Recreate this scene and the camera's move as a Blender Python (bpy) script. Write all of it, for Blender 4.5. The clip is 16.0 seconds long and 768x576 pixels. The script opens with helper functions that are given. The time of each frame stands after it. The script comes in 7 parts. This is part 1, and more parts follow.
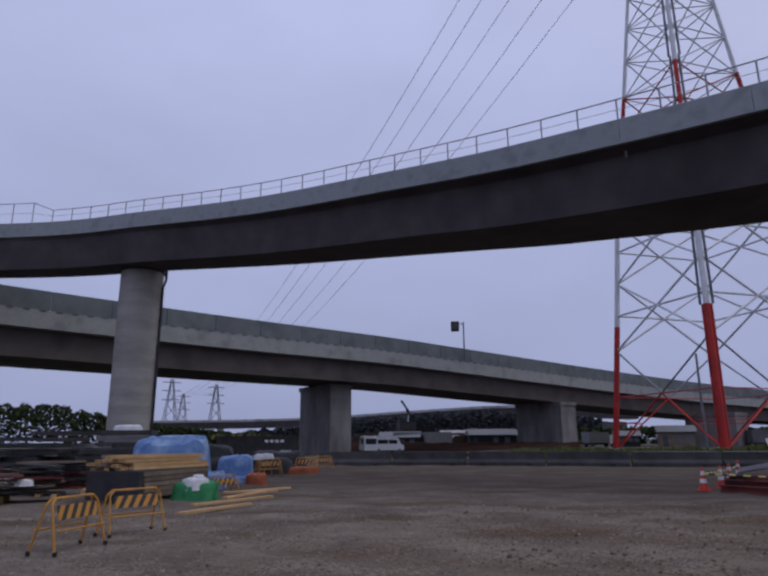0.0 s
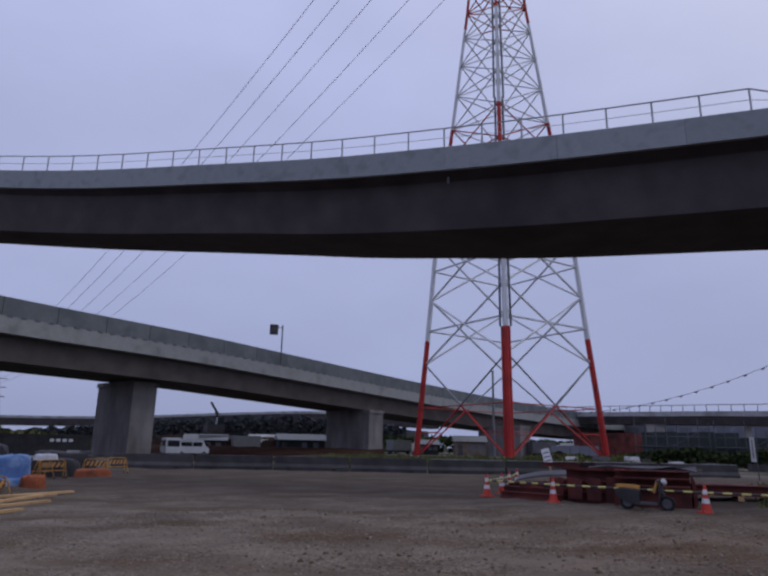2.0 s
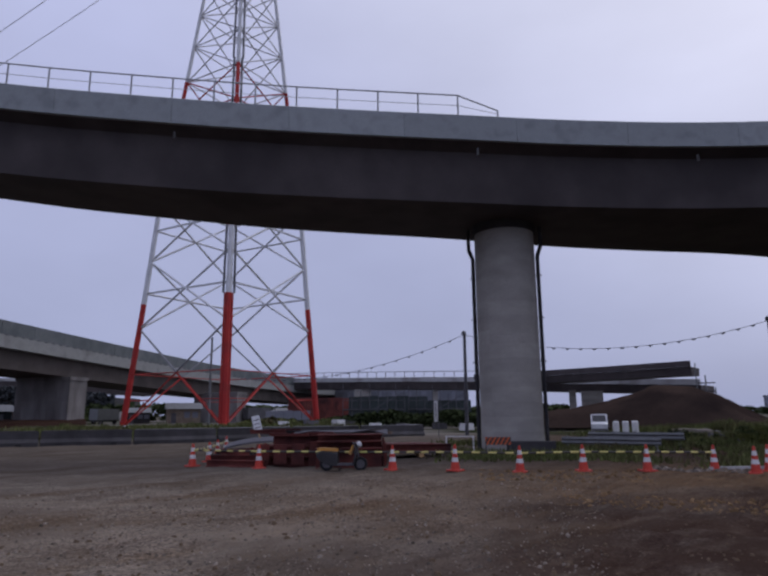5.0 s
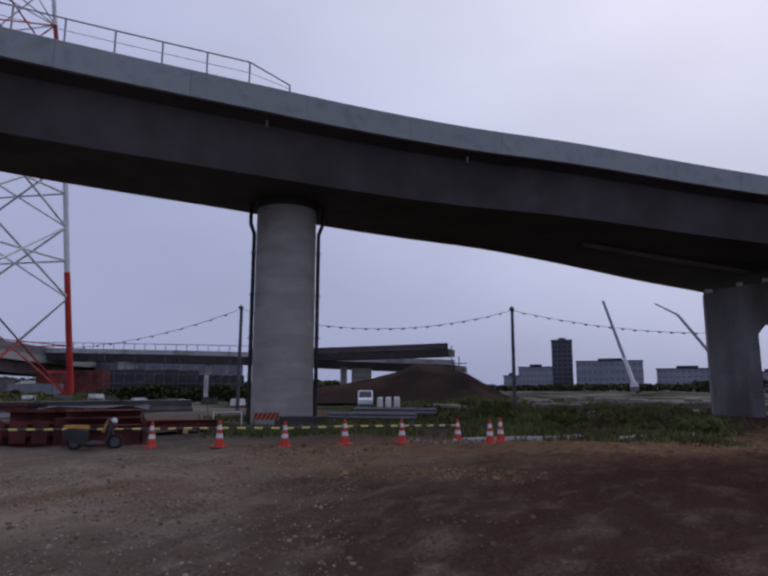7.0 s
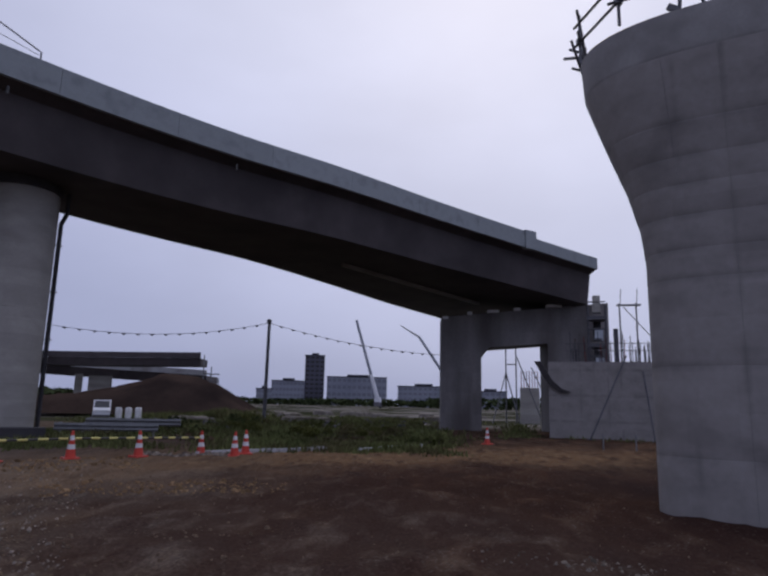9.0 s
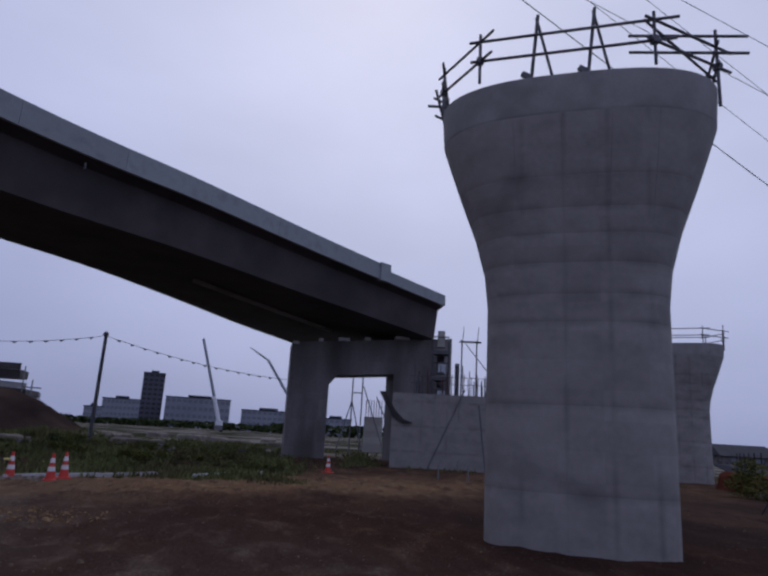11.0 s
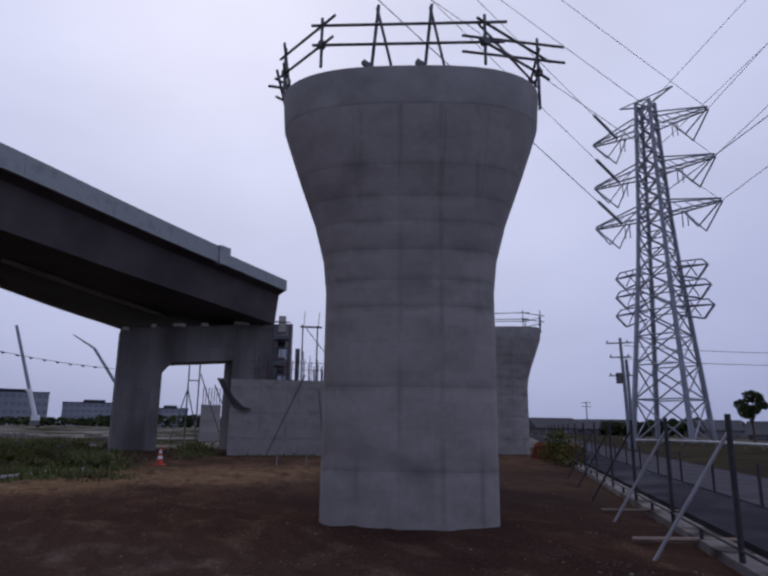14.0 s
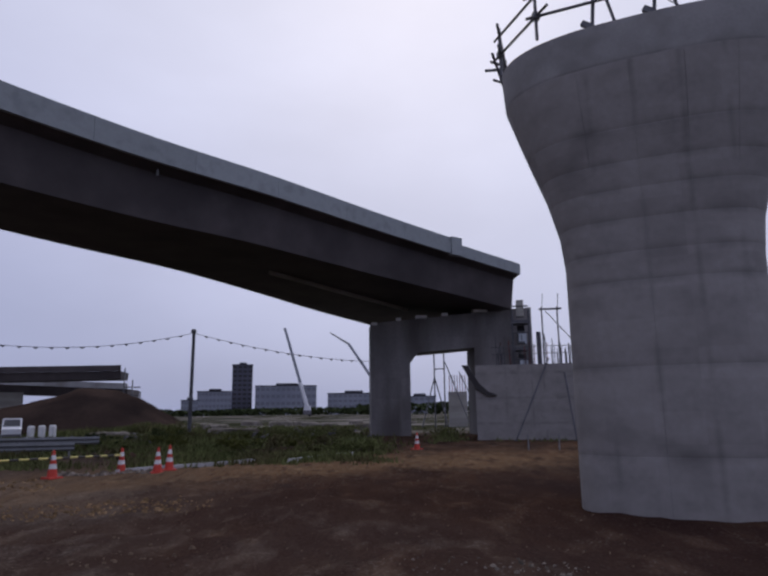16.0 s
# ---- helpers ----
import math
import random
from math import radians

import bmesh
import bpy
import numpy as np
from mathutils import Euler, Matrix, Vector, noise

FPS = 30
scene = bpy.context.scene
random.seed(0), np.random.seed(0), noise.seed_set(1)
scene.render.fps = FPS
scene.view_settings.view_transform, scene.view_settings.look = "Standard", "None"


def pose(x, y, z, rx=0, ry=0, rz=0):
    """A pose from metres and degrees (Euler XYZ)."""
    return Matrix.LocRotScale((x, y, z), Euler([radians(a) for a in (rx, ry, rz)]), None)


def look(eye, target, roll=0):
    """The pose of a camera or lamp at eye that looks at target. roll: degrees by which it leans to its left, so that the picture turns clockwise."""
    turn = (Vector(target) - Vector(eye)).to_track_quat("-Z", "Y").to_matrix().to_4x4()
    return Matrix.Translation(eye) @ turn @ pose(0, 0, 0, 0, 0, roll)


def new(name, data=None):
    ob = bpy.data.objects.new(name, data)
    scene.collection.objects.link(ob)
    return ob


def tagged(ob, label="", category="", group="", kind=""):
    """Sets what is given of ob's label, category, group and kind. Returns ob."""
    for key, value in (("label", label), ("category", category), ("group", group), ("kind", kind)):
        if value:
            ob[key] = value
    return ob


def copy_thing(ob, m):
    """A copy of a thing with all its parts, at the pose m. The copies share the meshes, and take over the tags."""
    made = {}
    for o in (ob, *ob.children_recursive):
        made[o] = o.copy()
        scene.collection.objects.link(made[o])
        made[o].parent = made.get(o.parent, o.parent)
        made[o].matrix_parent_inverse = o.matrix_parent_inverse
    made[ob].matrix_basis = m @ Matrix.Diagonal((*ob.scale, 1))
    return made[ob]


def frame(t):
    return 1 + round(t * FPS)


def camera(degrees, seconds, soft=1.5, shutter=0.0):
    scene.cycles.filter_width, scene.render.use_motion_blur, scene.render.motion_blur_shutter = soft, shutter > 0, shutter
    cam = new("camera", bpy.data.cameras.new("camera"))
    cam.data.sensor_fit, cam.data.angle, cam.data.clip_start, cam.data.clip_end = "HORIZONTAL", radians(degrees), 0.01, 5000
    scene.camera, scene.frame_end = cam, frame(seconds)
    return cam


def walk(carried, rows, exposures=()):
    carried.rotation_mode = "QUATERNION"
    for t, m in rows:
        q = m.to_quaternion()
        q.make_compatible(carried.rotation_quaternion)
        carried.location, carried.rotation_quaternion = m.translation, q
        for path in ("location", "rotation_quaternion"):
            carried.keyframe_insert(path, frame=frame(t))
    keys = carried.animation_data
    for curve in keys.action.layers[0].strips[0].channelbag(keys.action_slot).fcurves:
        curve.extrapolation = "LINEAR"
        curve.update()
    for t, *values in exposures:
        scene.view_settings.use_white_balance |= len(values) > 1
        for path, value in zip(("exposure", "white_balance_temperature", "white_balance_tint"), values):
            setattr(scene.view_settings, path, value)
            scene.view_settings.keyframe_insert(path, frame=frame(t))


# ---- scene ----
cam = camera(62.92, 16.0, soft=2.6)
# seconds, x, y, z, yaw, pitch, roll
ROWS = [
    (0.0, -0.174, -0.354, 1.536, -0.34, 13.67, 0.32),
    (0.25, -0.172, -0.322, 1.532, -1.9, 13.85, -0.35),
    (0.5, -0.17, -0.304, 1.529, -4.25, 14.03, -1.01),
    (1.0, -0.124, -0.299, 1.526, -8.54, 14.23, -2.32),
    (1.5, -0.097, -0.311, 1.523, -12.54, 13.59, -0.64),
    (2.0, -0.069, -0.328, 1.516, -17.13, 14.21, -1.06),
    (2.5, -0.041, -0.304, 1.51, -22.65, 13.35, -0.66),
    (3.0, -0.019, -0.301, 1.519, -27.03, 12.37, -0.09),
    (5.5, 0.311, -0.261, 1.624, -46.43, 10.51, 0.4),
    (6.0, 0.381, -0.272, 1.629, -51.55, 9.38, 0.44),
    (6.5, 0.397, -0.282, 1.624, -56.85, 9.23, 0.89),
    (7.0, 0.405, -0.298, 1.622, -62.01, 9.08, -0.07),
    (7.5, 0.402, -0.3, 1.624, -65.51, 9.5, -0.72),
    (8.0, 0.405, -0.356, 1.612, -70.35, 10.41, -0.91),
    (8.5, 0.393, -0.367, 1.599, -77.17, 9.09, -1.17),
    (9.0, 0.416, -0.373, 1.593, -84.08, 10.48, -1.26),
    (11.5, 0.398, -0.405, 1.629, -102.24, 13.2, -2.3),
    (12.0, 0.405, -0.428, 1.632, -107.65, 12.42, -0.58),
    (12.5, 0.425, -0.462, 1.631, -111.75, 10.15, -0.15),
    (13.0, 0.426, -0.477, 1.625, -116.73, 9.66, -1.08),
    (13.25, 0.4265, -0.4765, 1.6255, -117.6, 9.55, -0.85),
    (13.5, 0.427, -0.476, 1.626, -116.8, 9.59, -0.46),
    (14.0, 0.421, -0.471, 1.629, -112.05, 12.41, -0.59),
    (14.5, 0.418, -0.47, 1.641, -107.01, 13.77, 1.62),
    (15.0, 0.448, -0.433, 1.63, -101.39, 12.4, 1.04),
    (15.5, 0.463, -0.412, 1.622, -96.69, 11.36, 0.72),
    (16.0, 0.458, -0.385, 1.627, -90.33, 11.11, 0.69),
]
walk(cam, [(t, pose(x, y, z, 90 + pitch, roll, yaw)) for t, x, y, z, yaw, pitch, roll in ROWS], [
    (0.0, -0.05, 6300, 10), (2.0, -0.05, 6250, 10), (2.5, -0.12, 6330, 10), (3.0, 0.0, 6420, 10), (6.0, 0.05, 6500, 10), (6.5, 0.08, 6480, 10), (7.0, -0.06, 6450, 10), (7.5, 0.0, 6420, 10), (8.5, -0.2, 6200, 12), (9.0, -0.04, 6450, 10),
    (11.5, -0.3, 5950, 13), (12.2, -0.15, 6200, 12), (13.0, 0.0, 6500, 10), (13.6, 0.0, 6450, 10), (14.5, -0.2, 6050, 14), (15.0, -0.28, 6050, 12), (15.5, -0.13, 6250, 11), (16.0, 0.0, 6550, 10)])

# ---- world, sun, exposure ----
world = bpy.data.worlds.new("overcast_sky")
scene.world = world
world.use_nodes = True
wt = world.node_tree
wt.nodes.clear()
w_out = wt.nodes.new("ShaderNodeOutputWorld")
w_bg = wt.nodes.new("ShaderNodeBackground")
w_sky = wt.nodes.new("ShaderNodeTexSky")
w_sky.sky_type = 'NISHITA'
w_sky.sun_disc = False
w_sky.sun_elevation, w_sky.sun_rotation = radians(42), radians(95)
w_sky.dust_density = 4.0
w_co = wt.nodes.new("ShaderNodeTexCoord")
w_sep = wt.nodes.new("ShaderNodeSeparateXYZ")
w_ramp = wt.nodes.new("ShaderNodeValToRGB")
w_ramp.color_ramp.elements[0].position, w_ramp.color_ramp.elements[0].color = 0.0, (0.345, 0.38, 0.58, 1)
w_ramp.color_ramp.elements[1].position, w_ramp.color_ramp.elements[1].color = 0.75, (0.55, 0.58, 0.85, 1)
# the cloud is thinner and brighter towards the hidden sun
w_dot = wt.nodes.new("ShaderNodeVectorMath")
w_dot.operation = 'DOT_PRODUCT'
w_dot.inputs[1].default_value = (0.50, -0.16, 0.85)
w_glow = wt.nodes.new("ShaderNodeMapRange")
w_glow.inputs[1].default_value, w_glow.inputs[2].default_value = 0.38, 0.97
w_glow.inputs[3].default_value, w_glow.inputs[4].default_value = 0.0, 1.0
w_glow.interpolation_type = 'SMOOTHSTEP'
w_mixg = wt.nodes.new("ShaderNodeMix")
w_mixg.data_type = 'RGBA'
w_mixg.inputs[7].default_value = (0.70, 0.72, 0.90, 1)
w_noise = wt.nodes.new("ShaderNodeTexNoise")
w_noise.inputs["Scale"].default_value, w_noise.inputs["Detail"].default_value = 2.2, 5.0
w_map = wt.nodes.new("ShaderNodeMapping")
w_map.inputs["Scale"].default_value = (1, 1, 2.2)
w_nr = wt.nodes.new("ShaderNodeMapRange")
w_nr.inputs[1].default_value, w_nr.inputs[2].default_value = 0.3, 0.7
w_nr.inputs[3].default_value, w_nr.inputs[4].default_value = 0.91, 1.06
w_mul = wt.nodes.new("ShaderNodeVectorMath")
w_mul.operation = 'SCALE'
w_fin = wt.nodes.new("ShaderNodeMix")
w_fin.data_type = 'RGBA'
w_fin.inputs[0].default_value = 0.005
L = wt.links.new
L(w_co.outputs["Generated"], w_sep.inputs[0])
L(w_sep.outputs[2], w_ramp.inputs[0])
L(w_co.outputs["Generated"], w_dot.inputs[0])
L(w_dot.outputs["Value"], w_glow.inputs[0])
L(w_glow.outputs[0], w_mixg.inputs[0])
L(w_ramp.outputs[0], w_mixg.inputs[6])
L(w_co.outputs["Generated"], w_map.inputs[0])
L(w_map.outputs[0], w_noise.inputs["Vector"])
L(w_noise.outputs[0], w_nr.inputs[0])
L(w_mixg.outputs[2], w_mul.inputs[0])
L(w_nr.outputs[0], w_mul.inputs["Scale"])
L(w_mul.outputs[0], w_fin.inputs[6])
L(w_sky.outputs[0], w_fin.inputs[7])
L(w_fin.outputs[2], w_bg.inputs[0])
w_bg.inputs[1].default_value = 0.95
L(w_bg.outputs[0], w_out.inputs[0])
sun_data = bpy.data.lights.new("sun", 'SUN')
sun_data.energy, sun_data.angle, sun_data.color = 0.5, radians(25), (1.0, 0.96, 0.9)
sun = new("sun", sun_data)
sun.matrix_world = look((30, -5, 40), (0, 0, 0))


# ---- materials ----
def material(name, c1, c2, rough=0.8, scale=2.0, fine=30.0, bump=0.2, metal=0.0, stain=None, stain_scale=0.4, spread=0.0, spec=0.3, streak=1.0, panel=None, uneven=0.07, island=0.0):
    """Two colours mixed by a broad and a fine noise, a stain colour in patches, a fine relief."""
    m = bpy.data.materials.new(name)
    m.use_nodes = True
    nt = m.node_tree
    b = nt.nodes["Principled BSDF"]
    b.inputs["Roughness"].default_value, b.inputs["Metallic"].default_value = rough, metal
    b.inputs["Specular IOR Level"].default_value = spec
    geo = nt.nodes.new("ShaderNodeNewGeometry")
    mp = nt.nodes.new("ShaderNodeMapping")
    mp.inputs["Scale"].default_value = (1, 1, streak)
    nt.links.new(geo.outputs["Position"], mp.inputs[0])
    big = nt.nodes.new("ShaderNodeTexNoise")
    big.inputs["Scale"].default_value, big.inputs["Detail"].default_value = scale, 4.0
    sm = nt.nodes.new("ShaderNodeTexNoise")
    sm.inputs["Scale"].default_value, sm.inputs["Detail"].default_value = fine, 5.0
    nt.links.new(mp.outputs[0], big.inputs["Vector"])
    nt.links.new(geo.outputs["Position"], sm.inputs["Vector"])
    add = nt.nodes.new("ShaderNodeMath")
    add.operation = 'MULTIPLY_ADD'
    add.inputs[1].default_value = 0.45
    nt.links.new(sm.outputs[0], add.inputs[0])
    nt.links.new(big.outputs[0], add.inputs[2])
    rng = nt.nodes.new("ShaderNodeMapRange")
    rng.inputs[1].default_value, rng.inputs[2].default_value = 0.48, 0.98
    nt.links.new(add.outputs[0], rng.inputs[0])
    mix = nt.nodes.new("ShaderNodeMix")
    mix.data_type = 'RGBA'
    mix.inputs[6].default_value, mix.inputs[7].default_value = (*c1, 1), (*c2, 1)
    nt.links.new(rng.outputs[0], mix.inputs[0])
    out = mix.outputs[2]
    if stain:
        st = nt.nodes.new("ShaderNodeTexNoise")
        st.inputs["Scale"].default_value, st.inputs["Detail"].default_value = stain_scale, 6.0
        nt.links.new(mp.outputs[0], st.inputs["Vector"])
        sr = nt.nodes.new("ShaderNodeMapRange")
        sr.inputs[1].default_value, sr.inputs[2].default_value = 0.48, 0.68
        nt.links.new(st.outputs[0], sr.inputs[0])
        mx = nt.nodes.new("ShaderNodeMix")
        mx.data_type = 'RGBA'
        mx.inputs[7].default_value = (*stain, 1)
        nt.links.new(sr.outputs[0], mx.inputs[0])
        nt.links.new(out, mx.inputs[6])
        out = mx.outputs[2]
    if panel:
        # formwork panels differ a little in tone
        tc = nt.nodes.new("ShaderNodeTexCoord")
        off = nt.nodes.new("ShaderNodeVectorMath")
        off.operation = 'ADD'
        off.inputs[1].default_value = (panel[0] * 0.43, 50.0, 0.35)
        nt.links.new(tc.outputs["Object"], off.inputs[0])
        sn = nt.nodes.new("ShaderNodeVectorMath")
        sn.operation = 'SNAP'
        sn.inputs[1].default_value = panel
        nt.links.new(off.outputs[0], sn.inputs[0])
        wn = nt.nodes.new("ShaderNodeTexWhiteNoise")
        nt.links.new(sn.outputs[0], wn.inputs["Vector"])
        pr = nt.nodes.new("ShaderNodeMapRange")
        pr.inputs[3].default_value, pr.inputs[4].default_value = 1 - uneven, 1 + uneven
        nt.links.new(wn.outputs[0], pr.inputs[0])
        pc = nt.nodes.new("ShaderNodeVectorMath")
        pc.operation = 'SCALE'
        nt.links.new(out, pc.inputs[0])
        nt.links.new(pr.outputs[0], pc.inputs["Scale"])
        out = pc.outputs[0]
    if spread:
        oi = nt.nodes.new("ShaderNodeObjectInfo")
        vr = nt.nodes.new("ShaderNodeMapRange")
        vr.inputs[3].default_value, vr.inputs[4].default_value = 1 - spread, 1 + spread
        nt.links.new(oi.outputs["Random"], vr.inputs[0])
        sc = nt.nodes.new("ShaderNodeVectorMath")
        sc.operation = 'SCALE'
        nt.links.new(out, sc.inputs[0])
        nt.links.new(vr.outputs[0], sc.inputs["Scale"])
        out = sc.outputs[0]
    if island:
        # every loose piece of one mesh has its own tone
        il = nt.nodes.new("ShaderNodeMapRange")
        il.inputs[3].default_value, il.inputs[4].default_value = 1 - island, 1 + island
        nt.links.new(geo.outputs["Random Per Island"], il.inputs[0])
        ic = nt.nodes.new("ShaderNodeVectorMath")
        ic.operation = 'SCALE'
        nt.links.new(out, ic.inputs[0])
        nt.links.new(il.outputs[0], ic.inputs["Scale"])
        out = ic.outputs[0]
    nt.links.new(out, b.inputs["Base Color"])
    if bump:
        bp = nt.nodes.new("ShaderNodeBump")
        bp.inputs["Strength"].default_value, bp.inputs["Distance"].default_value = bump, 0.02
        nt.links.new(sm.outputs[0], bp.inputs["Height"])
        nt.links.new(bp.outputs[0], b.inputs["Normal"])
    return m


def striped(name, c1, c2, per_metre, axis=0, slant=0.0, rough=0.6):
    """Hard stripes along one axis of the object, for tapes and boards."""
    m = bpy.data.materials.new(name)
    m.use_nodes = True
    nt = m.node_tree
    b = nt.nodes["Principled BSDF"]
    b.inputs["Roughness"].default_value = rough
    co = nt.nodes.new("ShaderNodeTexCoord")
    se = nt.nodes.new("ShaderNodeSeparateXYZ")
    nt.links.new(co.outputs["Object"], se.inputs[0])
    ma = nt.nodes.new("ShaderNodeMath")
    ma.operation = 'MULTIPLY_ADD'
    nt.links.new(se.outputs[2], ma.inputs[0])
    ma.inputs[1].default_value = slant
    nt.links.new(se.outputs[axis], ma.inputs[2])
    mu = nt.nodes.new("ShaderNodeMath")
    mu.operation = 'MULTIPLY'
    mu.inputs[1].default_value = per_metre
    nt.links.new(ma.outputs[0], mu.inputs[0])
    fr = nt.nodes.new("ShaderNodeMath")
    fr.operation = 'FRACT'
    nt.links.new(mu.outputs[0], fr.inputs[0])
    gt = nt.nodes.new("ShaderNodeMath")
    gt.operation = 'GREATER_THAN'
    gt.inputs[1].default_value = 0.5
    nt.links.new(fr.outputs[0], gt.inputs[0])
    mix = nt.nodes.new("ShaderNodeMix")
    mix.data_type = 'RGBA'
    mix.inputs[6].default_value, mix.inputs[7].default_value = (*c1, 1), (*c2, 1)
    nt.links.new(gt.outputs[0], mix.inputs[0])
    nt.links.new(mix.outputs[2], b.inputs["Base Color"])
    return m


M_CONC = material("concrete", (0.295, 0.280, 0.256), (0.385, 0.367, 0.337), 0.85, 0.7, 9, 0.15, stain=(0.268, 0.255, 0.234), stain_scale=0.5, streak=2.2, panel=(50.0, 50.0, 0.6))
M_PIER = material("pier_concrete", (0.232, 0.217, 0.207), (0.325, 0.304, 0.290), 0.85, 0.9, 9, 0.15, stain=(0.219, 0.204, 0.194), stain_scale=0.9, streak=1.6, spread=0.03, panel=(0.71, 50.0, 0.48), uneven=0.05)
PIER_JOINTS = (0.9, 2.27, 3.64, 4.11, 4.65, 5.14, 5.58, 6.12)


def joint_smears(m, joints, seams):
    """Uneven damp smears that run along the lift joints and down the upright seams of a cast pier."""
    nt = m.node_tree
    b = nt.nodes["Principled BSDF"]
    src = b.inputs["Base Color"].links[0].from_socket
    tc = nt.nodes.new("ShaderNodeTexCoord")
    sp = nt.nodes.new("ShaderNodeSeparateXYZ")
    nt.links.new(tc.outputs["Object"], sp.inputs[0])

    def calc(op, a, c):
        x = nt.nodes.new("ShaderNodeMath")
        x.operation = op
        for sock, v in ((x.inputs[0], a), (x.inputs[1], c)):
            if isinstance(v, float):
                sock.default_value = v
            else:
                nt.links.new(v, sock)
        return x.outputs[0]

    def blotch(scale, stretch, lo, hi):
        mp = nt.nodes.new("ShaderNodeMapping")
        mp.inputs["Scale"].default_value = stretch
        n = nt.nodes.new("ShaderNodeTexNoise")
        n.inputs["Scale"].default_value, n.inputs["Detail"].default_value = scale, 5.0
        r = nt.nodes.new("ShaderNodeMapRange")
        r.inputs[1].default_value, r.inputs[2].default_value = lo, hi
        nt.links.new(tc.outputs["Object"], mp.inputs[0])
        nt.links.new(mp.outputs[0], n.inputs["Vector"])
        nt.links.new(n.outputs[0], r.inputs[0])
        return r.outputs[0]

    def near(sock, at, reach):
        gap = calc('ABSOLUTE', calc('SUBTRACT', sock, at), 0.0)
        r = nt.nodes.new("ShaderNodeMapRange")
        r.inputs[1].default_value, r.inputs[2].default_value = 0.0, reach
        r.inputs[3].default_value, r.inputs[4].default_value = 1.0, 0.0
        nt.links.new(gap, r.inputs[0])
        return r.outputs[0]

    line_ = None
    for j in joints:
        k = near(sp.outputs[2], j, 0.11)
        line_ = k if line_ is None else calc('MAXIMUM', line_, k)
    smear = calc('MULTIPLY', line_, blotch(1.6, (1, 1, 0.3), 0.36, 0.62))
    drip = None
    for x in seams:
        k = near(sp.outputs[0], x, 0.07)
        drip = k if drip is None else calc('MAXIMUM', drip, k)
    drip = calc('MULTIPLY', drip, blotch(1.1, (1, 1, 0.8), 0.44, 0.62))
    cloud = blotch(1.3, (1, 1, 1.3), 0.47, 0.66)
    total = calc('MINIMUM', calc('ADD', calc('ADD', calc('MULTIPLY', smear, 0.25), calc('MULTIPLY', drip, 0.22)), calc('MULTIPLY', cloud, 0.12)), 0.45)
    keep = calc('SUBTRACT', 1.0, total)
    sc = nt.nodes.new("ShaderNodeVectorMath")
    sc.operation = 'SCALE'
    nt.links.new(src, sc.inputs[0])
    nt.links.new(keep, sc.inputs["Scale"])
    nt.links.new(sc.outputs[0], b.inputs["Base Color"])


joint_smears(M_PIER, PIER_JOINTS, (-0.87, -0.16, 0.55, 1.2))
# darker than the other concrete: the shade under the deck is in it
M_PORTAL = material("portal_concrete", (0.152, 0.142, 0.139), (0.252, 0.238, 0.233), 0.85, 0.8, 7, 0.12, stain=(0.115, 0.105, 0.10), stain_scale=0.5, streak=0.3, panel=(1.8, 50.0, 1.4))
# slightly paler than the shaft: sky light on the rim is in the colour
M_CAP = material("cap_concrete", (0.245, 0.237, 0.23), (0.33, 0.32, 0.312), 0.85, 1.5, 20, 0.1, stain=(0.215, 0.207, 0.20), stain_scale=1.2)
M_FASCIA = material("parapet_concrete", (0.262, 0.286, 0.292), (0.335, 0.36, 0.368), 0.85, 1.6, 14, 0.12, stain=(0.232, 0.252, 0.258), stain_scale=1.6, spread=0.05)
M_STEEL = material("weathered_steel", (0.051, 0.043, 0.044), (0.086, 0.073, 0.073), 0.7, 0.8, 20, 0.08, stain=(0.043, 0.036, 0.037), stain_scale=0.3)
M_DARKBLOCK = material("dark_bearing_steel", (0.03, 0.028, 0.03), (0.05, 0.045, 0.045), 0.7, 2, 30, 0.05)
M_GIRDER = material("grey_brown_girder", (0.082, 0.068, 0.062), (0.12, 0.102, 0.094), 0.8, 0.5, 10, 0.08, stain=(0.07, 0.058, 0.055))
M_NOISEWALL = material("noise_wall", (0.115, 0.13, 0.135), (0.18, 0.195, 0.20), 0.85, 0.6, 8, 0.05, stain=(0.11, 0.125, 0.132), spread=0.04)
M_RED = material("red_tower_paint", (0.33, 0.018, 0.016), (0.46, 0.032, 0.025), 0.55, 0.7, 10, 0.03, stain=(0.27, 0.022, 0.02), stain_scale=0.6)
M_WHITE = material("white_tower_paint", (0.55, 0.56, 0.58), (0.68, 0.69, 0.71), 0.5, 1.0, 10, 0.03)
M_BRACE = material("galvanised_brace", (0.16, 0.165, 0.18), (0.24, 0.245, 0.26), 0.5, 1.0, 10, 0.03, metal=0.3)
M_PYLON = material("galvanised_steel", (0.17, 0.18, 0.21), (0.28, 0.29, 0.325), 0.5, 1.0, 10, 0.03, metal=0.3)
M_PIPE = material("scaffold_pipe", (0.07, 0.07, 0.08), (0.14, 0.14, 0.15), 0.5, 3.0, 30, 0.03, metal=0.4)
M_RAIL = material("rail_steel", (0.14, 0.145, 0.15), (0.21, 0.215, 0.22), 0.6, 3.0, 30, 0.02)
M_WIRE = material("cable", (0.10, 0.10, 0.12), (0.16, 0.16, 0.18), 0.5, 2.0, 20, 0.0)
M_CONE = material("orange_cone_rubber", (0.44, 0.042, 0.03), (0.56, 0.07, 0.045), 0.55, 6, 40, 0.05)
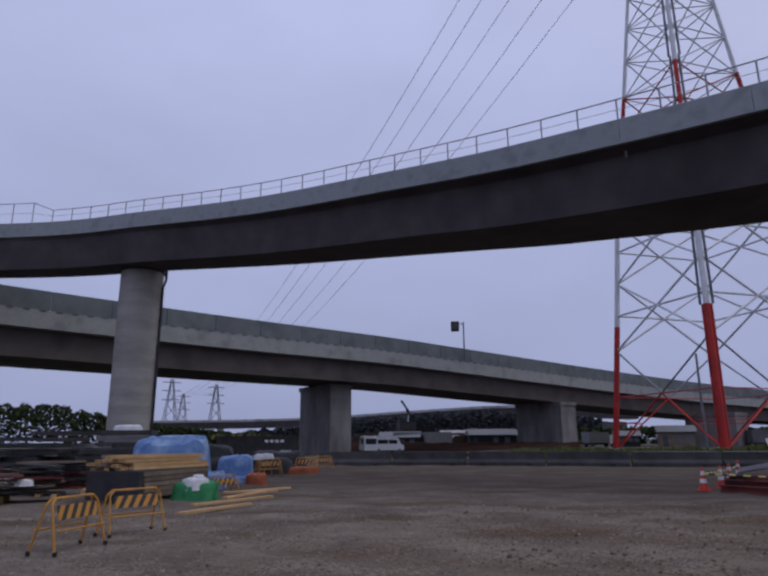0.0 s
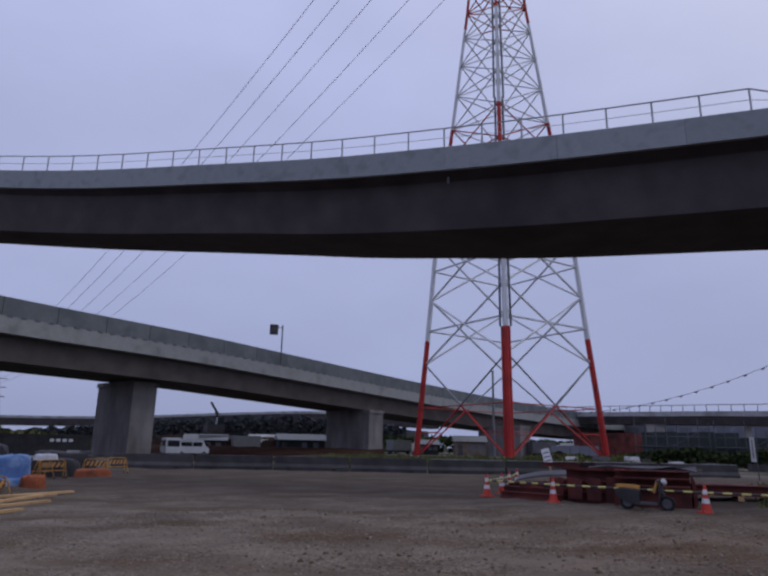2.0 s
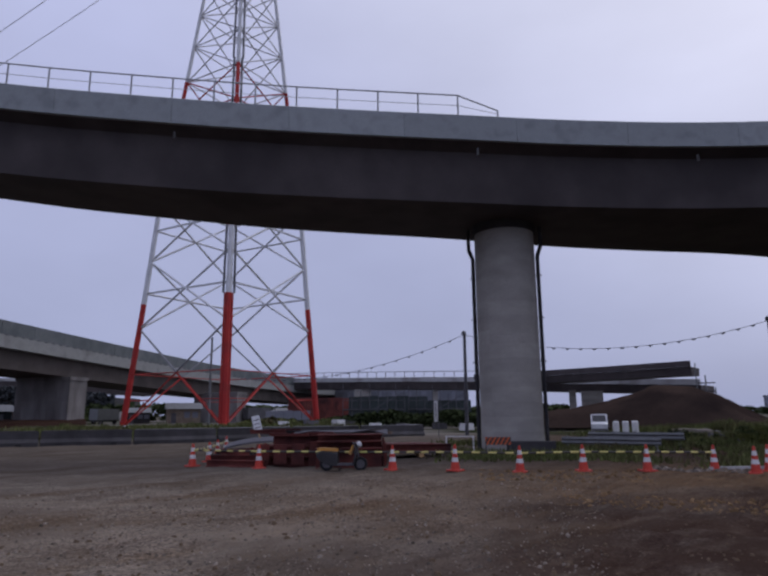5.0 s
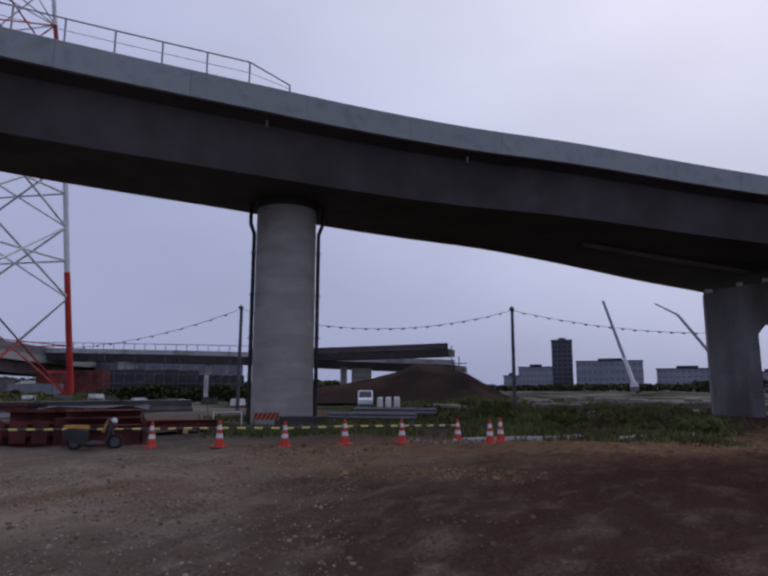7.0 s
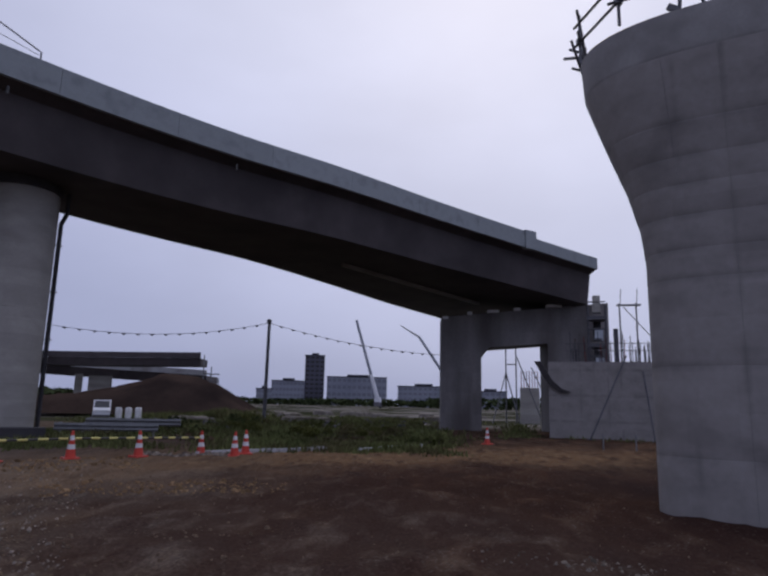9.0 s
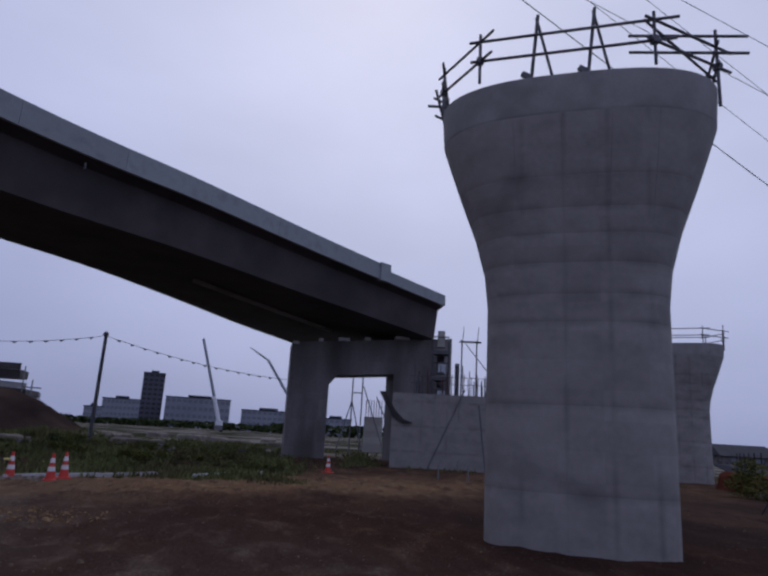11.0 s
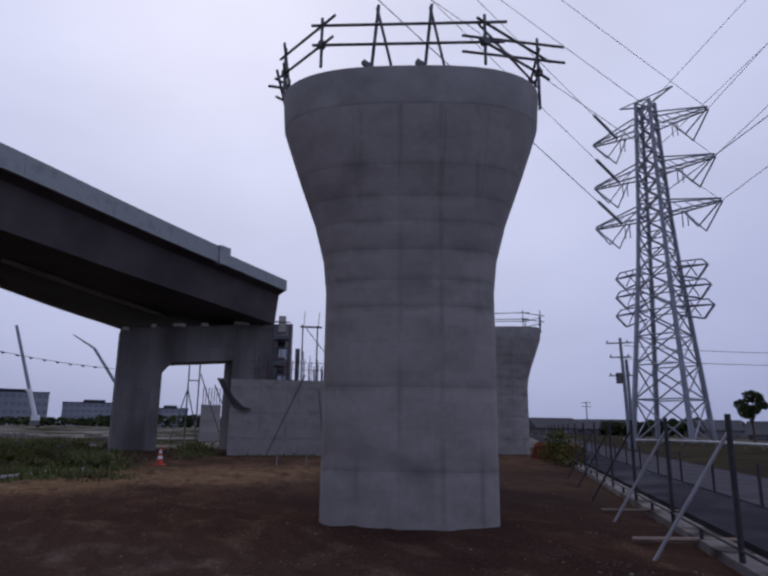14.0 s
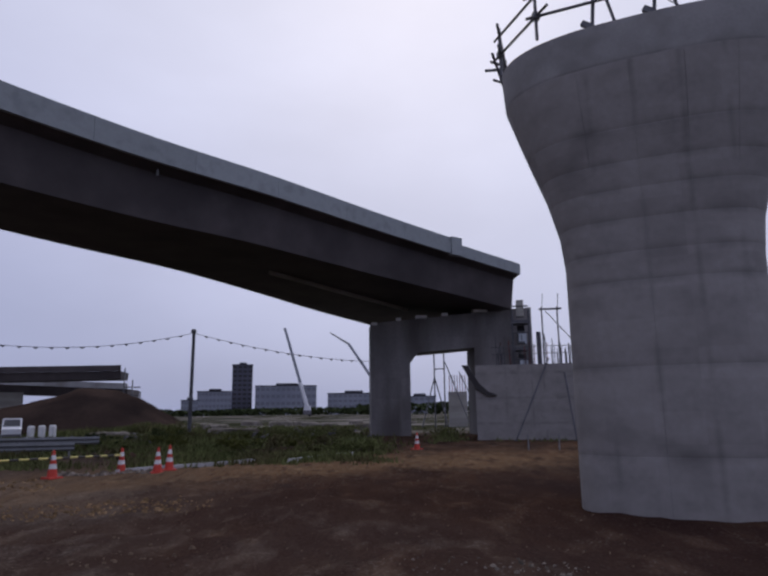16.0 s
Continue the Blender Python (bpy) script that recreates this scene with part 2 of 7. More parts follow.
M_CONEW = material("white_reflective_band", (0.55, 0.55, 0.56), (0.7, 0.7, 0.7), 0.4, 6, 40, 0.03)
M_YELLOW = material("yellow_paint", (0.42, 0.19, 0.03), (0.54, 0.27, 0.05), 0.5, 4, 40, 0.03, stain=(0.30, 0.16, 0.05), stain_scale=3)
M_STRIPE = striped("black_yellow_board", (0.48, 0.22, 0.03), (0.03, 0.028, 0.025), 5.5, 0, -0.6)
M_TAPE = striped("black_yellow_bar", (0.62, 0.55, 0.18), (0.05, 0.045, 0.04), 2.2, 2)
M_TARP = material("blue_tarp", (0.06, 0.13, 0.31), (0.15, 0.25, 0.46), 0.45, 2.5, 15, 0.3, stain=(0.24, 0.34, 0.50), stain_scale=1.6)
M_WOOD = material("sawn_timber", (0.36, 0.22, 0.10), (0.52, 0.35, 0.18), 0.75, 2.0, 25, 0.1, spread=0.25)
M_OLDWOOD = material("weathered_timber", (0.12, 0.09, 0.07), (0.21, 0.165, 0.125), 0.85, 2.0, 25, 0.15, spread=0.3)
M_BLACK = material("black_sheet", (0.02, 0.02, 0.022), (0.045, 0.042, 0.045), 0.6, 2, 20, 0.2)
M_RUST = material("rusty_steel", (0.09, 0.022, 0.018), (0.185, 0.05, 0.04), 0.75, 1.2, 20, 0.15, stain=(0.045, 0.015, 0.015), stain_scale=0.8, spread=0.2)
M_GREEN = material("green_net", (0.02, 0.16, 0.06), (0.05, 0.26, 0.10), 0.7, 3, 40, 0.3)
M_BAG = material("white_sack", (0.55, 0.56, 0.58), (0.68, 0.68, 0.70), 0.7, 4, 30, 0.3)
M_GREYSHEET = material("grey_sheets", (0.08, 0.078, 0.088), (0.155, 0.148, 0.158), 0.75, 1.0, 10, 0.1, spread=0.3)
M_CARW = material("white_car_paint", (0.62, 0.63, 0.65), (0.7, 0.71, 0.72), 0.3, 2, 20, 0.0, spec=0.5)
M_GLASS = material("dark_glass", (0.015, 0.017, 0.02), (0.03, 0.032, 0.036), 0.1, 2, 20, 0.0, spec=0.6)
M_RUBBER = material("tyre_rubber", (0.012, 0.012, 0.013), (0.025, 0.025, 0.026), 0.8, 6, 40, 0.05)
# far walls carry a bluish haze in their base colour
M_BLDG = material("far_building_wall", (0.20, 0.21, 0.25), (0.27, 0.28, 0.32), 0.8, 0.05, 0.5, 0.0, spread=0.1)
M_BLDGD = material("far_dark_tower_wall", (0.07, 0.072, 0.095), (0.10, 0.10, 0.125), 0.8, 0.05, 0.5, 0.0)
M_WIN = material("far_window", (0.145, 0.155, 0.185), (0.18, 0.19, 0.22), 0.3, 0.1, 1, 0.0)
M_SOIL = material("dark_soil", (0.024, 0.017, 0.015), (0.060, 0.042, 0.034), 0.95, 0.12, 3, 0.5, stain=(0.020, 0.015, 0.014), stain_scale=0.09, spec=0.0)
M_LEAF = material("tree_leaf", (0.028, 0.038, 0.018), (0.06, 0.074, 0.034), 0.8, 2, 20, 0.0, spec=0.0)
M_GRASS = material("grass_blade", (0.064, 0.080, 0.028), (0.165, 0.175, 0.07), 0.85, 0.5, 3, 0.0, stain=(0.10, 0.085, 0.045), stain_scale=0.4, spec=0.0, island=0.35)
M_SHRUB = material("green_shrub", (0.055, 0.065, 0.018), (0.125, 0.125, 0.042), 0.85, 1.5, 10, 0.0, spec=0.0)
M_BARK = material("bark", (0.06, 0.045, 0.035), (0.10, 0.08, 0.06), 0.9, 3, 30, 0.3)
M_ROAD = material("asphalt", (0.026, 0.025, 0.031), (0.043, 0.042, 0.050), 0.9, 1.0, 60, 0.2, stain=(0.06, 0.06, 0.07), spec=0.0)
M_FENCE = material("dark_fence_pipe", (0.022, 0.022, 0.026), (0.05, 0.048, 0.052), 0.7, 3, 30, 0.03)
M_OLDKERB = material("soiled_kerb", (0.12, 0.11, 0.108), (0.22, 0.205, 0.20), 0.95, 1.5, 15, 0.2, stain=(0.045, 0.034, 0.03), stain_scale=1.2, spread=0.2, spec=0.0)
M_SAFETY = material("pale_safety_rail", (0.27, 0.275, 0.29), (0.36, 0.365, 0.38), 0.6, 3.0, 30, 0.02)
M_PALECELL = material("pale_cell_fill", (0.34, 0.38, 0.42), (0.46, 0.50, 0.54), 0.2, 1, 10, 0.0, spec=0.6)
M_RUBBLE = material("pale_rubble", (0.10, 0.088, 0.076), (0.25, 0.225, 0.20), 0.95, 1.2, 8, 0.4, stain=(0.10, 0.09, 0.07), stain_scale=0.8, spec=0.0)
M_SEAM = material("joint_fin", (0.14, 0.135, 0.13), (0.21, 0.204, 0.198), 0.9, 1.5, 10, 0.1)
M_VIA = material("viaduct_concrete", (0.25, 0.255, 0.25), (0.37, 0.375, 0.365), 0.9, 0.5, 6, 0.1, stain=(0.22, 0.22, 0.215), stain_scale=0.5)
M_STONE = material("pebble", (0.14, 0.118, 0.097), (0.235, 0.20, 0.168), 0.9, 3, 30, 0.1, spec=0.0, island=0.55)
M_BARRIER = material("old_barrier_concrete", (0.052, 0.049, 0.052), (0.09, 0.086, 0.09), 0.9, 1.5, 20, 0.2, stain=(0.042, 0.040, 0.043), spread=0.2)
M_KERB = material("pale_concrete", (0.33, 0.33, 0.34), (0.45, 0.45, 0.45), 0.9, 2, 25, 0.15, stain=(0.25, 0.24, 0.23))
M_FARROOF = material("far_roof", (0.028, 0.028, 0.036), (0.06, 0.06, 0.072), 0.8, 0.1, 1, 0.0, spread=0.3)
M_WHITEP = material("white_panel", (0.62, 0.62, 0.62), (0.72, 0.72, 0.72), 0.6, 2, 20, 0.05)
M_TEAL = material("teal_sheeting", (0.026, 0.036, 0.036), (0.056, 0.07, 0.07), 0.7, 0.4, 4, 0.1, spread=0.2)

# dirt: gravel, brown earth and darker damp earth in broad patches, tyre tracks, small stones
M_DIRT = bpy.data.materials.new("dirt_ground")
M_DIRT.use_nodes = True
dt = M_DIRT.node_tree
d_b = dt.nodes["Principled BSDF"]
d_b.inputs["Roughness"].default_value = 0.95
d_b.inputs["Specular IOR Level"].default_value = 0.0
d_geo = dt.nodes.new("ShaderNodeNewGeometry")


def d_noise(scale, detail, stretch=(1, 1, 1), turn=0.0):
    mp = dt.nodes.new("ShaderNodeMapping")
    mp.inputs["Scale"].default_value = stretch
    mp.inputs["Rotation"].default_value = (0, 0, radians(turn))
    n = dt.nodes.new("ShaderNodeTexNoise")
    n.inputs["Scale"].default_value, n.inputs["Detail"].default_value = scale, detail
    dt.links.new(d_geo.outputs["Position"], mp.inputs[0])
    dt.links.new(mp.outputs[0], n.inputs["Vector"])
    return n.outputs[0]


def d_range(src, a, b, top=1.0):
    r = dt.nodes.new("ShaderNodeMapRange")
    r.inputs[4].default_value = top
    r.inputs[1].default_value, r.inputs[2].default_value = a, b
    dt.links.new(src, r.inputs[0])
    return r.outputs[0]


def d_mix(fac, a, b):
    x = dt.nodes.new("ShaderNodeMix")
    x.data_type = 'RGBA'
    for sock, v in ((x.inputs[0], fac), (x.inputs[6], a), (x.inputs[7], b)):
        if isinstance(v, tuple):
            sock.default_value = (*v, 1)
        else:
            dt.links.new(v, sock)
    return x.outputs[2]


d_sep = dt.nodes.new("ShaderNodeSeparateXYZ")
dt.links.new(d_geo.outputs["Position"], d_sep.inputs[0])
# the yard is gravelled to the north-west and bare brown earth to the south-east
d_dir = dt.nodes.new("ShaderNodeMath")
d_dir.operation = 'MULTIPLY_ADD'
d_dir.inputs[1].default_value = -0.75
dt.links.new(d_sep.outputs[0], d_dir.inputs[0])
dt.links.new(d_sep.outputs[1], d_dir.inputs[2])
d_wob = dt.nodes.new("ShaderNodeMath")
d_wob.operation = 'MULTIPLY_ADD'
d_wob.inputs[1].default_value = 9.0
dt.links.new(d_noise(0.16, 3), d_wob.inputs[0])
dt.links.new(d_dir.outputs[0], d_wob.inputs[2])
d_zone = d_range(d_wob.outputs[0], -6.0, 9.0)
earth = d_mix(d_range(d_noise(0.35, 6, (1, 2.2, 1), 40), 0.36, 0.66), (0.034, 0.019, 0.0145), (0.100, 0.057, 0.035))
earth = d_mix(d_range(d_noise(0.35, 4, (1, 3, 1), 35), 0.54, 0.70), earth, (0.030, 0.021, 0.019))
gravel = d_mix(d_range(d_noise(0.6, 5), 0.35, 0.65), (0.125, 0.105, 0.088), (0.222, 0.190, 0.160))
gravel = d_mix(d_range(d_noise(0.25, 4, (1, 2.5, 1), 10), 0.50, 0.66), gravel, (0.105, 0.080, 0.060))
base = d_mix(d_zone, earth, gravel)
# a dry worn haul lane round the yard, and damp dark earth by the pier


def d_math(op, a, b):
    x = dt.nodes.new("ShaderNodeMath")
    x.operation = op
    for sock, v in ((x.inputs[0], a), (x.inputs[1], b)):
        if isinstance(v, float):
            sock.default_value = v
        else:
            dt.links.new(v, sock)
    return x.outputs[0]


def d_patch(x, y, inner, outer):
    """A soft uneven patch of earth round one spot of the yard."""
    gap = dt.nodes.new("ShaderNodeVectorMath")
    gap.operation = 'DISTANCE'
    gap.inputs[1].default_value = (x, y, 0)
    dt.links.new(d_geo.outputs["Position"], gap.inputs[0])
    wob = d_math('ADD', gap.outputs["Value"], d_math('MULTIPLY', d_math('SUBTRACT', d_noise(0.25, 5), 0.5), 11.0))
    return d_math('SUBTRACT', 1.0, d_range(wob, inner, outer))


hub = dt.nodes.new("ShaderNodeVectorMath")
hub.operation = 'DISTANCE'
hub.inputs[1].default_value = (8.9, -2.6, 0)
dt.links.new(d_geo.outputs["Position"], hub.inputs[0])
reach = d_math('ADD', hub.outputs["Value"], d_math('MULTIPLY', d_math('SUBTRACT', d_noise(0.28, 5), 0.5), 6.5))
lane = d_math('MULTIPLY', d_range(reach, 8.2, 11.0), d_math('SUBTRACT', 1.0, d_range(reach, 14.5, 19.0)))
lane = d_math('MULTIPLY', lane, d_math('SUBTRACT', 1.0, d_math('MULTIPLY', d_zone, 0.8)))
base = d_mix(d_math('MULTIPLY', lane, 0.70), base, (0.165, 0.100, 0.054))
damp = d_math('SUBTRACT', 1.0, d_range(reach, 6.0, 10.4))
verge = d_patch(16.5, -13.0, 6.0, 11.0)
base = d_mix(d_range(d_noise(2.6, 6), 0.50, 0.74, 0.3), base, (0.11, 0.078, 0.054))
bare = d_math('SUBTRACT', 1.0, d_math('MULTIPLY', d_zone, 0.7))
base = d_mix(d_math('MULTIPLY', bare, d_range(d_noise(0.5, 6, (1, 2.6, 1), 62), 0.52, 0.70, 0.7)), base, (0.036, 0.022, 0.017))
base = d_mix(d_range(d_noise(0.7, 7, (1, 2.4, 1), 48), 0.52, 0.70, 0.22), base, (0.18, 0.128, 0.084))
base = d_mix(d_math('MULTIPLY', bare, d_range(d_noise(5.0, 5), 0.57, 0.70, 0.5)), base, (0.038, 0.024, 0.019))
base = d_mix(d_math('MULTIPLY', lane, d_range(d_noise(1.1, 6, (1, 3.0, 1), 32), 0.54, 0.66, 0.5)), base, (0.25, 0.168, 0.098))
base = d_mix(d_math('MULTIPLY', bare, d_range(d_noise(0.8, 6, (1, 4.5, 1), 28), 0.56, 0.64, 0.62)), base, (0.042, 0.025, 0.019))
speck = d_range(d_noise(22, 3), 0.56, 0.70)
base = d_mix(speck, base, (0.16, 0.135, 0.11))
base = d_mix(d_range(d_noise(9, 4), 0.60, 0.76, 0.4), base, (0.045, 0.034, 0.027))
base = d_mix(d_math('MULTIPLY', damp, d_range(d_noise(0.9, 6, (1, 2.2, 1), 40), 0.22, 0.50, 0.80)), base, (0.0345, 0.0195, 0.0158))
base = d_mix(d_math('MULTIPLY', verge, 0.75), base, (0.026, 0.0185, 0.0185))
cell = dt.nodes.new("ShaderNodeTexVoronoi")
cell.inputs["Scale"].default_value = 30.0
dt.links.new(d_geo.outputs["Position"], cell.inputs["Vector"])
cell_tone = dt.nodes.new("ShaderNodeSeparateColor")
dt.links.new(cell.outputs["Color"], cell_tone.inputs[0])
tone = dt.nodes.new("ShaderNodeMapRange")
tone.inputs[3].default_value, tone.inputs[4].default_value = 0.55, 1.5
dt.links.new(cell_tone.outputs[0], tone.inputs[0])
stony = dt.nodes.new("ShaderNodeVectorMath")
stony.operation = 'SCALE'
dt.links.new(base, stony.inputs[0])
dt.links.new(tone.outputs[0], stony.inputs["Scale"])
stone_cover = d_math('MULTIPLY', d_math('ADD', d_math('MULTIPLY', d_zone, 0.8), 0.12), d_range(d_noise(0.5, 5), 0.36, 0.56))
base = d_mix(stone_cover, base, stony.outputs[0])
# beyond the yard: weedy fields with pale bare patches
d_len = dt.nodes.new("ShaderNodeVectorMath")
d_len.operation = 'LENGTH'
dt.links.new(d_geo.outputs["Position"], d_len.inputs[0])
# the traffic strip along the yard's far side is finer and greyer
base = d_mix(d_math('MULTIPLY', d_zone, d_range(d_len.outputs["Value"], 14.0, 24.0, 0.6)), base, (0.088, 0.074, 0.063))
field = d_mix(d_range(d_noise(0.06, 4), 0.4, 0.6), (0.022, 0.026, 0.014), (0.045, 0.045, 0.026))
field = d_mix(d_range(d_noise(0.07, 6, (1, 1, 1), 20), 0.47, 0.56), field, (0.17, 0.155, 0.14))
base = d_mix(d_range(d_len.outputs["Value"], 42.0, 54.0), base, field)
dt.links.new(base, d_b.inputs["Base Color"])
d_bump = dt.nodes.new("ShaderNodeBump")
d_bump.inputs["Strength"].default_value, d_bump.inputs["Distance"].default_value = 0.9, 0.05
dt.links.new(d_noise(14, 6), d_bump.inputs["Height"])
dt.links.new(d_bump.outputs[0], d_b.inputs["Normal"])


# ---- mesh helpers ----
class Shape:
    """Vertices and faces of one mesh."""

    def __init__(self):
        self.v, self.f = [], []

    def add(self, verts, faces):
        n = len(self.v)
        self.v += [tuple(p) for p in verts]
        self.f += [tuple(i + n for i in f) for f in faces]
        return self

    def box(self, size, m=None, taper=1.0):
        x, y, z = (s / 2 for s in size)
        vs = [Vector((sx * x * k, sy * y * k, sz * z)) for sz, k in ((-1, 1.0), (1, taper)) for sx, sy in ((-1, -1), (1, -1), (1, 1), (-1, 1))]
        if m is not None:
            vs = [m @ p for p in vs]
        return self.add(vs, [(3, 2, 1, 0), (4, 5, 6, 7), (0, 1, 5, 4), (1, 2, 6, 5), (2, 3, 7, 6), (3, 0, 4, 7)])

    def slab(self, x0, y0, z0, x1, y1, z1):
        return self.box((x1 - x0, y1 - y0, z1 - z0), pose((x0 + x1) / 2, (y0 + y1) / 2, (z0 + z1) / 2))

    def tube(self, p, q, r, n=6, r2=None):
        p, q = Vector(p), Vector(q)
        u = (q - p).normalized()
        a = u.cross(Vector((0, 0, 1)) if abs(u.z) < 0.95 else Vector((1, 0, 0))).normalized()
        b = u.cross(a)
        r2 = r if r2 is None else r2
        vs = []
        for c, rr in ((p, r), (q, r2)):
            vs += [c + (a * math.cos(k * 2 * math.pi / n) + b * math.sin(k * 2 * math.pi / n)) * rr for k in range(n)]
        fs = [(k, (k + 1) % n, n + (k + 1) % n, n + k) for k in range(n)]
        return self.add(vs, fs + [tuple(range(n - 1, -1, -1)), tuple(range(n, 2 * n))])

    def rings(self, rings, closed=True, caps=True):
        n = len(rings[0])
        vs = [p for r in rings for p in r]
        fs = []
        for i in range(len(rings) - 1):
            for k in range(n if closed else n - 1):
                a, b = i * n + k, i * n + (k + 1) % n
                fs.append((a, b, b + n, a + n))
        if caps and closed:
            fs += [tuple(range(n - 1, -1, -1)), tuple(range((len(rings) - 1) * n, len(rings) * n))]
        return self.add(vs, fs)

    def lathe(self, prof, n=16):
        return self.rings([[(r * math.cos(k * 2 * math.pi / n), r * math.sin(k * 2 * math.pi / n), z) for k in range(n)] for r, z in prof])

    def mesh(self, name, mat, smooth=False, sharp=35):
        me = bpy.data.meshes.new(name)
        me.from_pydata(self.v, [], self.f)
        me.materials.append(mat)
        me.update()
        if smooth:
            me.polygons.foreach_set("use_smooth", [True] * len(me.polygons))
            me.set_sharp_from_angle(angle=radians(sharp))
        return me


def part(name, shape, mat, parent, label="", smooth=False, m=None, sharp=35):
    data = shape if isinstance(shape, bpy.types.Mesh) else shape.mesh(name, mat, smooth, sharp)
    ob = new(name, data)
    ob.parent = parent
    if m is not None:
        ob.matrix_basis = m
    if label:
        ob["label"] = label
    return ob


def thing(name, label, category, m=None, group="", kind=""):
    ob = new(name)
    if m is not None:
        ob.matrix_basis = m
    return tagged(ob, label, category, group, kind)


def solid(name, shape, mat, label, category, m=None, group="", kind="", smooth=False):
    ob = new(name, shape.mesh(name, mat, smooth))
    if m is not None:
        ob.matrix_basis = m
    return tagged(ob, label, category, group, kind)


def polar(az, d):
    """Plan place d metres from the yard's middle, az degrees clockwise from north."""
    return 0.2 + d * math.sin(radians(az)), -0.35 + d * math.cos(radians(az))


def smooth01(x, a, b):
    k = min(1.0, max(0.0, (x - a) / (b - a)))
    return k * k * (3 - 2 * k)


def spline(pts, per):
    """Catmull-Rom through tuples of any length."""
    out = []
    for i in range(len(pts) - 1):
        p0, p1, p2, p3 = (np.array(pts[min(max(i + k, 0), len(pts) - 1)], float) for k in (-1, 0, 1, 2))
        for j in range(per):
            t = j / per
            out.append(0.5 * (2 * p1 + (p2 - p0) * t + (2 * p0 - 5 * p1 + 4 * p2 - p3) * t * t + (3 * p1 - p0 - 3 * p2 + p3) * t ** 3))
    out.append(np.array(pts[-1], float))
    return out


def resample(pts, step):
    """Even steps along a polyline of tuples whose first two numbers are the plan."""
    s = [0.0]
    for a, b in zip(pts, pts[1:]):
        s.append(s[-1] + math.hypot(b[0] - a[0], b[1] - a[1]))
    n = max(2, round(s[-1] / step))
    q = np.linspace(0, s[-1], n + 1)
    arr = np.array(pts)
    return [np.array([np.interp(v, s, arr[:, k]) for k in range(arr.shape[1])]) for v in q]


def normals(line):
    out = []
    for i in range(len(line)):
        a, b = line[max(i - 1, 0)], line[min(i + 1, len(line) - 1)]
        u = np.array([b[0] - a[0], b[1] - a[1]])
        u /= np.linalg.norm(u)
        out.append((-u[1], u[0]))
    return out


def along(line, nrm, prof):
    """Rings of a profile [(offset, z)] swept along a line; prof gets the line's row."""
    return [[(p[0] + n[0] * o, p[1] + n[1] * o, z) for o, z in prof(p)] for p, n in zip(line, nrm)]


# ---- ground ----
def ground_z(x, y):
    dx, dy = x - 0.2, y + 0.35
    d, az = math.hypot(dx, dy), math.degrees(math.atan2(dx, dy))
    side = (x - 3.4) * 0.5496 + (y + 5.55) * 0.8354
    if side < -0.4:
        return -0.04
    z = -0.4 * smooth01(d, 45, 57) * (1 - smooth01(d, 74, 92)) * smooth01(az, 50, 56) * (1 - smooth01(az, 66, 73))
    z += 0.10 * smooth01(d, 21.0, 25.5) * smooth01(az, 38, 48) * (1 - smooth01(az, 74, 88)) * (1 - smooth01(d, 40, 60))
    z += 0.45 * smooth01(d, 46, 60) * smooth01(az, 5, 14) * (1 - smooth01(az, 36, 44)) * (1 - smooth01(d, 90, 150))
    if d > 2.5:
        k = min(1.0, (d - 2.5) / 3) * (1 - smooth01(d, 60, 120))
        if d < 26:
            # wheel-pushed ridges and clods in the loose earth
            loose = k * (1 - smooth01(d, 18, 26)) * (0.45 + 0.55 * smooth01(az, 10, 45))
            r1 = noise.noise(Vector((x * 0.55 + y * 0.35, y * 1.1 - x * 0.6, 7)))
            z += loose * (0.055 * (1 - abs(r1) * 3.2 if abs(r1) < 0.31 else 0) + 0.03 * noise.noise(Vector((x * 3.1, y * 3.1, 9))) + 0.016 * noise.noise(Vector((x * 8.0, y * 8.0, 4))))
        z += k * (0.05 * noise.noise(Vector((x * 0.5, y * 0.5, 0))) + 0.03 * noise.noise(Vector((x * 1.7, y * 1.7, 3))))
    return z * smooth01(side, -0.4, 0.8) - 0.04 * (1 - smooth01(side, -0.4, 0.8))


g = Shape()
radii = [0.0] + [0.6 * 1.022 ** k for k in range(205)] + [0.6 * 1.022 ** 204 * 1.055 ** k for k in range(1, 43)] + [700, 1000, 1500, 2400, 4000]
na = 540
rings = [[(0.2 + r * math.sin(a * 2 * math.pi / na), -0.35 - r * math.cos(a * 2 * math.pi / na), 0) for a in range(na)] for r in radii[1:]]
rings = [[(x, y, ground_z(x, y)) for x, y, _ in r] for r in rings]
g.rings(rings, True, False)
g.add([(0.2, -0.35, 0.0)] + rings[0], [(0, k + 1, (k + 1) % na + 1) for k in range(na)])
solid("ground", g, M_DIRT, "bare brown earth and gravel yard with tyre marks", "ground", kind="structure", smooth=True)

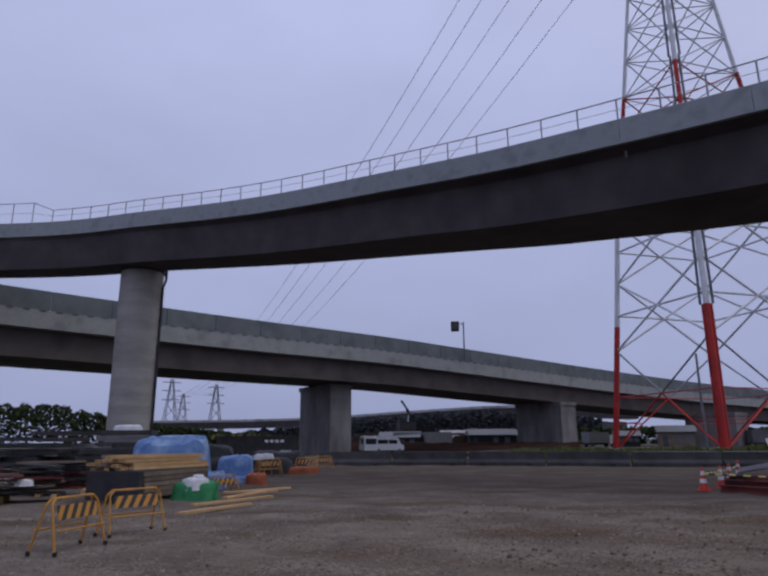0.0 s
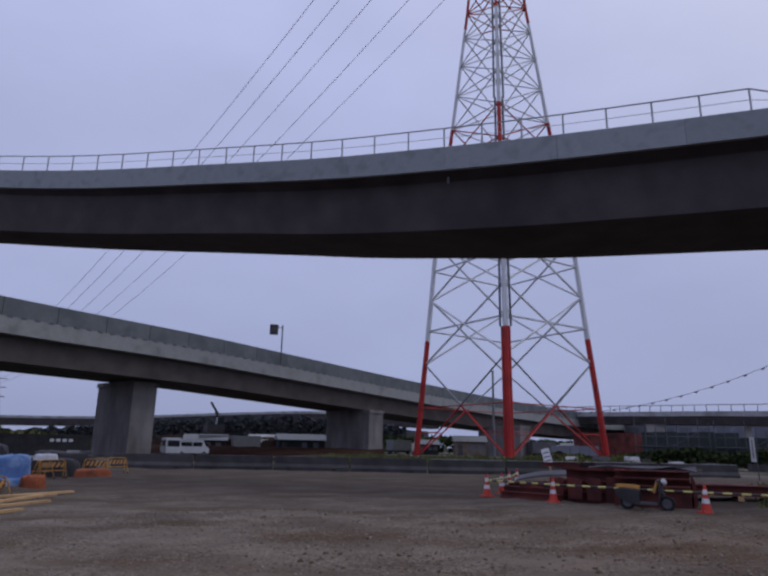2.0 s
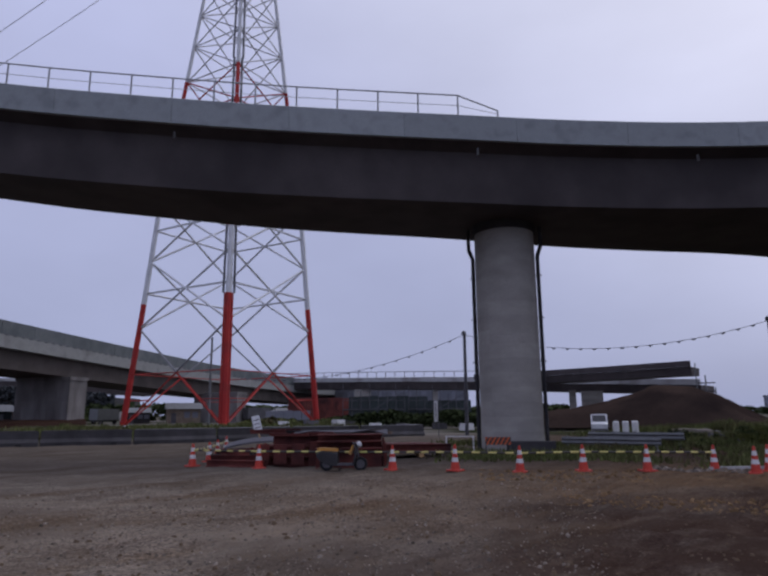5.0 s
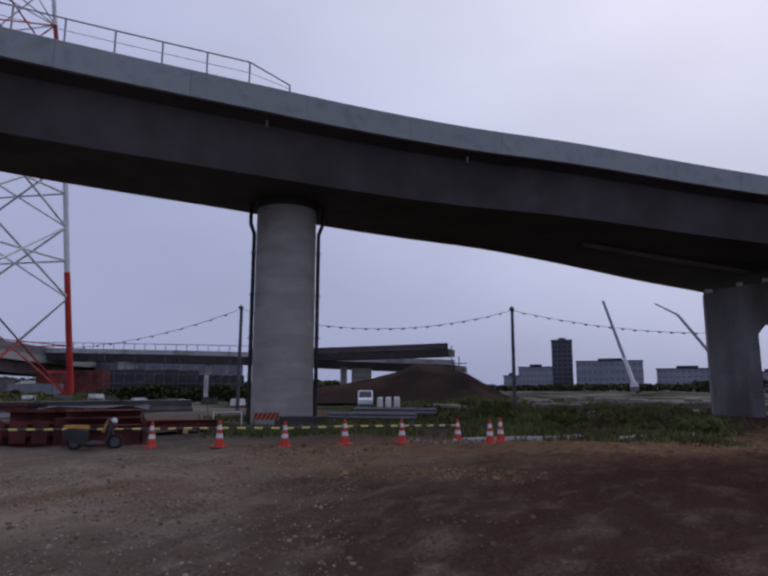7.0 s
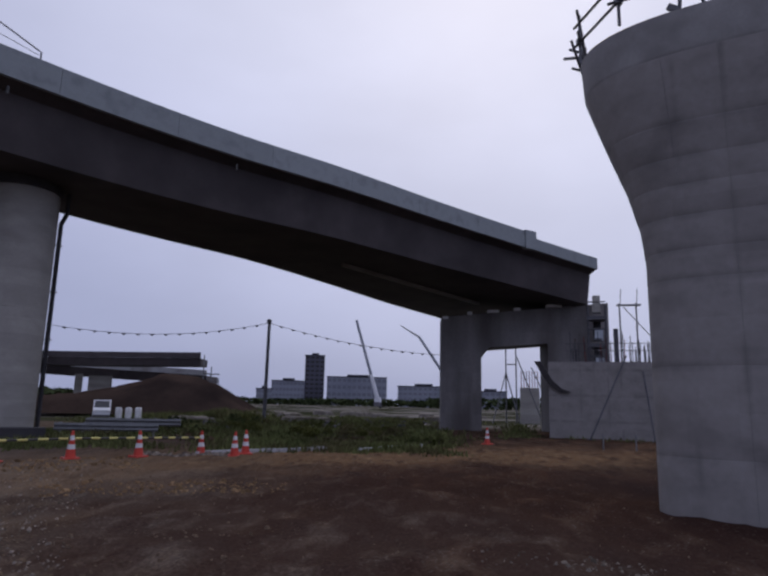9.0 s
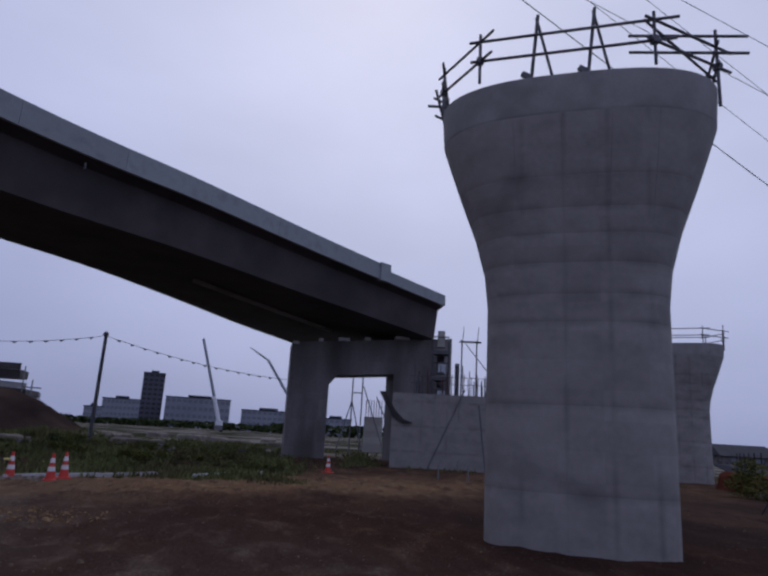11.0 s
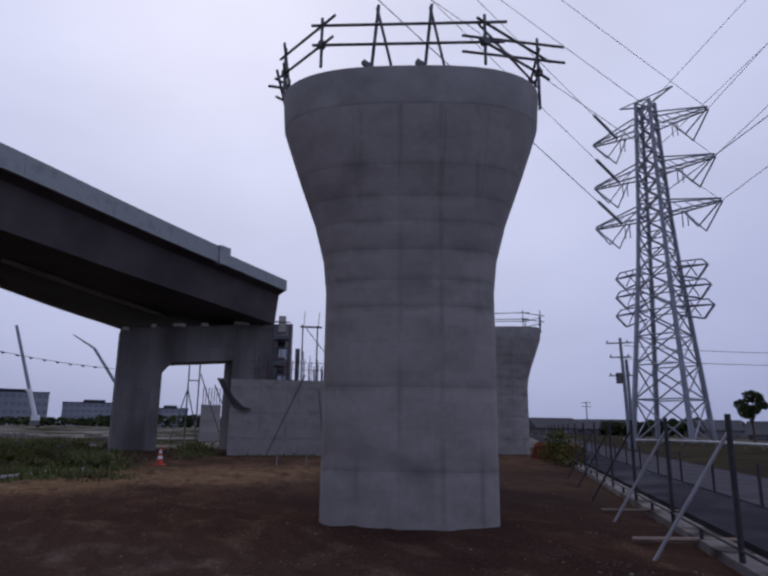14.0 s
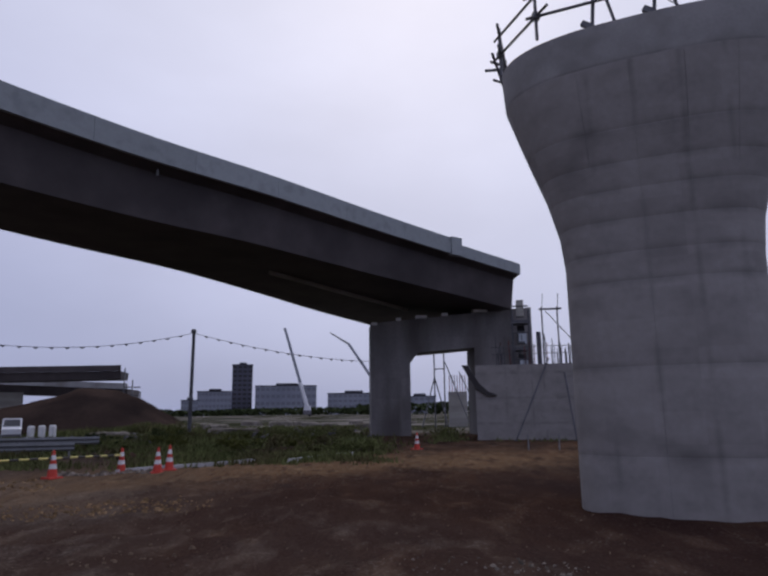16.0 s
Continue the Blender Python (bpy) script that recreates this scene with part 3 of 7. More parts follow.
# ---- curved ramp bridge ----
# near edge in plan with the parapet's top, then the far bottom edge of the girder and the near one
RAMP = [(*polar(a, d), z, b, c) for a, d, z, b, c in (
    (-50, 68, 17.0, 2.8, 0.5), (-32, 50, 16.7, 2.8, 0.5), (-22, 42, 16.3, 3.1, 0.6), (-12, 35.5, 15.6, 3.7, 0.8), (0, 29.5, 14.8, 4.5, 0.9),
    (10, 26.1, 14.1, 5.0, 1.0), (20, 24.0, 13.67, 5.3, 1.0), (30, 23.0, 13.42, 5.7, 1.0), (40, 22.8, 13.29, 6.0, 1.0), (50, 23.3, 13.19, 6.3, 1.0),
    (60, 24.5, 13.05, 6.9, 1.0), (70, 26.6, 13.0, 7.7, 1.0), (80, 29.6, 12.98, 8.9, 1.0), (90, 34.2, 12.65, 10.8, 1.0), (97.5, 39.2, 12.3, 13.3, 1.0), (103, 43.3, 11.75, 15.5, 1.0))]
line = resample(spline(RAMP, 6), 1.5)
nrm = normals(line)
ramp = thing("ramp_bridge", "curved elevated ramp with dark steel girder and pale concrete parapet", "bridge")
gs = Shape()
gs.rings(along(line, nrm, lambda p: [(0.10, p[2] - 1.02), (0.10, p[2] - 0.9), (p[3] + 0.9, p[2] - 0.9), (p[3] + 0.9, p[2] - 1.2), (p[3] + 0.35, p[2] - 1.3), (p[3], p[2] - 3.3), (p[4], p[2] - 3.3), (p[4] - 0.3, p[2] - 1.3)]))
part("girder", gs, M_STEEL, ramp, "dark steel box girder with sloping web")
# strip where the second girder joins, coloured pale for the light it catches
tail = [p for p in line if 31.0 < p[0] < 40.0]
tn = [n for p, n in zip(line, nrm) if 31.0 < p[0] < 40.0]
st = Shape()
mid = lambda p: p[4] + (p[3] - p[4]) * 0.44
st.rings(along(tail, tn, lambda p: [(mid(p), p[2] - 3.5), (mid(p) + 0.16, p[2] - 3.5), (mid(p) + 0.16, p[2] - 3.29), (mid(p), p[2] - 3.29)]))
part("soffit_strip", st, M_CONC, ramp, "bottom flange of the second girder, pale for the light it catches")
# parapet panels, each on its own stretch
step = 3
for i in range(0, len(line) - 1, step):
    seg, sn = [q.copy() for q in line[i:i + step + 1]], nrm[i:i + step + 1]
    low = 0.28 if seg[0][0] > 38.5 else 0.0
    if len(seg) < 2:
        continue
    a, b = seg[-2], seg[-1]
    seg[-1] = b + (a - b) * 0.008
    ps = Shape()
    ps.rings(along(seg, sn, lambda p: [(0.0, p[2] - 1.05), (0.0, p[2] - 0.04 - low), (0.05, p[2] - low), (0.25, p[2] - low), (0.28, p[2] - 0.9), (0.28, p[2] - 1.05)]))
    part("parapet_panel", ps, M_FASCIA, ramp)
    pf = Shape()
    pf.rings(along(seg, sn, lambda p: [(p[3] + 0.7, p[2] - 1.21), (p[3] + 0.7, p[2] - 0.1), (p[3] + 0.95, p[2] - 0.1), (p[3] + 0.95, p[2] - 1.21)]))
    part("far_parapet_panel", pf, M_FASCIA, ramp)
# block at the step of the parapet
k = min(range(len(line)), key=lambda i: abs(line[i][0] - 38.6))
bp_, bn_ = line[k], nrm[k]
part("parapet_end_block", Shape().box((0.5, 0.9, 1.15), pose(bp_[0] + bn_[0] * 0.12, bp_[1] + bn_[1] * 0.12, bp_[2] - 0.52, 0, 0, math.degrees(math.atan2(bn_[1], bn_[0])))), M_FASCIA, ramp)
# drain outlets under the overhang
for az in (20.5, 51.0, 70.4):
    k = min(range(len(line)), key=lambda i: abs(math.degrees(math.atan2(line[i][0] - 0.2, line[i][1] + 0.35)) - az))
    p, n = line[k], nrm[k]
    part("drain_outlet", Shape().tube((p[0] + n[0] * 0.5, p[1] + n[1] * 0.5, p[2] - 1.15), (p[0] + n[0] * 0.5, p[1] + n[1] * 0.5, p[2] - 1.45), 0.055, 8), M_RAIL, ramp, "pale plastic drain outlet")
# safety rail on the parapet
posts = [p for p in resample([tuple(q) for q in line], 1.6) if -40 < math.degrees(math.atan2(p[0] - 0.2, p[1] + 0.35)) < 55.3]
pn = normals(posts)
rail = thing("parapet_fence", "thin grey steel safety fence standing on the ramp parapet", "fence")
tall = lambda p: 1.5 if p[0] < -24.8 else 0.88
for i, (p, n) in enumerate(zip(posts, pn)):
    x, y = p[0] + n[0] * 0.14, p[1] + n[1] * 0.14
    last = i == len(posts) - 1
    part("post", Shape().tube((x, y, p[2] - 0.02), (x, y, p[2] + (0.3 if last else tall(p))), 0.035, 5), M_SAFETY, rail)
    if i:
        q, m = posts[i - 1], pn[i - 1]
        for h in (1.0, 0.5):
            part("rail", Shape().tube((q[0] + m[0] * 0.14, q[1] + m[1] * 0.14, q[2] + tall(q) * h), (x, y, p[2] + (0.3 if last else tall(p)) * h), 0.03 if h == 1.0 else 0.012, 5), M_SAFETY, rail)


def round_column(x, y, z0, z1, r, label, pipes=()):
    ob = thing("round_column", label, "bridge pier", pose(x, y, z0))
    h = z1 - z0
    z = 0.0
    prof = [(r, 0.0)]
    while z + 2.4 < h:
        z += 2.4
        prof += [(r, z - 0.012), (r - 0.012, z), (r, z + 0.012)]
    prof.append((r, h))
    part("shaft", Shape().lathe(prof, 48), M_CONC, ob, "grey concrete shaft with lift joints", True)
    cap = Shape().lathe([(r + 0.1, h + 0.005), (r + 0.1, h + 0.6)], 32)
    part("bearing_block", cap, M_DARKBLOCK, ob, "dark steel pier head under the girder", True)
    for a in pipes:
        px, py = (r + 0.12) * math.sin(radians(a)), (r + 0.12) * math.cos(radians(a))
        dp = Shape().tube((px, py, 0.1), (px, py, h - 1.0), 0.085, 8)
        dp.tube((px, py, h - 1.0), (px * 1.12, py * 1.12, h - 0.55), 0.085, 8)
        dp.tube((px * 1.12, py * 1.12, h - 0.55), (px * 1.12, py * 1.12, h + 0.4), 0.085, 8)
        drain = part("drain_pipe", dp, M_FENCE, ob, "dark drain pipe strapped to the shaft", True)
        for k in range(1, 5):
            part("pipe_strap", Shape().box((0.21, 0.21, 0.05), pose(px, py, k * h / 5)), M_FENCE, drain)
    return ob


round_column(*polar(53.1, 27.9), 0.0, 9.45, 1.31, "round grey concrete column carrying the ramp", (-30, 140))
round_column(*polar(-21.7, 45.9), 0.0, 13.0, 1.42, "round grey concrete column behind the tarpaulin heap", (95,))

# ---- portal pier at the ramp's end ----
PORTAL = pose(*polar(97.6, 44.3), 0, 0, 0, -97.6 + 11)
portal = thing("portal_pier", "concrete portal pier with haunched crossbeam under the ramp end", "bridge pier", PORTAL)


def outline(pts, y0, y1):
    n = len(pts)
    return Shape().add([(x, y0, z) for x, z in pts] + [(x, y1, z) for x, z in pts], [tuple(range(n)), tuple(range(2 * n - 1, n - 1, -1))] + [(k, k + n, (k + 1) % n + n, (k + 1) % n) for k in range(n)])


part("leg", Shape().slab(-6.45, -0.1, -0.2, -3.75, 2.6, 4.85), M_PORTAL, portal)
part("leg", Shape().slab(0.75, -0.1, -0.2, 4.9, 2.6, 4.85), M_PORTAL, portal)
part("crossbeam", outline([(-6.45, 4.85), (-3.75, 4.85), (-3.2, 5.55), (0.75, 5.9), (0.75, 4.85), (4.9, 4.85), (4.9, 8.75), (-6.45, 7.6)], -0.1, 2.6), M_PORTAL, portal, "haunched concrete crossbeam")
# white blocks stand in for the sky seen through gaps over the crossbeam
for x, z, w in ((-6.2, 7.5, 0.4), (-4.5, 7.82, 0.3), (-2.9, 7.99, 0.75), (-1.25, 8.15, 0.4), (1.25, 8.42, 1.0)):
    part("sky_gap_block", Shape().box((w, 0.6, 0.2), pose(x, 0.1, z + 0.07)), M_WHITEP, portal, "white block in place of a sky gap over the crossbeam")

# ---- flared piers waiting for their deck ----
PW = [(0.0, 1.56), (4.0, 1.56), (4.6, 1.62), (5.36, 1.82), (6.1, 2.09), (6.68, 2.29), (7.25, 2.48), (7.45, 2.53), (7.92, 2.53)]


def pier_half(z):
    return float(np.interp(z, [a for a, _ in PW], [b for _, b in PW]))


def flared_pier(m, label, full=True):
    ob = thing("flared_pier", label, "bridge pier", m, "flared piers")
    joints = [*PIER_JOINTS, 7.2]
    zs = sorted(set([0.0, 0.4, 1.5, 3.0, 4.0, 4.3, 5.0, 5.36, 6.1, 6.4, 6.68, 7.25, 7.92] + [j + e for j in joints for e in (-0.025, 0.0, 0.025)]))
    n = 72
    cuts = [k for k in range(0, n, 6)]
    rr = []
    for z in zs:
        a = pier_half(z)
        b = 1.15 + 0.52 * (a - 1.56)
        ring = []
        for k in range(n):
            t = 2 * math.pi * k / n
            c, s = math.cos(t), math.sin(t)
            e = 2 / (3.4 - 0.7 * (a - 1.56))
            x, y = a * math.copysign(abs(c) ** e, c), b * math.copysign(abs(s) ** e, s)
            g_ = 0.0
            if any(abs(z - j) < 1e-6 for j in joints):
                g_ = 0.0035
            ring.append((x * (1 - g_ / a), y * (1 - g_ / b), z))
        rr.append(ring)
    split = zs.index(7.2)
    body = Shape().rings(rr[:split + 1], True, True)
    part("shaft", body, M_PIER, ob, "grey concrete shaft with formwork joints", True, None, 14)
    part("cap_band", Shape().rings(rr[split:], True, True), M_CAP, ob, "vertical band round the top, paler for the sky light on it", True, None, 14)
    # upright formwork seams, thin raised fins
    for fx in (-0.87, -0.16, 0.55, 1.2):
        seam = Shape()
        pts = []
        for z in (0.0, 1.5, 3.0, 4.0, 4.6, 5.36, 6.1, 6.68, 7.15):
            a = pier_half(z)
            b = 1.15 + 0.52 * (a - 1.56)
            x = fx * (1 + 0.3 * (a / 1.56 - 1))
            y = -b * (1 - min(0.999, abs(x / a)) ** 3.2) ** (1 / 3.2)
            pts.append((x, y, z))
        for p, q in zip(pts, pts[1:]):
            seam.tube(p, q, 0.003, 4)
        part("seam", seam, M_SEAM, ob)
    return ob


MAIN = pose(*[0.42 + 11.75 * math.sin(radians(114.4)), -0.45 + 11.75 * math.cos(radians(114.4))], 0, 0, 0, -114.4)
flared_pier(MAIN, "tall flared grey concrete pier with scaffold rail on top")
FAR = pose(*polar(122.6, 42.2), 0, 0, 0, -121)
flared_pier(FAR, "flared concrete pier farther off beside the fence")


def top_rails(m, label, rich):
    """Pipe guard rail clamped round a pier's top."""
    ob = thing("scaffold_guard_rail", label, "scaffolding", m, "pier top rails")
    z0 = 7.92
    ring = [(-2.6, 0.45), (-2.45, -0.7), (-1.6, -1.62), (1.35, -1.64), (2.5, -0.6), (2.55, 0.5), (1.7, 1.65), (-1.7, 1.65)]
    for h, ext in ((0.45, 0.35), (0.85, 0.4)):
        for k in range(len(ring)):
            p, q = Vector((*ring[k], z0 + h)), Vector((*ring[(k + 1) % len(ring)], z0 + h))
            u = (q - p).normalized()
            part("rail", Shape().tube(p - u * ext * 0.5, q + u * ext, 0.027, 6), M_PIPE, ob)
    for k, (x, y) in enumerate(ring):
        part("post", Shape().tube((x, y, z0 - (0.32 if k == 4 else 0.0)), (x, y, z0 + (1.2 if k == 4 else 1.0)), 0.03, 6), M_PIPE, ob)
        part("clamp", Shape().box((0.12, 0.12, 0.12), pose(x, y, z0 + 0.45, 0, 0, 30)), M_PIPE, ob)
    if rich:
        for x in (-0.65, 0.32):
            part("brace", Shape().tube((x - 0.05, -1.5, z0 - 0.02), (x + 0.08, -1.62, z0 + 1.25), 0.034, 6), M_PIPE, ob)
            part("brace", Shape().tube((x + 0.36, -1.3, z0 - 0.02), (x + 0.05, -1.62, z0 + 1.2), 0.028, 6), M_PIPE, ob)
            part("clamp", Shape().box((0.2, 0.08, 0.09), pose(x - 0.12, -1.56, z0 + 0.08, 0, 35, 0)), M_PIPE, ob)
        part("brace", Shape().tube((-2.85, -0.3, z0 + 0.42), (-2.3, -0.72, z0 + 0.1), 0.03, 6), M_PIPE, ob)
        part("brace", Shape().tube((-2.6, -0.75, z0 + 0.5), (-2.45, -0.4, z0 - 0.2), 0.03, 6), M_PIPE, ob)
        for h in (0.68, 1.02):
            part("rail", Shape().tube((1.0, -0.95, z0 + h + 0.04), (3.02, -0.6, z0 + h - 0.02), 0.027, 6), M_PIPE, ob, "long pipe end that juts out")
        part("brace", Shape().tube((1.2, -1.6, z0 + 0.9), (2.6, -0.1, z0 + 0.42), 0.026, 6), M_PIPE, ob)
    return ob


top_rails(MAIN, "dark scaffold pipe guard rail round the pier's top", True)
top_rails(FAR, "dark scaffold pipe guard rail on the farther pier", False)

# ---- low wall pier under construction ----
WALL = pose(*polar(102.6, 36.2), 0, 0, 0, -101)
wall_pier = thing("wall_pier", "unfinished grey concrete wall pier with one flared end", "bridge pier", WALL)
part("wall", outline([(-2.55, -0.2), (6.5, -0.2), (6.5, 4.1), (-2.55, 4.1), (-2.55, 2.6)], 0, 2.2), M_PIER, wall_pier, "grey concrete wall")
# dark strip paints the shade under the flare's curved overhang
part("flare", outline([(-1.35, 2.45), (-1.85, 2.62), (-2.35, 3.1), (-2.95, 4.11), (-3.3, 4.11), (-2.85, 3.3), (-2.45, 2.75), (-1.9, 2.4)], -0.14, 2.0), M_DARKBLOCK, wall_pier, "curved underside of the flare, dark for its shade")
rebar = thing("rebar_cage", "brown rebar standing out of the unfinished pier", "rebar", WALL)
random.seed(5)
for k in range(90):
    x, y = -1.6 + 7.8 * random.random(), random.choice((0.15, 2.0)) + 0.1 * random.random()
    part("bar", Shape().tube((x, y, 4.05), (x + random.uniform(-0.06, 0.06), y, 4.3 + random.uniform(0.5, 1.5)), 0.022, 4), M_PIPE if k % 5 else M_RUST, rebar)
for h in (4.7, 5.1):
    part("tie_bar", Shape().tube((-1.6, 0.12, h), (6.3, 0.12, h), 0.018, 4), M_PIPE, rebar)
frame_ = thing("scaffold_tower", "thin steel scaffold frame on the unfinished pier", "scaffolding", WALL)
for x in (1.3, 2.15):
    part("upright", Shape().tube((x, 0.3, 4.05), (x, 0.3, 7.3), 0.045, 6), M_PIPE, frame_)
    part("tip", Shape().tube((x + 0.04, 0.3, 7.25), (x + 0.1, 0.3, 8.1), 0.02, 5), M_PIPE, frame_)
part("crossbar", Shape().tube((1.15, 0.3, 7.2), (2.4, 0.3, 7.2), 0.06, 6), M_PIPE, frame_)
part("brace", Shape().tube((1.5, 0.3, 7.1), (3.3, 0.3, 4.9), 0.025, 5), M_PIPE, frame_)
part("upright", Shape().tube((1.05, 0.2, 4.0), (1.05, 0.2, 5.9), 0.13, 8), M_PIPE, frame_, "thick dark tube")
for x0, x1, z1 in ((-0.5, 1.5, 4.4), (2.6, 2.3, 3.6), (4.2, 3.1, 3.6)):
    prop = thing("raking_prop", "dark steel raking prop leaning on the concrete wall", "prop", WALL, "raking props")
    part("tube", Shape().tube((x0, -1.2, 0.0), (x1, -0.06, z1), 0.045, 6), M_PIPE, prop)
    part("foot", Shape().box((0.25, 0.25, 0.06), pose(x0, -1.2, 0.03)), M_PIPE, prop)
# stair tower beside the portal
stair = thing("stair_tower", "slim steel stair tower with pale cell panels behind the portal", "stair tower", pose(*polar(102.75, 43.6), 0, 0, 0, -103))
for x in (-0.55, 0.55):
    for y in (-0.55, 0.55):
        part("upright", Shape().tube((x, y, 0), (x, y, 8.2), 0.07, 6), M_PIPE, stair)
for k in range(5):
    z = 0.3 + 1.78 * k
    part("landing", Shape().box((1.25, 1.25, 0.22), pose(0, 0, z)), M_PIPE, stair)
    if k < 4:
        # pale panels stand in for the bright see-through cells of the lattice
        part("cell_panel", Shape().box((0.5, 0.03, 0.7), pose(0.1, -0.58, z + 0.62)), M_PALECELL, stair, "pale panel in place of a see-through cell")
    part("guard_rail", Shape().tube((-0.55, -0.58, z + 1.05), (0.55, -0.58, z + 1.05), 0.05, 5), M_PIPE, stair)
    part("flight", Shape().box((0.5, 1.9, 0.1), pose(0, 0, z + 0.97, 45, 0, 0)), M_PIPE, stair)

# ---- far viaduct ----
VIA = [(-62, 22, 14.4, 0), (-45, 37, 14.3, 0), (-31, 49.5, 14.1, 0), (-15.2, 63, 13.95, 0), (0.5, 75, 13.8, 0), (10.9, 82, 13.3, 0), (35.8, 98, 12.0, 0), (62, 112, 10.6, 0), (92, 125, 9.6, 0), (140, 140, 9.0, 0)]
vl = resample(spline(VIA, 6), 5.0)
vn = normals(vl)
via = thing("viaduct", "long concrete viaduct with a tall noise wall", "bridge")
fs = Shape().rings(along(vl, vn, lambda p: [(0.0, p[2] - 3.25), (0.0, p[2] - 1.7), (0.4, p[2] - 1.7), (0.4, p[2] - 2.9), (11.0, p[2] - 2.9), (11.0, p[2] - 3.25)]))
part("deck_edge", fs, M_VIA, via, "pale concrete deck edge")
part("girder", Shape().rings(along(vl, vn, lambda p: [(1.0, p[2] - 3.26), (1.1, p[2] - 5.6), (10.0, p[2] - 5.6), (10.0, p[2] - 3.26)])), M_GIRDER, via, "grey-brown box girder")
for i in range(len(vl) - 1):
    seg, sn = [vl[i].copy(), vl[i + 1] + (vl[i] - vl[i + 1]) * 0.012], vn[i:i + 2]
    part("noise_wall_panel", Shape().rings(along(seg, sn, lambda p: [(0.08, p[2] - 1.69), (0.08, p[2]), (0.3, p[2]), (0.3, p[2] - 1.69)])), M_NOISEWALL, via)
    for k in range(4):
        q, n_ = vl[i].copy() + (vl[i + 1] - vl[i]) * (k + 0.5) / 4, vn[i]
        part("bracket", Shape().box((0.1, 0.5, 0.13), pose(q[0], q[1], q[2] - 1.74, 0, 0, math.degrees(math.atan2(n_[1], n_[0])))), M_PIPE, via)
    part("far_wall_panel", Shape().rings(along(seg, sn, lambda p: [(10.7, p[2] - 2.89), (10.7, p[2] - 0.3), (10.9, p[2] - 0.3), (10.9, p[2] - 2.89)])), M_NOISEWALL, via)


def wall_column(az, d, turn, w, dp, h, label):
    ob = thing("viaduct_pier", label, "bridge pier", pose(*polar(az, d), -0.2, 0, 0, turn), "viaduct piers")
    part("shaft", Shape().box((w, dp, h), pose(0, 0, h / 2)), M_PORTAL, ob)
    part("head", Shape().box((w + 0.3, dp + 0.3, 0.5), pose(0, 0, h + 0.25)), M_PORTAL, ob)


wall_column(-5.2, 79, -55, 7.5, 2.9, 7.8, "broad grey concrete viaduct pier")
wall_column(14.3, 100, -58, 9.0, 3.2, 6.6, "broad grey concrete viaduct pier")
wall_column(27.5, 122, -60, 9.0, 3.2, 5.4, "broad grey concrete viaduct pier")
wall_column(-45, 66, -48, 7.5, 2.9, 8.2, "broad grey concrete viaduct pier")
sx, sy = polar(7.2, 82.6)
sign = thing("road_sign", "small dark road sign seen from behind on its post", "road sign", pose(sx, sy, 11.6, 0, 0, -7))
part("post", Shape().tube((0.35, 0, 0), (0.35, 0, 5.2), 0.1, 6), M_PIPE, sign)
part("plate", Shape().box((1.1, 0.08, 1.35), pose(-0.75, 0, 4.6)), M_BLACK, sign)
part("plate_back", Shape().box((0.8, 0.06, 0.7), pose(-0.75, -0.08, 4.6)), M_BARRIER, sign)
part("arm", Shape().tube((-0.75, 0, 4.9), (0.35, 0, 4.9), 0.05, 5), M_PIPE, sign)

# ---- red and white lattice tower ----
TX, TY = polar(27.85, 75)
TW = [(0.0, 10.65), (13.5, 9.33), (24.0, 8.4), (42.3, 5.98), (58.7, 3.93), (86.0, 1.2)]
tower = thing("transmission_tower", "tall red and white steel lattice transmission tower", "transmission tower", pose(TX, TY, 0.4))


def t_half(z):
    return float(np.interp(z, [a for a, _ in TW], [b for _, b in TW]))


def t_leg(k, z):
    a = radians(27.85 + 180 + 90 * k)
    return Vector((t_half(z) * math.sin(a), t_half(z) * math.cos(a), z))


BANDS = [0.0, 13.6, 27.8, 41.6, 56.5, 71.0, 86.0]


def t_paint(z):
    k = sum(1 for b in BANDS[1:-1] if z >= b)
    return M_RED if k % 2 == 0 else M_WHITE


for k in range(4):
    for i in range(len(BANDS) - 1):
        cut = sorted({BANDS[i], BANDS[i + 1], *[z for z, _ in TW if BANDS[i] < z < BANDS[i + 1]]})
        s = Shape()
        for a, b in zip(cut, cut[1:]):
            r = 0.35 - 0.22 * a / 86
            s.tube(t_leg(k, a), t_leg(k, b), r, 8, 0.35 - 0.22 * b / 86)
        part("leg_section", s, M_RED if i % 2 == 0 else M_WHITE, tower, "red painted leg" if i % 2 == 0 else "white painted leg")
PAN = [0.0, 10.8, 18.6, 25.8, 31.6, 36.8, 41.6, 46.5, 51.0, 55.2, 59.0, 62.6, 66.0, 69.2, 72.2, 75.0, 78.0, 81.0, 84.0]
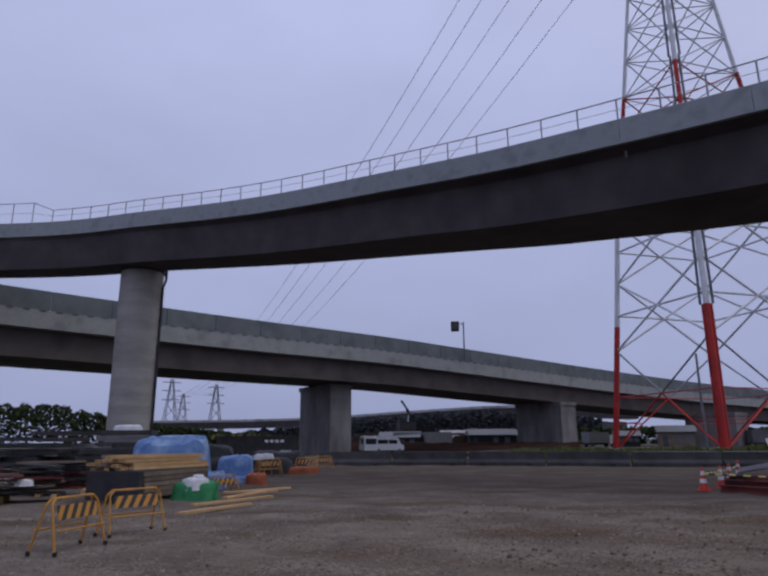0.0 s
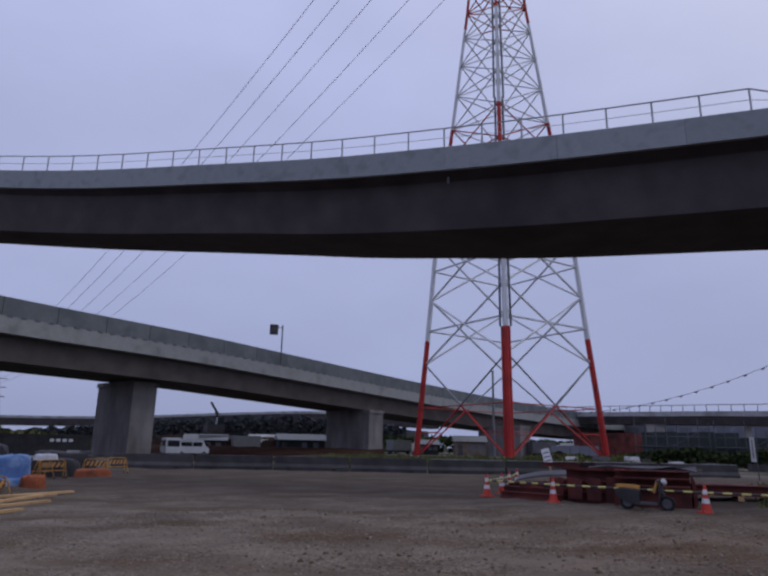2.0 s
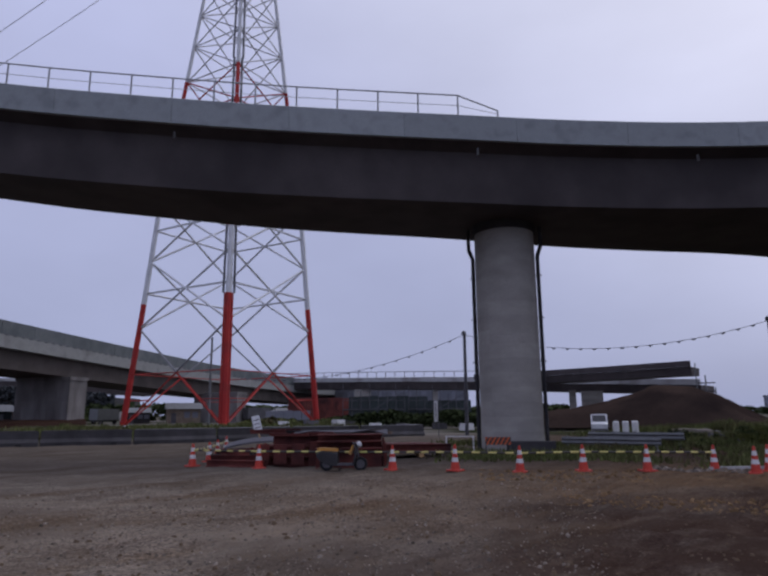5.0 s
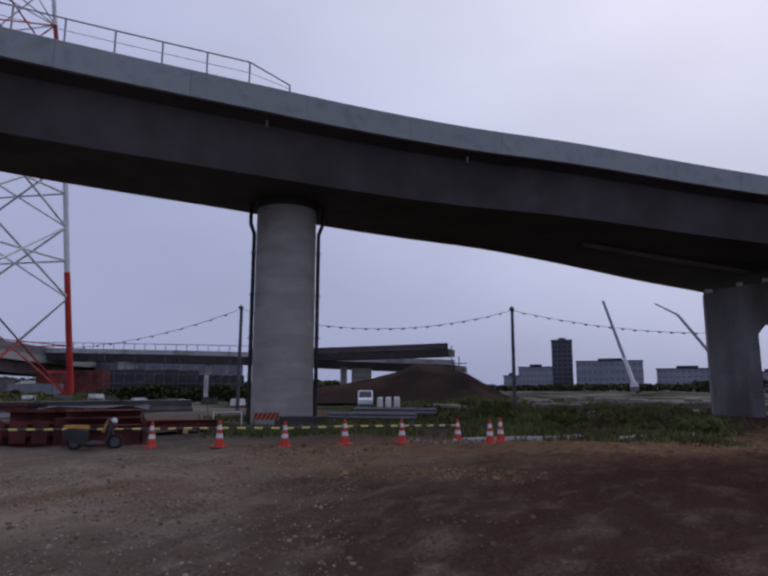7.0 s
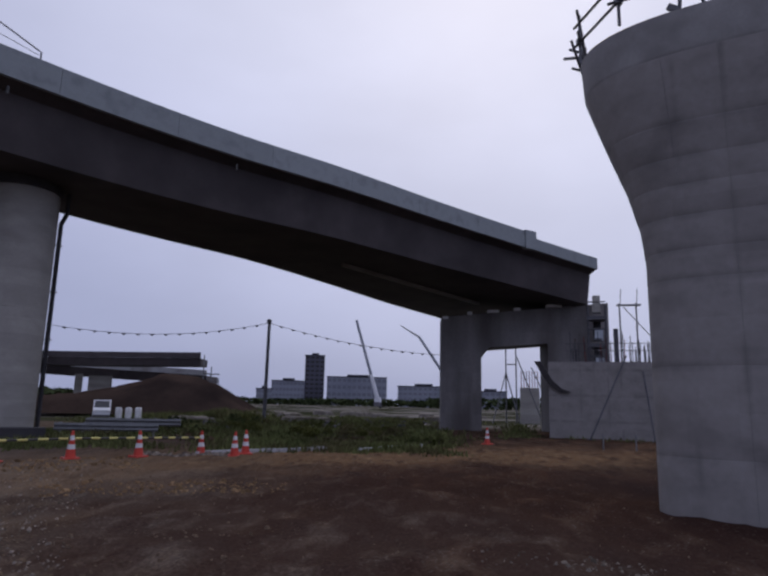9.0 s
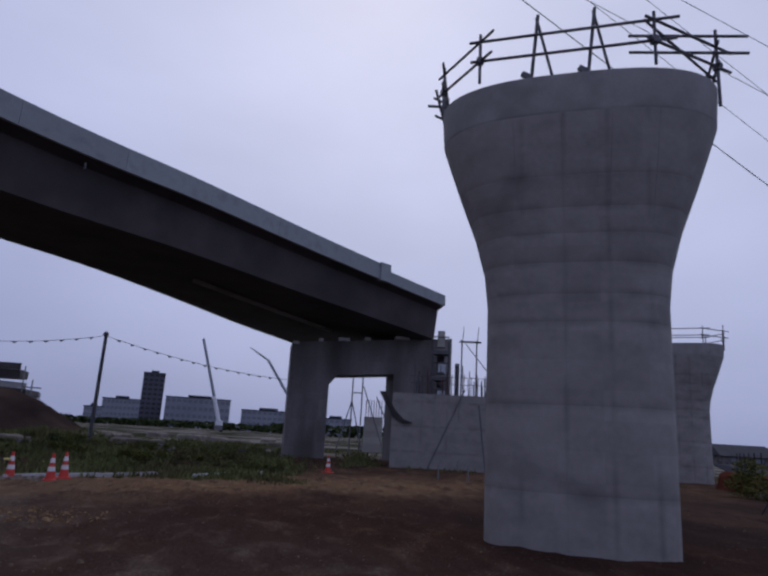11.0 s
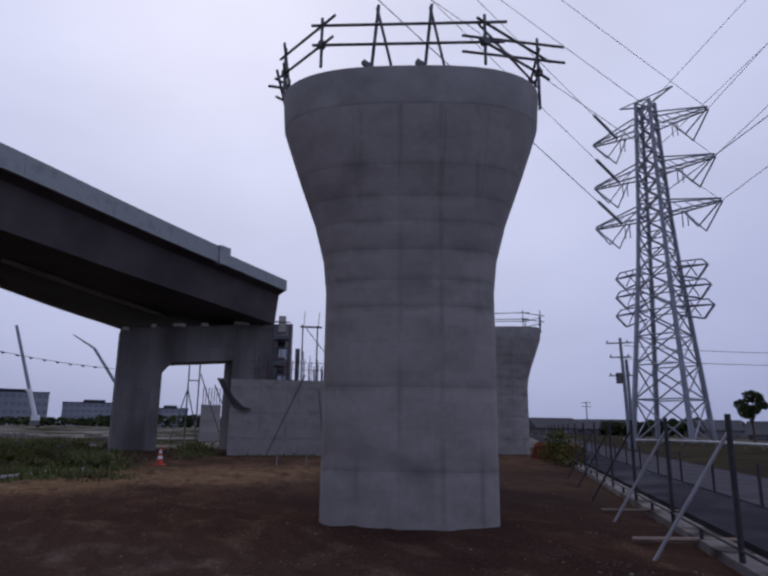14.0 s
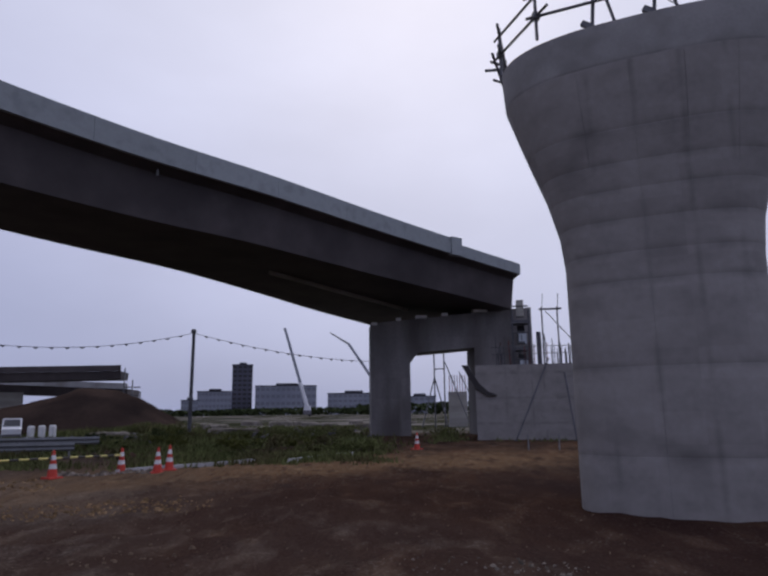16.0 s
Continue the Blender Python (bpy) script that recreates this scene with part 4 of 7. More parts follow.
for a, b in zip(PAN, PAN[1:]):
    for k in range(4):
        p0, p1, q0, q1 = t_leg(k, a), t_leg(k, b), t_leg((k + 1) % 4, a), t_leg((k + 1) % 4, b)
        w0, w1 = (p0 - q0).length, (p1 - q1).length
        c = p0.lerp(q1, w0 / (w0 + w1))
        r = 0.095 if a < 1 else (0.125 if a < 30 else 0.085)
        for e in (p0, q0):
            part("brace", Shape().tube(e, c, r, 5), t_paint(c.z - 1), tower)
        for e in (p1, q1):
            part("brace", Shape().tube(e, c, r, 5), M_RED if t_paint(c.z) is M_RED and a > 20 else (M_BRACE if a < 1 else M_WHITE), tower)
        if a == 0.0:
            part("ring_bar", Shape().tube(t_leg(k, c.z), t_leg((k + 1) % 4, c.z), 0.06, 5), M_RED, tower)
            for e, f in ((t_leg(k, c.z * 0.5), p0.lerp(c, 0.5)), (t_leg((k + 1) % 4, c.z * 0.5), q0.lerp(c, 0.5))):
                part("sub_brace", Shape().tube(e, f, 0.045, 4), M_RED, tower)
        if a in (10.8, 18.6) or a >= 25:
            z = c.z if a < 25 else a
            part("ring_bar", Shape().tube(t_leg(k, z), t_leg((k + 1) % 4, z), 0.12 if a < 30 else 0.08, 5), t_paint(z), tower)
for off in (-0.55, 0.55):
    lad = Shape()
    for a, b in ((13.6, 24.0), (24.0, 42.3), (42.3, 58.7), (58.7, 80.0)):
        lad.tube(t_leg(0, a) + Vector((off * 0.88, -off * 0.47, 0)), t_leg(0, b) + Vector((off * 0.7, -off * 0.37, 0)), 0.13, 5)
    part("cable_duct", lad, M_PIPE, tower, "dark cable duct beside the leg")
for off in (-0.4, 0.4):
    part("cable_duct", Shape().tube(t_leg(0, 0.4) + Vector((off * 0.88, -off * 0.47, 0)), t_leg(0, 13.6) + Vector((off * 0.88, -off * 0.47, 0)), 0.1, 6), M_RED, tower, "red painted duct beside the leg")
for k in range(4):
    part("footing", Shape().lathe([(0.9, 0), (0.9, 0.6), (0.6, 0.8)], 12), M_KERB, tower, "concrete footing", m=pose(*t_leg(k, 0).xy, -0.6))


# ---- grey pylon by the road ----
GX, GY = polar(136.2, 82)
pylon = thing("power_pylon", "grey galvanised steel power pylon with three pairs of arms", "transmission tower", pose(GX, GY, 0, 0, 0, -136.2 - 22))
GW = [(0.0, 3.3), (9.0, 2.65), (20.0, 1.85), (27.0, 1.45), (43.0, 0.85)]


def g_leg(k, z):
    w = float(np.interp(z, [a for a, _ in GW], [b for _, b in GW]))
    sx, sy = ((-1, -1), (1, -1), (1, 1), (-1, 1))[k % 4]
    return Vector((sx * w, sy * w, z))


for k in range(4):
    s = Shape()
    for a, b in zip(GW, GW[1:]):
        s.tube(g_leg(k, a[0]), g_leg(k, b[0]), 0.31 - 0.003 * a[0], 6)
    part("leg", s, M_PYLON, pylon)
GP = [0.0, 5.0, 9.0, 12.5, 15.5, 18.2, 20.6, 23.0, 25.2, 27.4, 29.5, 31.6, 33.7, 35.8, 37.8, 39.8, 41.6, 43.0]
for a, b in zip(GP, GP[1:]):
    for k in range(4):
        p0, p1, q0, q1 = g_leg(k, a), g_leg(k, b), g_leg(k + 1, a), g_leg(k + 1, b)
        part("brace", Shape().tube(p0, q1, 0.1, 4), M_PYLON, pylon)
        part("brace", Shape().tube(q0, p1, 0.1, 4), M_PYLON, pylon)
        if k % 2 == 0 or a in (0.0, 9.0, 18.2):
            part("ring_bar", Shape().tube(p1, q1, 0.085, 4), M_PYLON, pylon)


def cable_ends(w, z):
    """Where the two cables that leave an arm's tip are bound for."""
    k = min(range(3), key=lambda i: abs((39.2, 33.0, 27.4)[i] - z))
    tip = pylon.matrix_basis @ Vector((w, 0, z))
    return Vector((TX + w * 0.9, TY + w * 0.3, (86, 82, 76)[k])), Vector((tip.x - 56 + w, tip.y - 50, z + (75, 66, 52)[k]))


for z, w in ((39.2, 7.4), (33.0, 7.6), (27.4, 7.8)):
    for sgn in (-1, 1):
        arm = part("cross_arm", Shape().tube((sgn * 0.9, -0.9, z), (sgn * w, -0.25, z + 0.2), 0.11, 5).tube((sgn * 0.9, 0.9, z), (sgn * w, 0.25, z + 0.2), 0.11, 5).tube((sgn * 0.9, -0.8, z + 1.9), (sgn * w, 0, z + 0.5), 0.1, 5).tube((sgn * 0.9, 0.8, z + 1.9), (sgn * w, 0, z + 0.5), 0.1, 5), M_PYLON, pylon, "lattice cross arm")
        lat = Shape()
        for i in range(5):
            t0, t1 = i / 5, (i + 1) / 5
            x0, x1 = 0.9 + (w - 0.9) * t0, 0.9 + (w - 0.9) * t1
            lat.tube((sgn * x0, -0.9 + 0.65 * t0, z), (sgn * x1, 0.9 - 0.65 * t1, z + 0.1), 0.05, 4)
            lat.tube((sgn * x0, 0, z + 1.7 - 1.3 * t0), (sgn * x1, 0, z + 0.1), 0.05, 4)
        part("lattice", lat, M_PYLON, arm)
        root = Vector((sgn * w * (0.55 if sgn < 0 else 1.0), 0, z + 0.2))
        if sgn < 0:
            u = (pylon.matrix_basis.inverted() @ cable_ends(sgn * w, z)[0] - root).normalized()
            part("insulator_string", Shape().tube(root, root + u * 5.2, 0.2, 6), M_PYLON, arm, "dark tension insulator string")
        for y in (-0.25, 0.25):
            part("jumper", Shape().tube((sgn * w, y, z + 0.2), (sgn * (w - 2.4), y * 5, z - 2.7), 0.1, 5).tube((sgn * (w - 2.4), y * 5, z - 2.7), (sgn * (w - 4.3), y * 2, z - 0.1), 0.08, 5), M_PYLON, arm)
        for k in (0.42, 0.5):
            part("hanger", Shape().tube((sgn * w * k, 0, z), (sgn * w * k, 0, z - 2.0), 0.07, 4), M_PYLON, arm)
part("earth_arm", Shape().tube((-3.4, 0, 43.4), (0, 0, 42.4), 0.12, 5).tube((0, 0, 42.4), (3.6, 0, 44.0), 0.12, 5).tube((-3.4, 0, 43.4), (3.6, 0, 44.0), 0.09, 5), M_PYLON, pylon, "top arm for the earth wire")
for z in (15.0, 17.4, 19.8):
    for sgn in (-1, 1):
        w = 6.6 - 0.05 * z
        part("lower_arm", Shape().tube((sgn * 2, -0.6, z + 0.8), (sgn * w, 0, z + 0.6), 0.1, 5).tube((sgn * 2, 0.6, z + 0.8), (sgn * w, 0, z + 0.6), 0.1, 5).tube((sgn * w, 0, z + 0.6), (sgn * (w - 1.2), 0, z - 0.9), 0.15, 5).tube((sgn * 2, 0, z - 0.2), (sgn * (w - 1.2), 0, z - 0.9), 0.12, 5).tube((sgn * 2, 0, z + 1.5), (sgn * (w - 0.6), 0, z + 1.3), 0.09, 5).tube((sgn * (w - 0.6), 0, z + 1.3), (sgn * w, 0, z + 0.6), 0.09, 5).tube((sgn * 3.2, 0, z + 1.45), (sgn * 4.3, 0, z - 0.6), 0.07, 4).tube((sgn * 4.4, 0, z + 1.4), (sgn * 3.0, 0, z - 0.4), 0.07, 4), M_PYLON, pylon)


def wire(p, q, sag, r, group, label="thin overhead power cable"):
    p, q = Vector(p), Vector(q)
    n = 18
    pts = []
    for k in range(n + 1):
        t = k / n
        v = p.lerp(q, t)
        v.z -= 4 * sag * t * (1 - t)
        pts.append(v)
    u = (q - p).normalized()
    side = u.cross(Vector((0, 0, 1))).normalized()
    up = side.cross(u)
    s = Shape().rings([[v + side * r, v + up * r, v - side * r, v - up * r] for v in pts])
    return solid("power_cable", s, M_WIRE, label, "cable", group=group)


# cables: far pylons to the red tower, the red tower to the grey pylon, and on
for off, z in ((-9, 84.4), (-5, 85.0), (-1, 83.8), (4, 82.9), (8, 81.0)):
    fx, fy = polar(-16.5 + off * 0.12, 420)
    wire((TX + off * 0.95, TY + off * 0.3, z), (fx, fy, 30), 17, 0.06, "tower cables")
for z, w in ((39.2, 7.4), (33.0, 7.6), (27.4, 7.8)):
    for sgn in (-1, 1):
        a = pylon.matrix_basis @ Vector((sgn * w * (0.55 if sgn < 0 else 1.0), 0, z + 0.2))
        for far, sag in zip(cable_ends(sgn * w, z), (0.6, 1.0)):
            wire(a, far, sag, 0.065 if z < 30 and sgn < 0 else 0.04, "pylon cables")

# ---- yard: cones and bars ----
def traffic_cone(x, y, turn, group="traffic cones"):
    ob = thing("traffic_cone", "orange traffic cone with white bands standing on the dirt", "traffic cone", pose(x, y, ground_z(x, y), 0, 0, turn), group)
    part("base", Shape().box((0.38, 0.38, 0.04), pose(0, 0, 0.02), 0.95), M_CONE, ob)
    r = lambda z: 0.135 - 0.105 * z / 0.7
    for a, b, m in ((0.04, 0.24, M_CONE), (0.24, 0.36, M_CONEW), (0.36, 0.46, M_CONE), (0.46, 0.58, M_CONEW), (0.58, 0.70, M_CONE)):
        part("band" if m is M_CONEW else "body", Shape().lathe([(r(a), a), (r(b), b)], 14), m, ob, "white reflective band" if m is M_CONEW else "", True)
    return ob


CONES = [(9.53, 19.28), (11.02, 21.1), (11.96, 22.3), (13.36, 24.25), (10.55, 16.93), (12.9, 13.5), (13.6, 11.72), (14.7, 10.37), (15.87, 9.16), (17.17, 8.02), (19.0, 7.0), (18.77, 5.89), (19.25, 5.72), (28.4, -1.96)]
for i, (x, y) in enumerate(CONES):
    traffic_cone(x, y, 17 * i)


def cone_bar(p, q, z0=0.5, z1=0.5):
    a, b = Vector((*p, ground_z(*p) + z0)), Vector((*q, ground_z(*q) + z1))
    v = b - a
    m = Matrix.Translation(a) @ v.to_track_quat('Z', 'Y').to_matrix().to_4x4()
    ob = thing("barrier_bar", "black and yellow striped bar hung between cones", "barrier bar", m, "barrier bars")
    part("bar", Shape().tube((0, 0, 0), (0, 0, v.length), 0.028, 8), M_TAPE, ob)
    part("end_ring", Shape().tube((0, 0, -0.03), (0, 0, 0.03), 0.05, 8), M_YELLOW, ob)
    part("end_ring", Shape().tube((0, 0, v.length - 0.03), (0, 0, v.length + 0.03), 0.05, 8), M_YELLOW, ob)


for i, j in ((0, 4), (0, 1), (1, 2), (2, 3), (4, 5), (5, 6), (6, 7), (7, 8), (8, 9), (9, 10)):
    cone_bar(CONES[i], CONES[j])

# ---- concrete barrier row ----
bl = resample([(-4.2, 42.3), (3.2, 41.0), (8.3, 40.0), (12.0, 37.9), (17.5, 36.6), (26, 34.6), (33, 32.0)], 4.7)
for a, b in zip(bl, bl[1:]):
    L_ = math.hypot(b[0] - a[0], b[1] - a[1]) - 0.12
    ob = thing("concrete_barrier", "weathered grey concrete road barrier block", "barrier", pose((a[0] + b[0]) / 2, (a[1] + b[1]) / 2, 0, 0, 0, math.degrees(math.atan2(b[1] - a[1], b[0] - a[0]))), "road barriers")
    w, h = L_ / 2, 0.82
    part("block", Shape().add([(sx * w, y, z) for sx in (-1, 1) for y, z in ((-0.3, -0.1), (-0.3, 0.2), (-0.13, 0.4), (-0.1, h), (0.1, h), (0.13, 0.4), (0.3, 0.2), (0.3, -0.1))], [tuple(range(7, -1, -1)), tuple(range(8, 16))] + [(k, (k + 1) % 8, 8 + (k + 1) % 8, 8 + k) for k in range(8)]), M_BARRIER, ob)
    # thin strip on top, paler than the block and palest to the east
    part("capping", Shape().box((L_ * 0.96, 0.17, 0.03), pose(0, 0, h + 0.012)), M_KERB if a[0] > 11 else M_OLDKERB, ob, "pale top edge")
    for sx in (-0.3, 0.3):
        part("lifting_slot", Shape().box((0.3, 0.02, 0.14), pose(sx * L_, -0.31, 0.06)), M_BLACK, ob)

# ---- rusty steel stack ----
stack = thing("steel_beam_stack", "stack of rusty red-brown steel beams and sheet piles on the dirt", "steel beams", pose(12.75, 17.1, 0, 0, 0, -42))


def h_beam(s, x0, x1, y, z, h=0.3, turn=0.0):
    m = pose((x0 + x1) / 2, y, z + h / 2, 0, 0, turn)
    n = x1 - x0
    for sz in (-1, 1):
        s.box((n, h * 0.95, 0.03), m @ pose(0, 0, sz * (h / 2 - 0.015)))
    return s.box((n, 0.025, h - 0.06), m)


random.seed(8)
for layer in range(3):
    for k in range(5 - layer):
        part("beam", h_beam(Shape(), -1.6 + 0.5 * random.random(), 1.7 + 0.6 * random.random(), -0.9 + 0.42 * k + 0.2 * layer, 0.32 * layer, 0.31, random.uniform(-2, 2)), M_RUST, stack)
for k in range(3):
    part("beam", h_beam(Shape(), 0.2, 2.2, -1.55 + 0.3 * k, 0.0, 0.6 + 0.2 * k, 3), M_RUST, stack, "deep rusty beam")
for k in range(7):
    part("scrap", h_beam(Shape(), -3.4 + 0.12 * k, -1.3 + 0.1 * k, -1.0 + 0.3 * k, 0.02 + 0.14 * (k % 3), 0.2, -18 + 9 * k), M_RUST, stack)
for k in range(16):
    x, y = random.uniform(-1.7, 1.9), random.uniform(-0.8, 0.7)
    part("scrap", h_beam(Shape(), x - random.uniform(0.3, 0.9), x + random.uniform(0.3, 0.9), y, 0.94 + 0.04 * (k % 3), random.uniform(0.06, 0.14), random.uniform(-40, 40)), random.choice((M_RUST, M_RUST, M_DARKBLOCK, M_OLDWOOD)), stack)
for k in range(9):
    x = -2.9 + 0.2 * k
    part("sheet_pile", Shape().box((random.uniform(0.3, 0.8), 0.04, random.uniform(0.15, 0.35)), pose(x, -0.9 + random.uniform(-0.2, 0.9), 0.22 + 0.03 * k, random.uniform(-20, 20), random.uniform(-25, 25), random.uniform(-30, 30))), random.choice((M_RUST, M_DARKBLOCK, M_RUST)), stack)
for k in range(7):
    x = -1.5 + 0.55 * k
    part("web_plate", Shape().box((0.4, 0.03, random.uniform(0.5, 0.85)), pose(x, -1.15, 0.4, random.uniform(-6, 6), random.uniform(-4, 4), random.uniform(-8, 8))), M_RUST, stack)
for k in range(4):
    part("end_plate", Shape().box((0.03, 0.36, 0.9 - 0.1 * k), pose(2.25 + 0.03 * k, -1.3 + 0.45 * k, 0.45 - 0.05 * k, 0, 0, 4)), M_RUST, stack)
part("dust_sheet", Shape().rings([[(-0.6 + 0.6 * i, -0.75 + 0.25 * j, 1.0 + 0.05 * math.sin(i * 2.1 + j) + 0.02 * ((i * 7 + j * 3) % 5) + 0.02 * k) for j, k in ((0, 0), (2, 0), (4, 0), (6, 0), (6, 1), (4, 1), (2, 1), (0, 1))] for i in range(6)]), M_GREYSHEET, stack, "pale dusty sheet over the beams")
low = thing("steel_beam_stack", "lower run of rusty beams lying on sleepers", "steel beams", pose(16.8, 16.6, ground_z(16.8, 16.6), 0, 0, -38))
for k in range(4):
    part("beam", h_beam(Shape(), -2.4, 1.3 - 0.3 * k, -0.5 + 0.36 * k, 0.14, 0.32, k - 1.5), M_RUST, low)
for x in (-1.8, 0.2):
    part("sleeper", Shape().box((0.16, 1.7, 0.14), pose(x, 0.05, 0.07)), M_WOOD, low)
plates = thing("bent_steel_plate", "bent grey steel plate lying over rusty scrap", "steel plate", pose(13.0, 20.4, 0, 0, 0, -34))
part("plate", Shape().rings([[(-1.5 + 0.5 * i, y, 0.42 + 0.07 * i + 0.05 * math.sin(i) + dz) for y, dz in ((-0.8, 0), (0.8, 0.1), (0.8, 0.16), (-0.8, 0.06))] for i in range(7)]), M_GREYSHEET, plates)
part("scrap", h_beam(Shape(), -1.7, 1.4, -0.2, 0.0, 0.4), M_RUST, plates)
part("scrap", h_beam(Shape(), -1.2, 1.9, 0.4, 0.0, 0.4, 6), M_RUST, plates)
board = thing("white_board", "white notice board leaning on the scrap", "board", pose(*polar(31.4, 24.6), 0.0, -14, -14, -31))
part("panel", Shape().box((0.3, 0.03, 0.62), pose(0, 0, 1.35)), M_WHITEP, board)
part("stake", Shape().box((0.05, 0.04, 1.7), pose(0, 0.04, 0.83)), M_WOOD, board)
for k in range(3):
    part("text_bar", Shape().box((0.2, 0.008, 0.04), pose(0, -0.018, 1.5 - 0.15 * k)), M_GREYSHEET, board)

# ---- parked scooter ----
sc = thing("motor_scooter", "dark parked motor scooter with a yellow cover on the seat", "scooter", pose(11.9, 14.5, 0.0, 0, 0, -48) @ Matrix.Scale(0.8, 4))


def wheel(parent, m, r, w, tyre=M_RUBBER):
    ob = part("wheel", Shape().tube((0, -w / 2, 0), (0, w / 2, 0), r * 0.62, 14), M_GREYSHEET, parent, m=m)
    prof = [(r * 0.6, -w / 2), (r * 0.94, -w / 2), (r, -w / 4), (r, w / 4), (r * 0.94, w / 2), (r * 0.6, w / 2)]
    n = 18
    part("tyre", Shape().rings([[(rr * math.cos(k * 2 * math.pi / n), y, rr * math.sin(k * 2 * math.pi / n)) for k in range(n)] for rr, y in prof], True, False), tyre, ob, smooth=True)
    return ob


wheel(sc, pose(-0.62, 0, 0.25), 0.25, 0.12)
wheel(sc, pose(0.62, 0, 0.25), 0.25, 0.11)
part("rear_body", Shape().rings([[(x, sy * w, z) for sy, z in ((-1, z0), (-1, z1), (-0.6, z1 + 0.06), (0.6, z1 + 0.06), (1, z1), (1, z0))] for x, w, z0, z1 in ((-1.0, 0.08, 0.5, 0.6), (-0.8, 0.17, 0.32, 0.66), (-0.45, 0.2, 0.2, 0.66), (-0.2, 0.17, 0.18, 0.6))]), M_BLACK, sc, smooth=True)
part("floorboard", Shape().box((0.55, 0.34, 0.08), pose(0.08, 0, 0.24)), M_GREYSHEET, sc)
part("front_shield", Shape().rings([[(x, sy, z) for sy in (-w, w)] + [(x + 0.06, sy, z) for sy in (w, -w)] for x, w, z in ((0.34, 0.2, 0.25), (0.42, 0.22, 0.55), (0.44, 0.17, 0.85), (0.4, 0.1, 0.95))]), M_BLACK, sc, smooth=True)
part("fork", Shape().tube((0.62, 0, 0.25), (0.43, 0, 0.9), 0.04, 6), M_PIPE, sc)
part("handlebar", Shape().tube((0.38, -0.34, 0.98), (0.38, 0.34, 0.98), 0.025, 6), M_PIPE, sc)
part("headlamp", Shape().lathe([(0.02, 0.0), (0.1, 0.02), (0.11, 0.1), (0.06, 0.16)], 12), M_BAG, sc, "pale headlamp and basket", m=pose(0.5, 0, 0.9, 0, 60, 0))
part("leg_cover", Shape().box((0.1, 0.3, 0.35), pose(0.3, 0, 0.75, 0, 20, 0), 0.7), M_YELLOW, sc, "yellow bag at the leg shield")
part("seat", Shape().rings([[(x, sy * w, z + dz) for sy, dz in ((-1, 0), (-0.8, 0.1), (0.8, 0.1), (1, 0))] for x, w, z in ((-0.95, 0.1, 0.72), (-0.7, 0.16, 0.72), (-0.35, 0.16, 0.7), (-0.2, 0.1, 0.68))]), M_YELLOW, sc, "yellow seat cover", True)
part("kick_stand", Shape().tube((-0.1, 0.1, 0.2), (-0.2, 0.2, 0.0), 0.018, 5), M_PIPE, sc)

# ---- round the column foot ----
foot = thing("concrete_block", "grey concrete foundation block beside the column", "concrete block", pose(*polar(54.6, 26.0), ground_z(*polar(54.6, 26.0)) - 0.1, 0, 0, -54))
part("block", Shape().box((1.9, 0.8, 0.5), pose(0, 0, 0.25), 0.97), M_BARRIER, foot)
hur = thing("striped_barricade", "orange and black striped barricade by the column", "barricade", pose(*polar(51.8, 24.9), ground_z(*polar(51.8, 24.9)), 0, 0, -52))
part("board", Shape().box((0.95, 0.04, 0.28), pose(0, 0, 0.48)), striped("orange_black_board", (0.5, 0.10, 0.03), (0.03, 0.03, 0.03), 6.0, 0, -0.6), hur)
for x in (-0.45, 0.45):
    part("leg", Shape().tube((x, 0.03, 0), (x, 0.03, 0.64), 0.025, 6), M_PIPE, hur)
pf = thing("pipe_fence", "white pipe hurdle in front of the grass", "fence", pose(*polar(48.5, 25.2), ground_z(*polar(48.5, 25.2)), 0, 0, -47))
for x in (-0.52, 0.52):
    part("post", Shape().tube((x, 0, 0), (x, 0, 0.62), 0.025, 6), M_WHITEP, pf)
part("top_rail", Shape().tube((-0.54, 0, 0.61), (0.54, 0, 0.61), 0.02, 6), M_WHITEP, pf)
gr = thing("guard_rail", "grey corrugated road guard rail on posts", "guard rail")
ga, gb = Vector((*polar(57.2, 28.5), 0)), Vector((*polar(65.0, 27.5), 0))
gm = Matrix.Translation(ga) @ Matrix.Rotation(math.atan2(gb.y - ga.y, gb.x - ga.x), 4, 'Z')
gl = (gb - ga).length
gr.matrix_basis = gm @ pose(0, 0, -0.12)
part("beam", Shape().rings([[(x, y, z) for y, z in ((0.0, 0.42), (-0.07, 0.48), (0.0, 0.56), (-0.07, 0.64), (0.0, 0.72), (0.02, 0.72), (0.02, 0.42))] for x in (0, gl)]), M_RAIL, gr)
for k in range(5):
    part("post", Shape().tube((0.2 + k * (gl - 0.4) / 4, 0.08, -0.1), (0.2 + k * (gl - 0.4) / 4, 0.08, 0.75), 0.06, 6), M_RAIL, gr)
copy_thing(gr, gm @ pose(0.5, 2.2, 0.02))

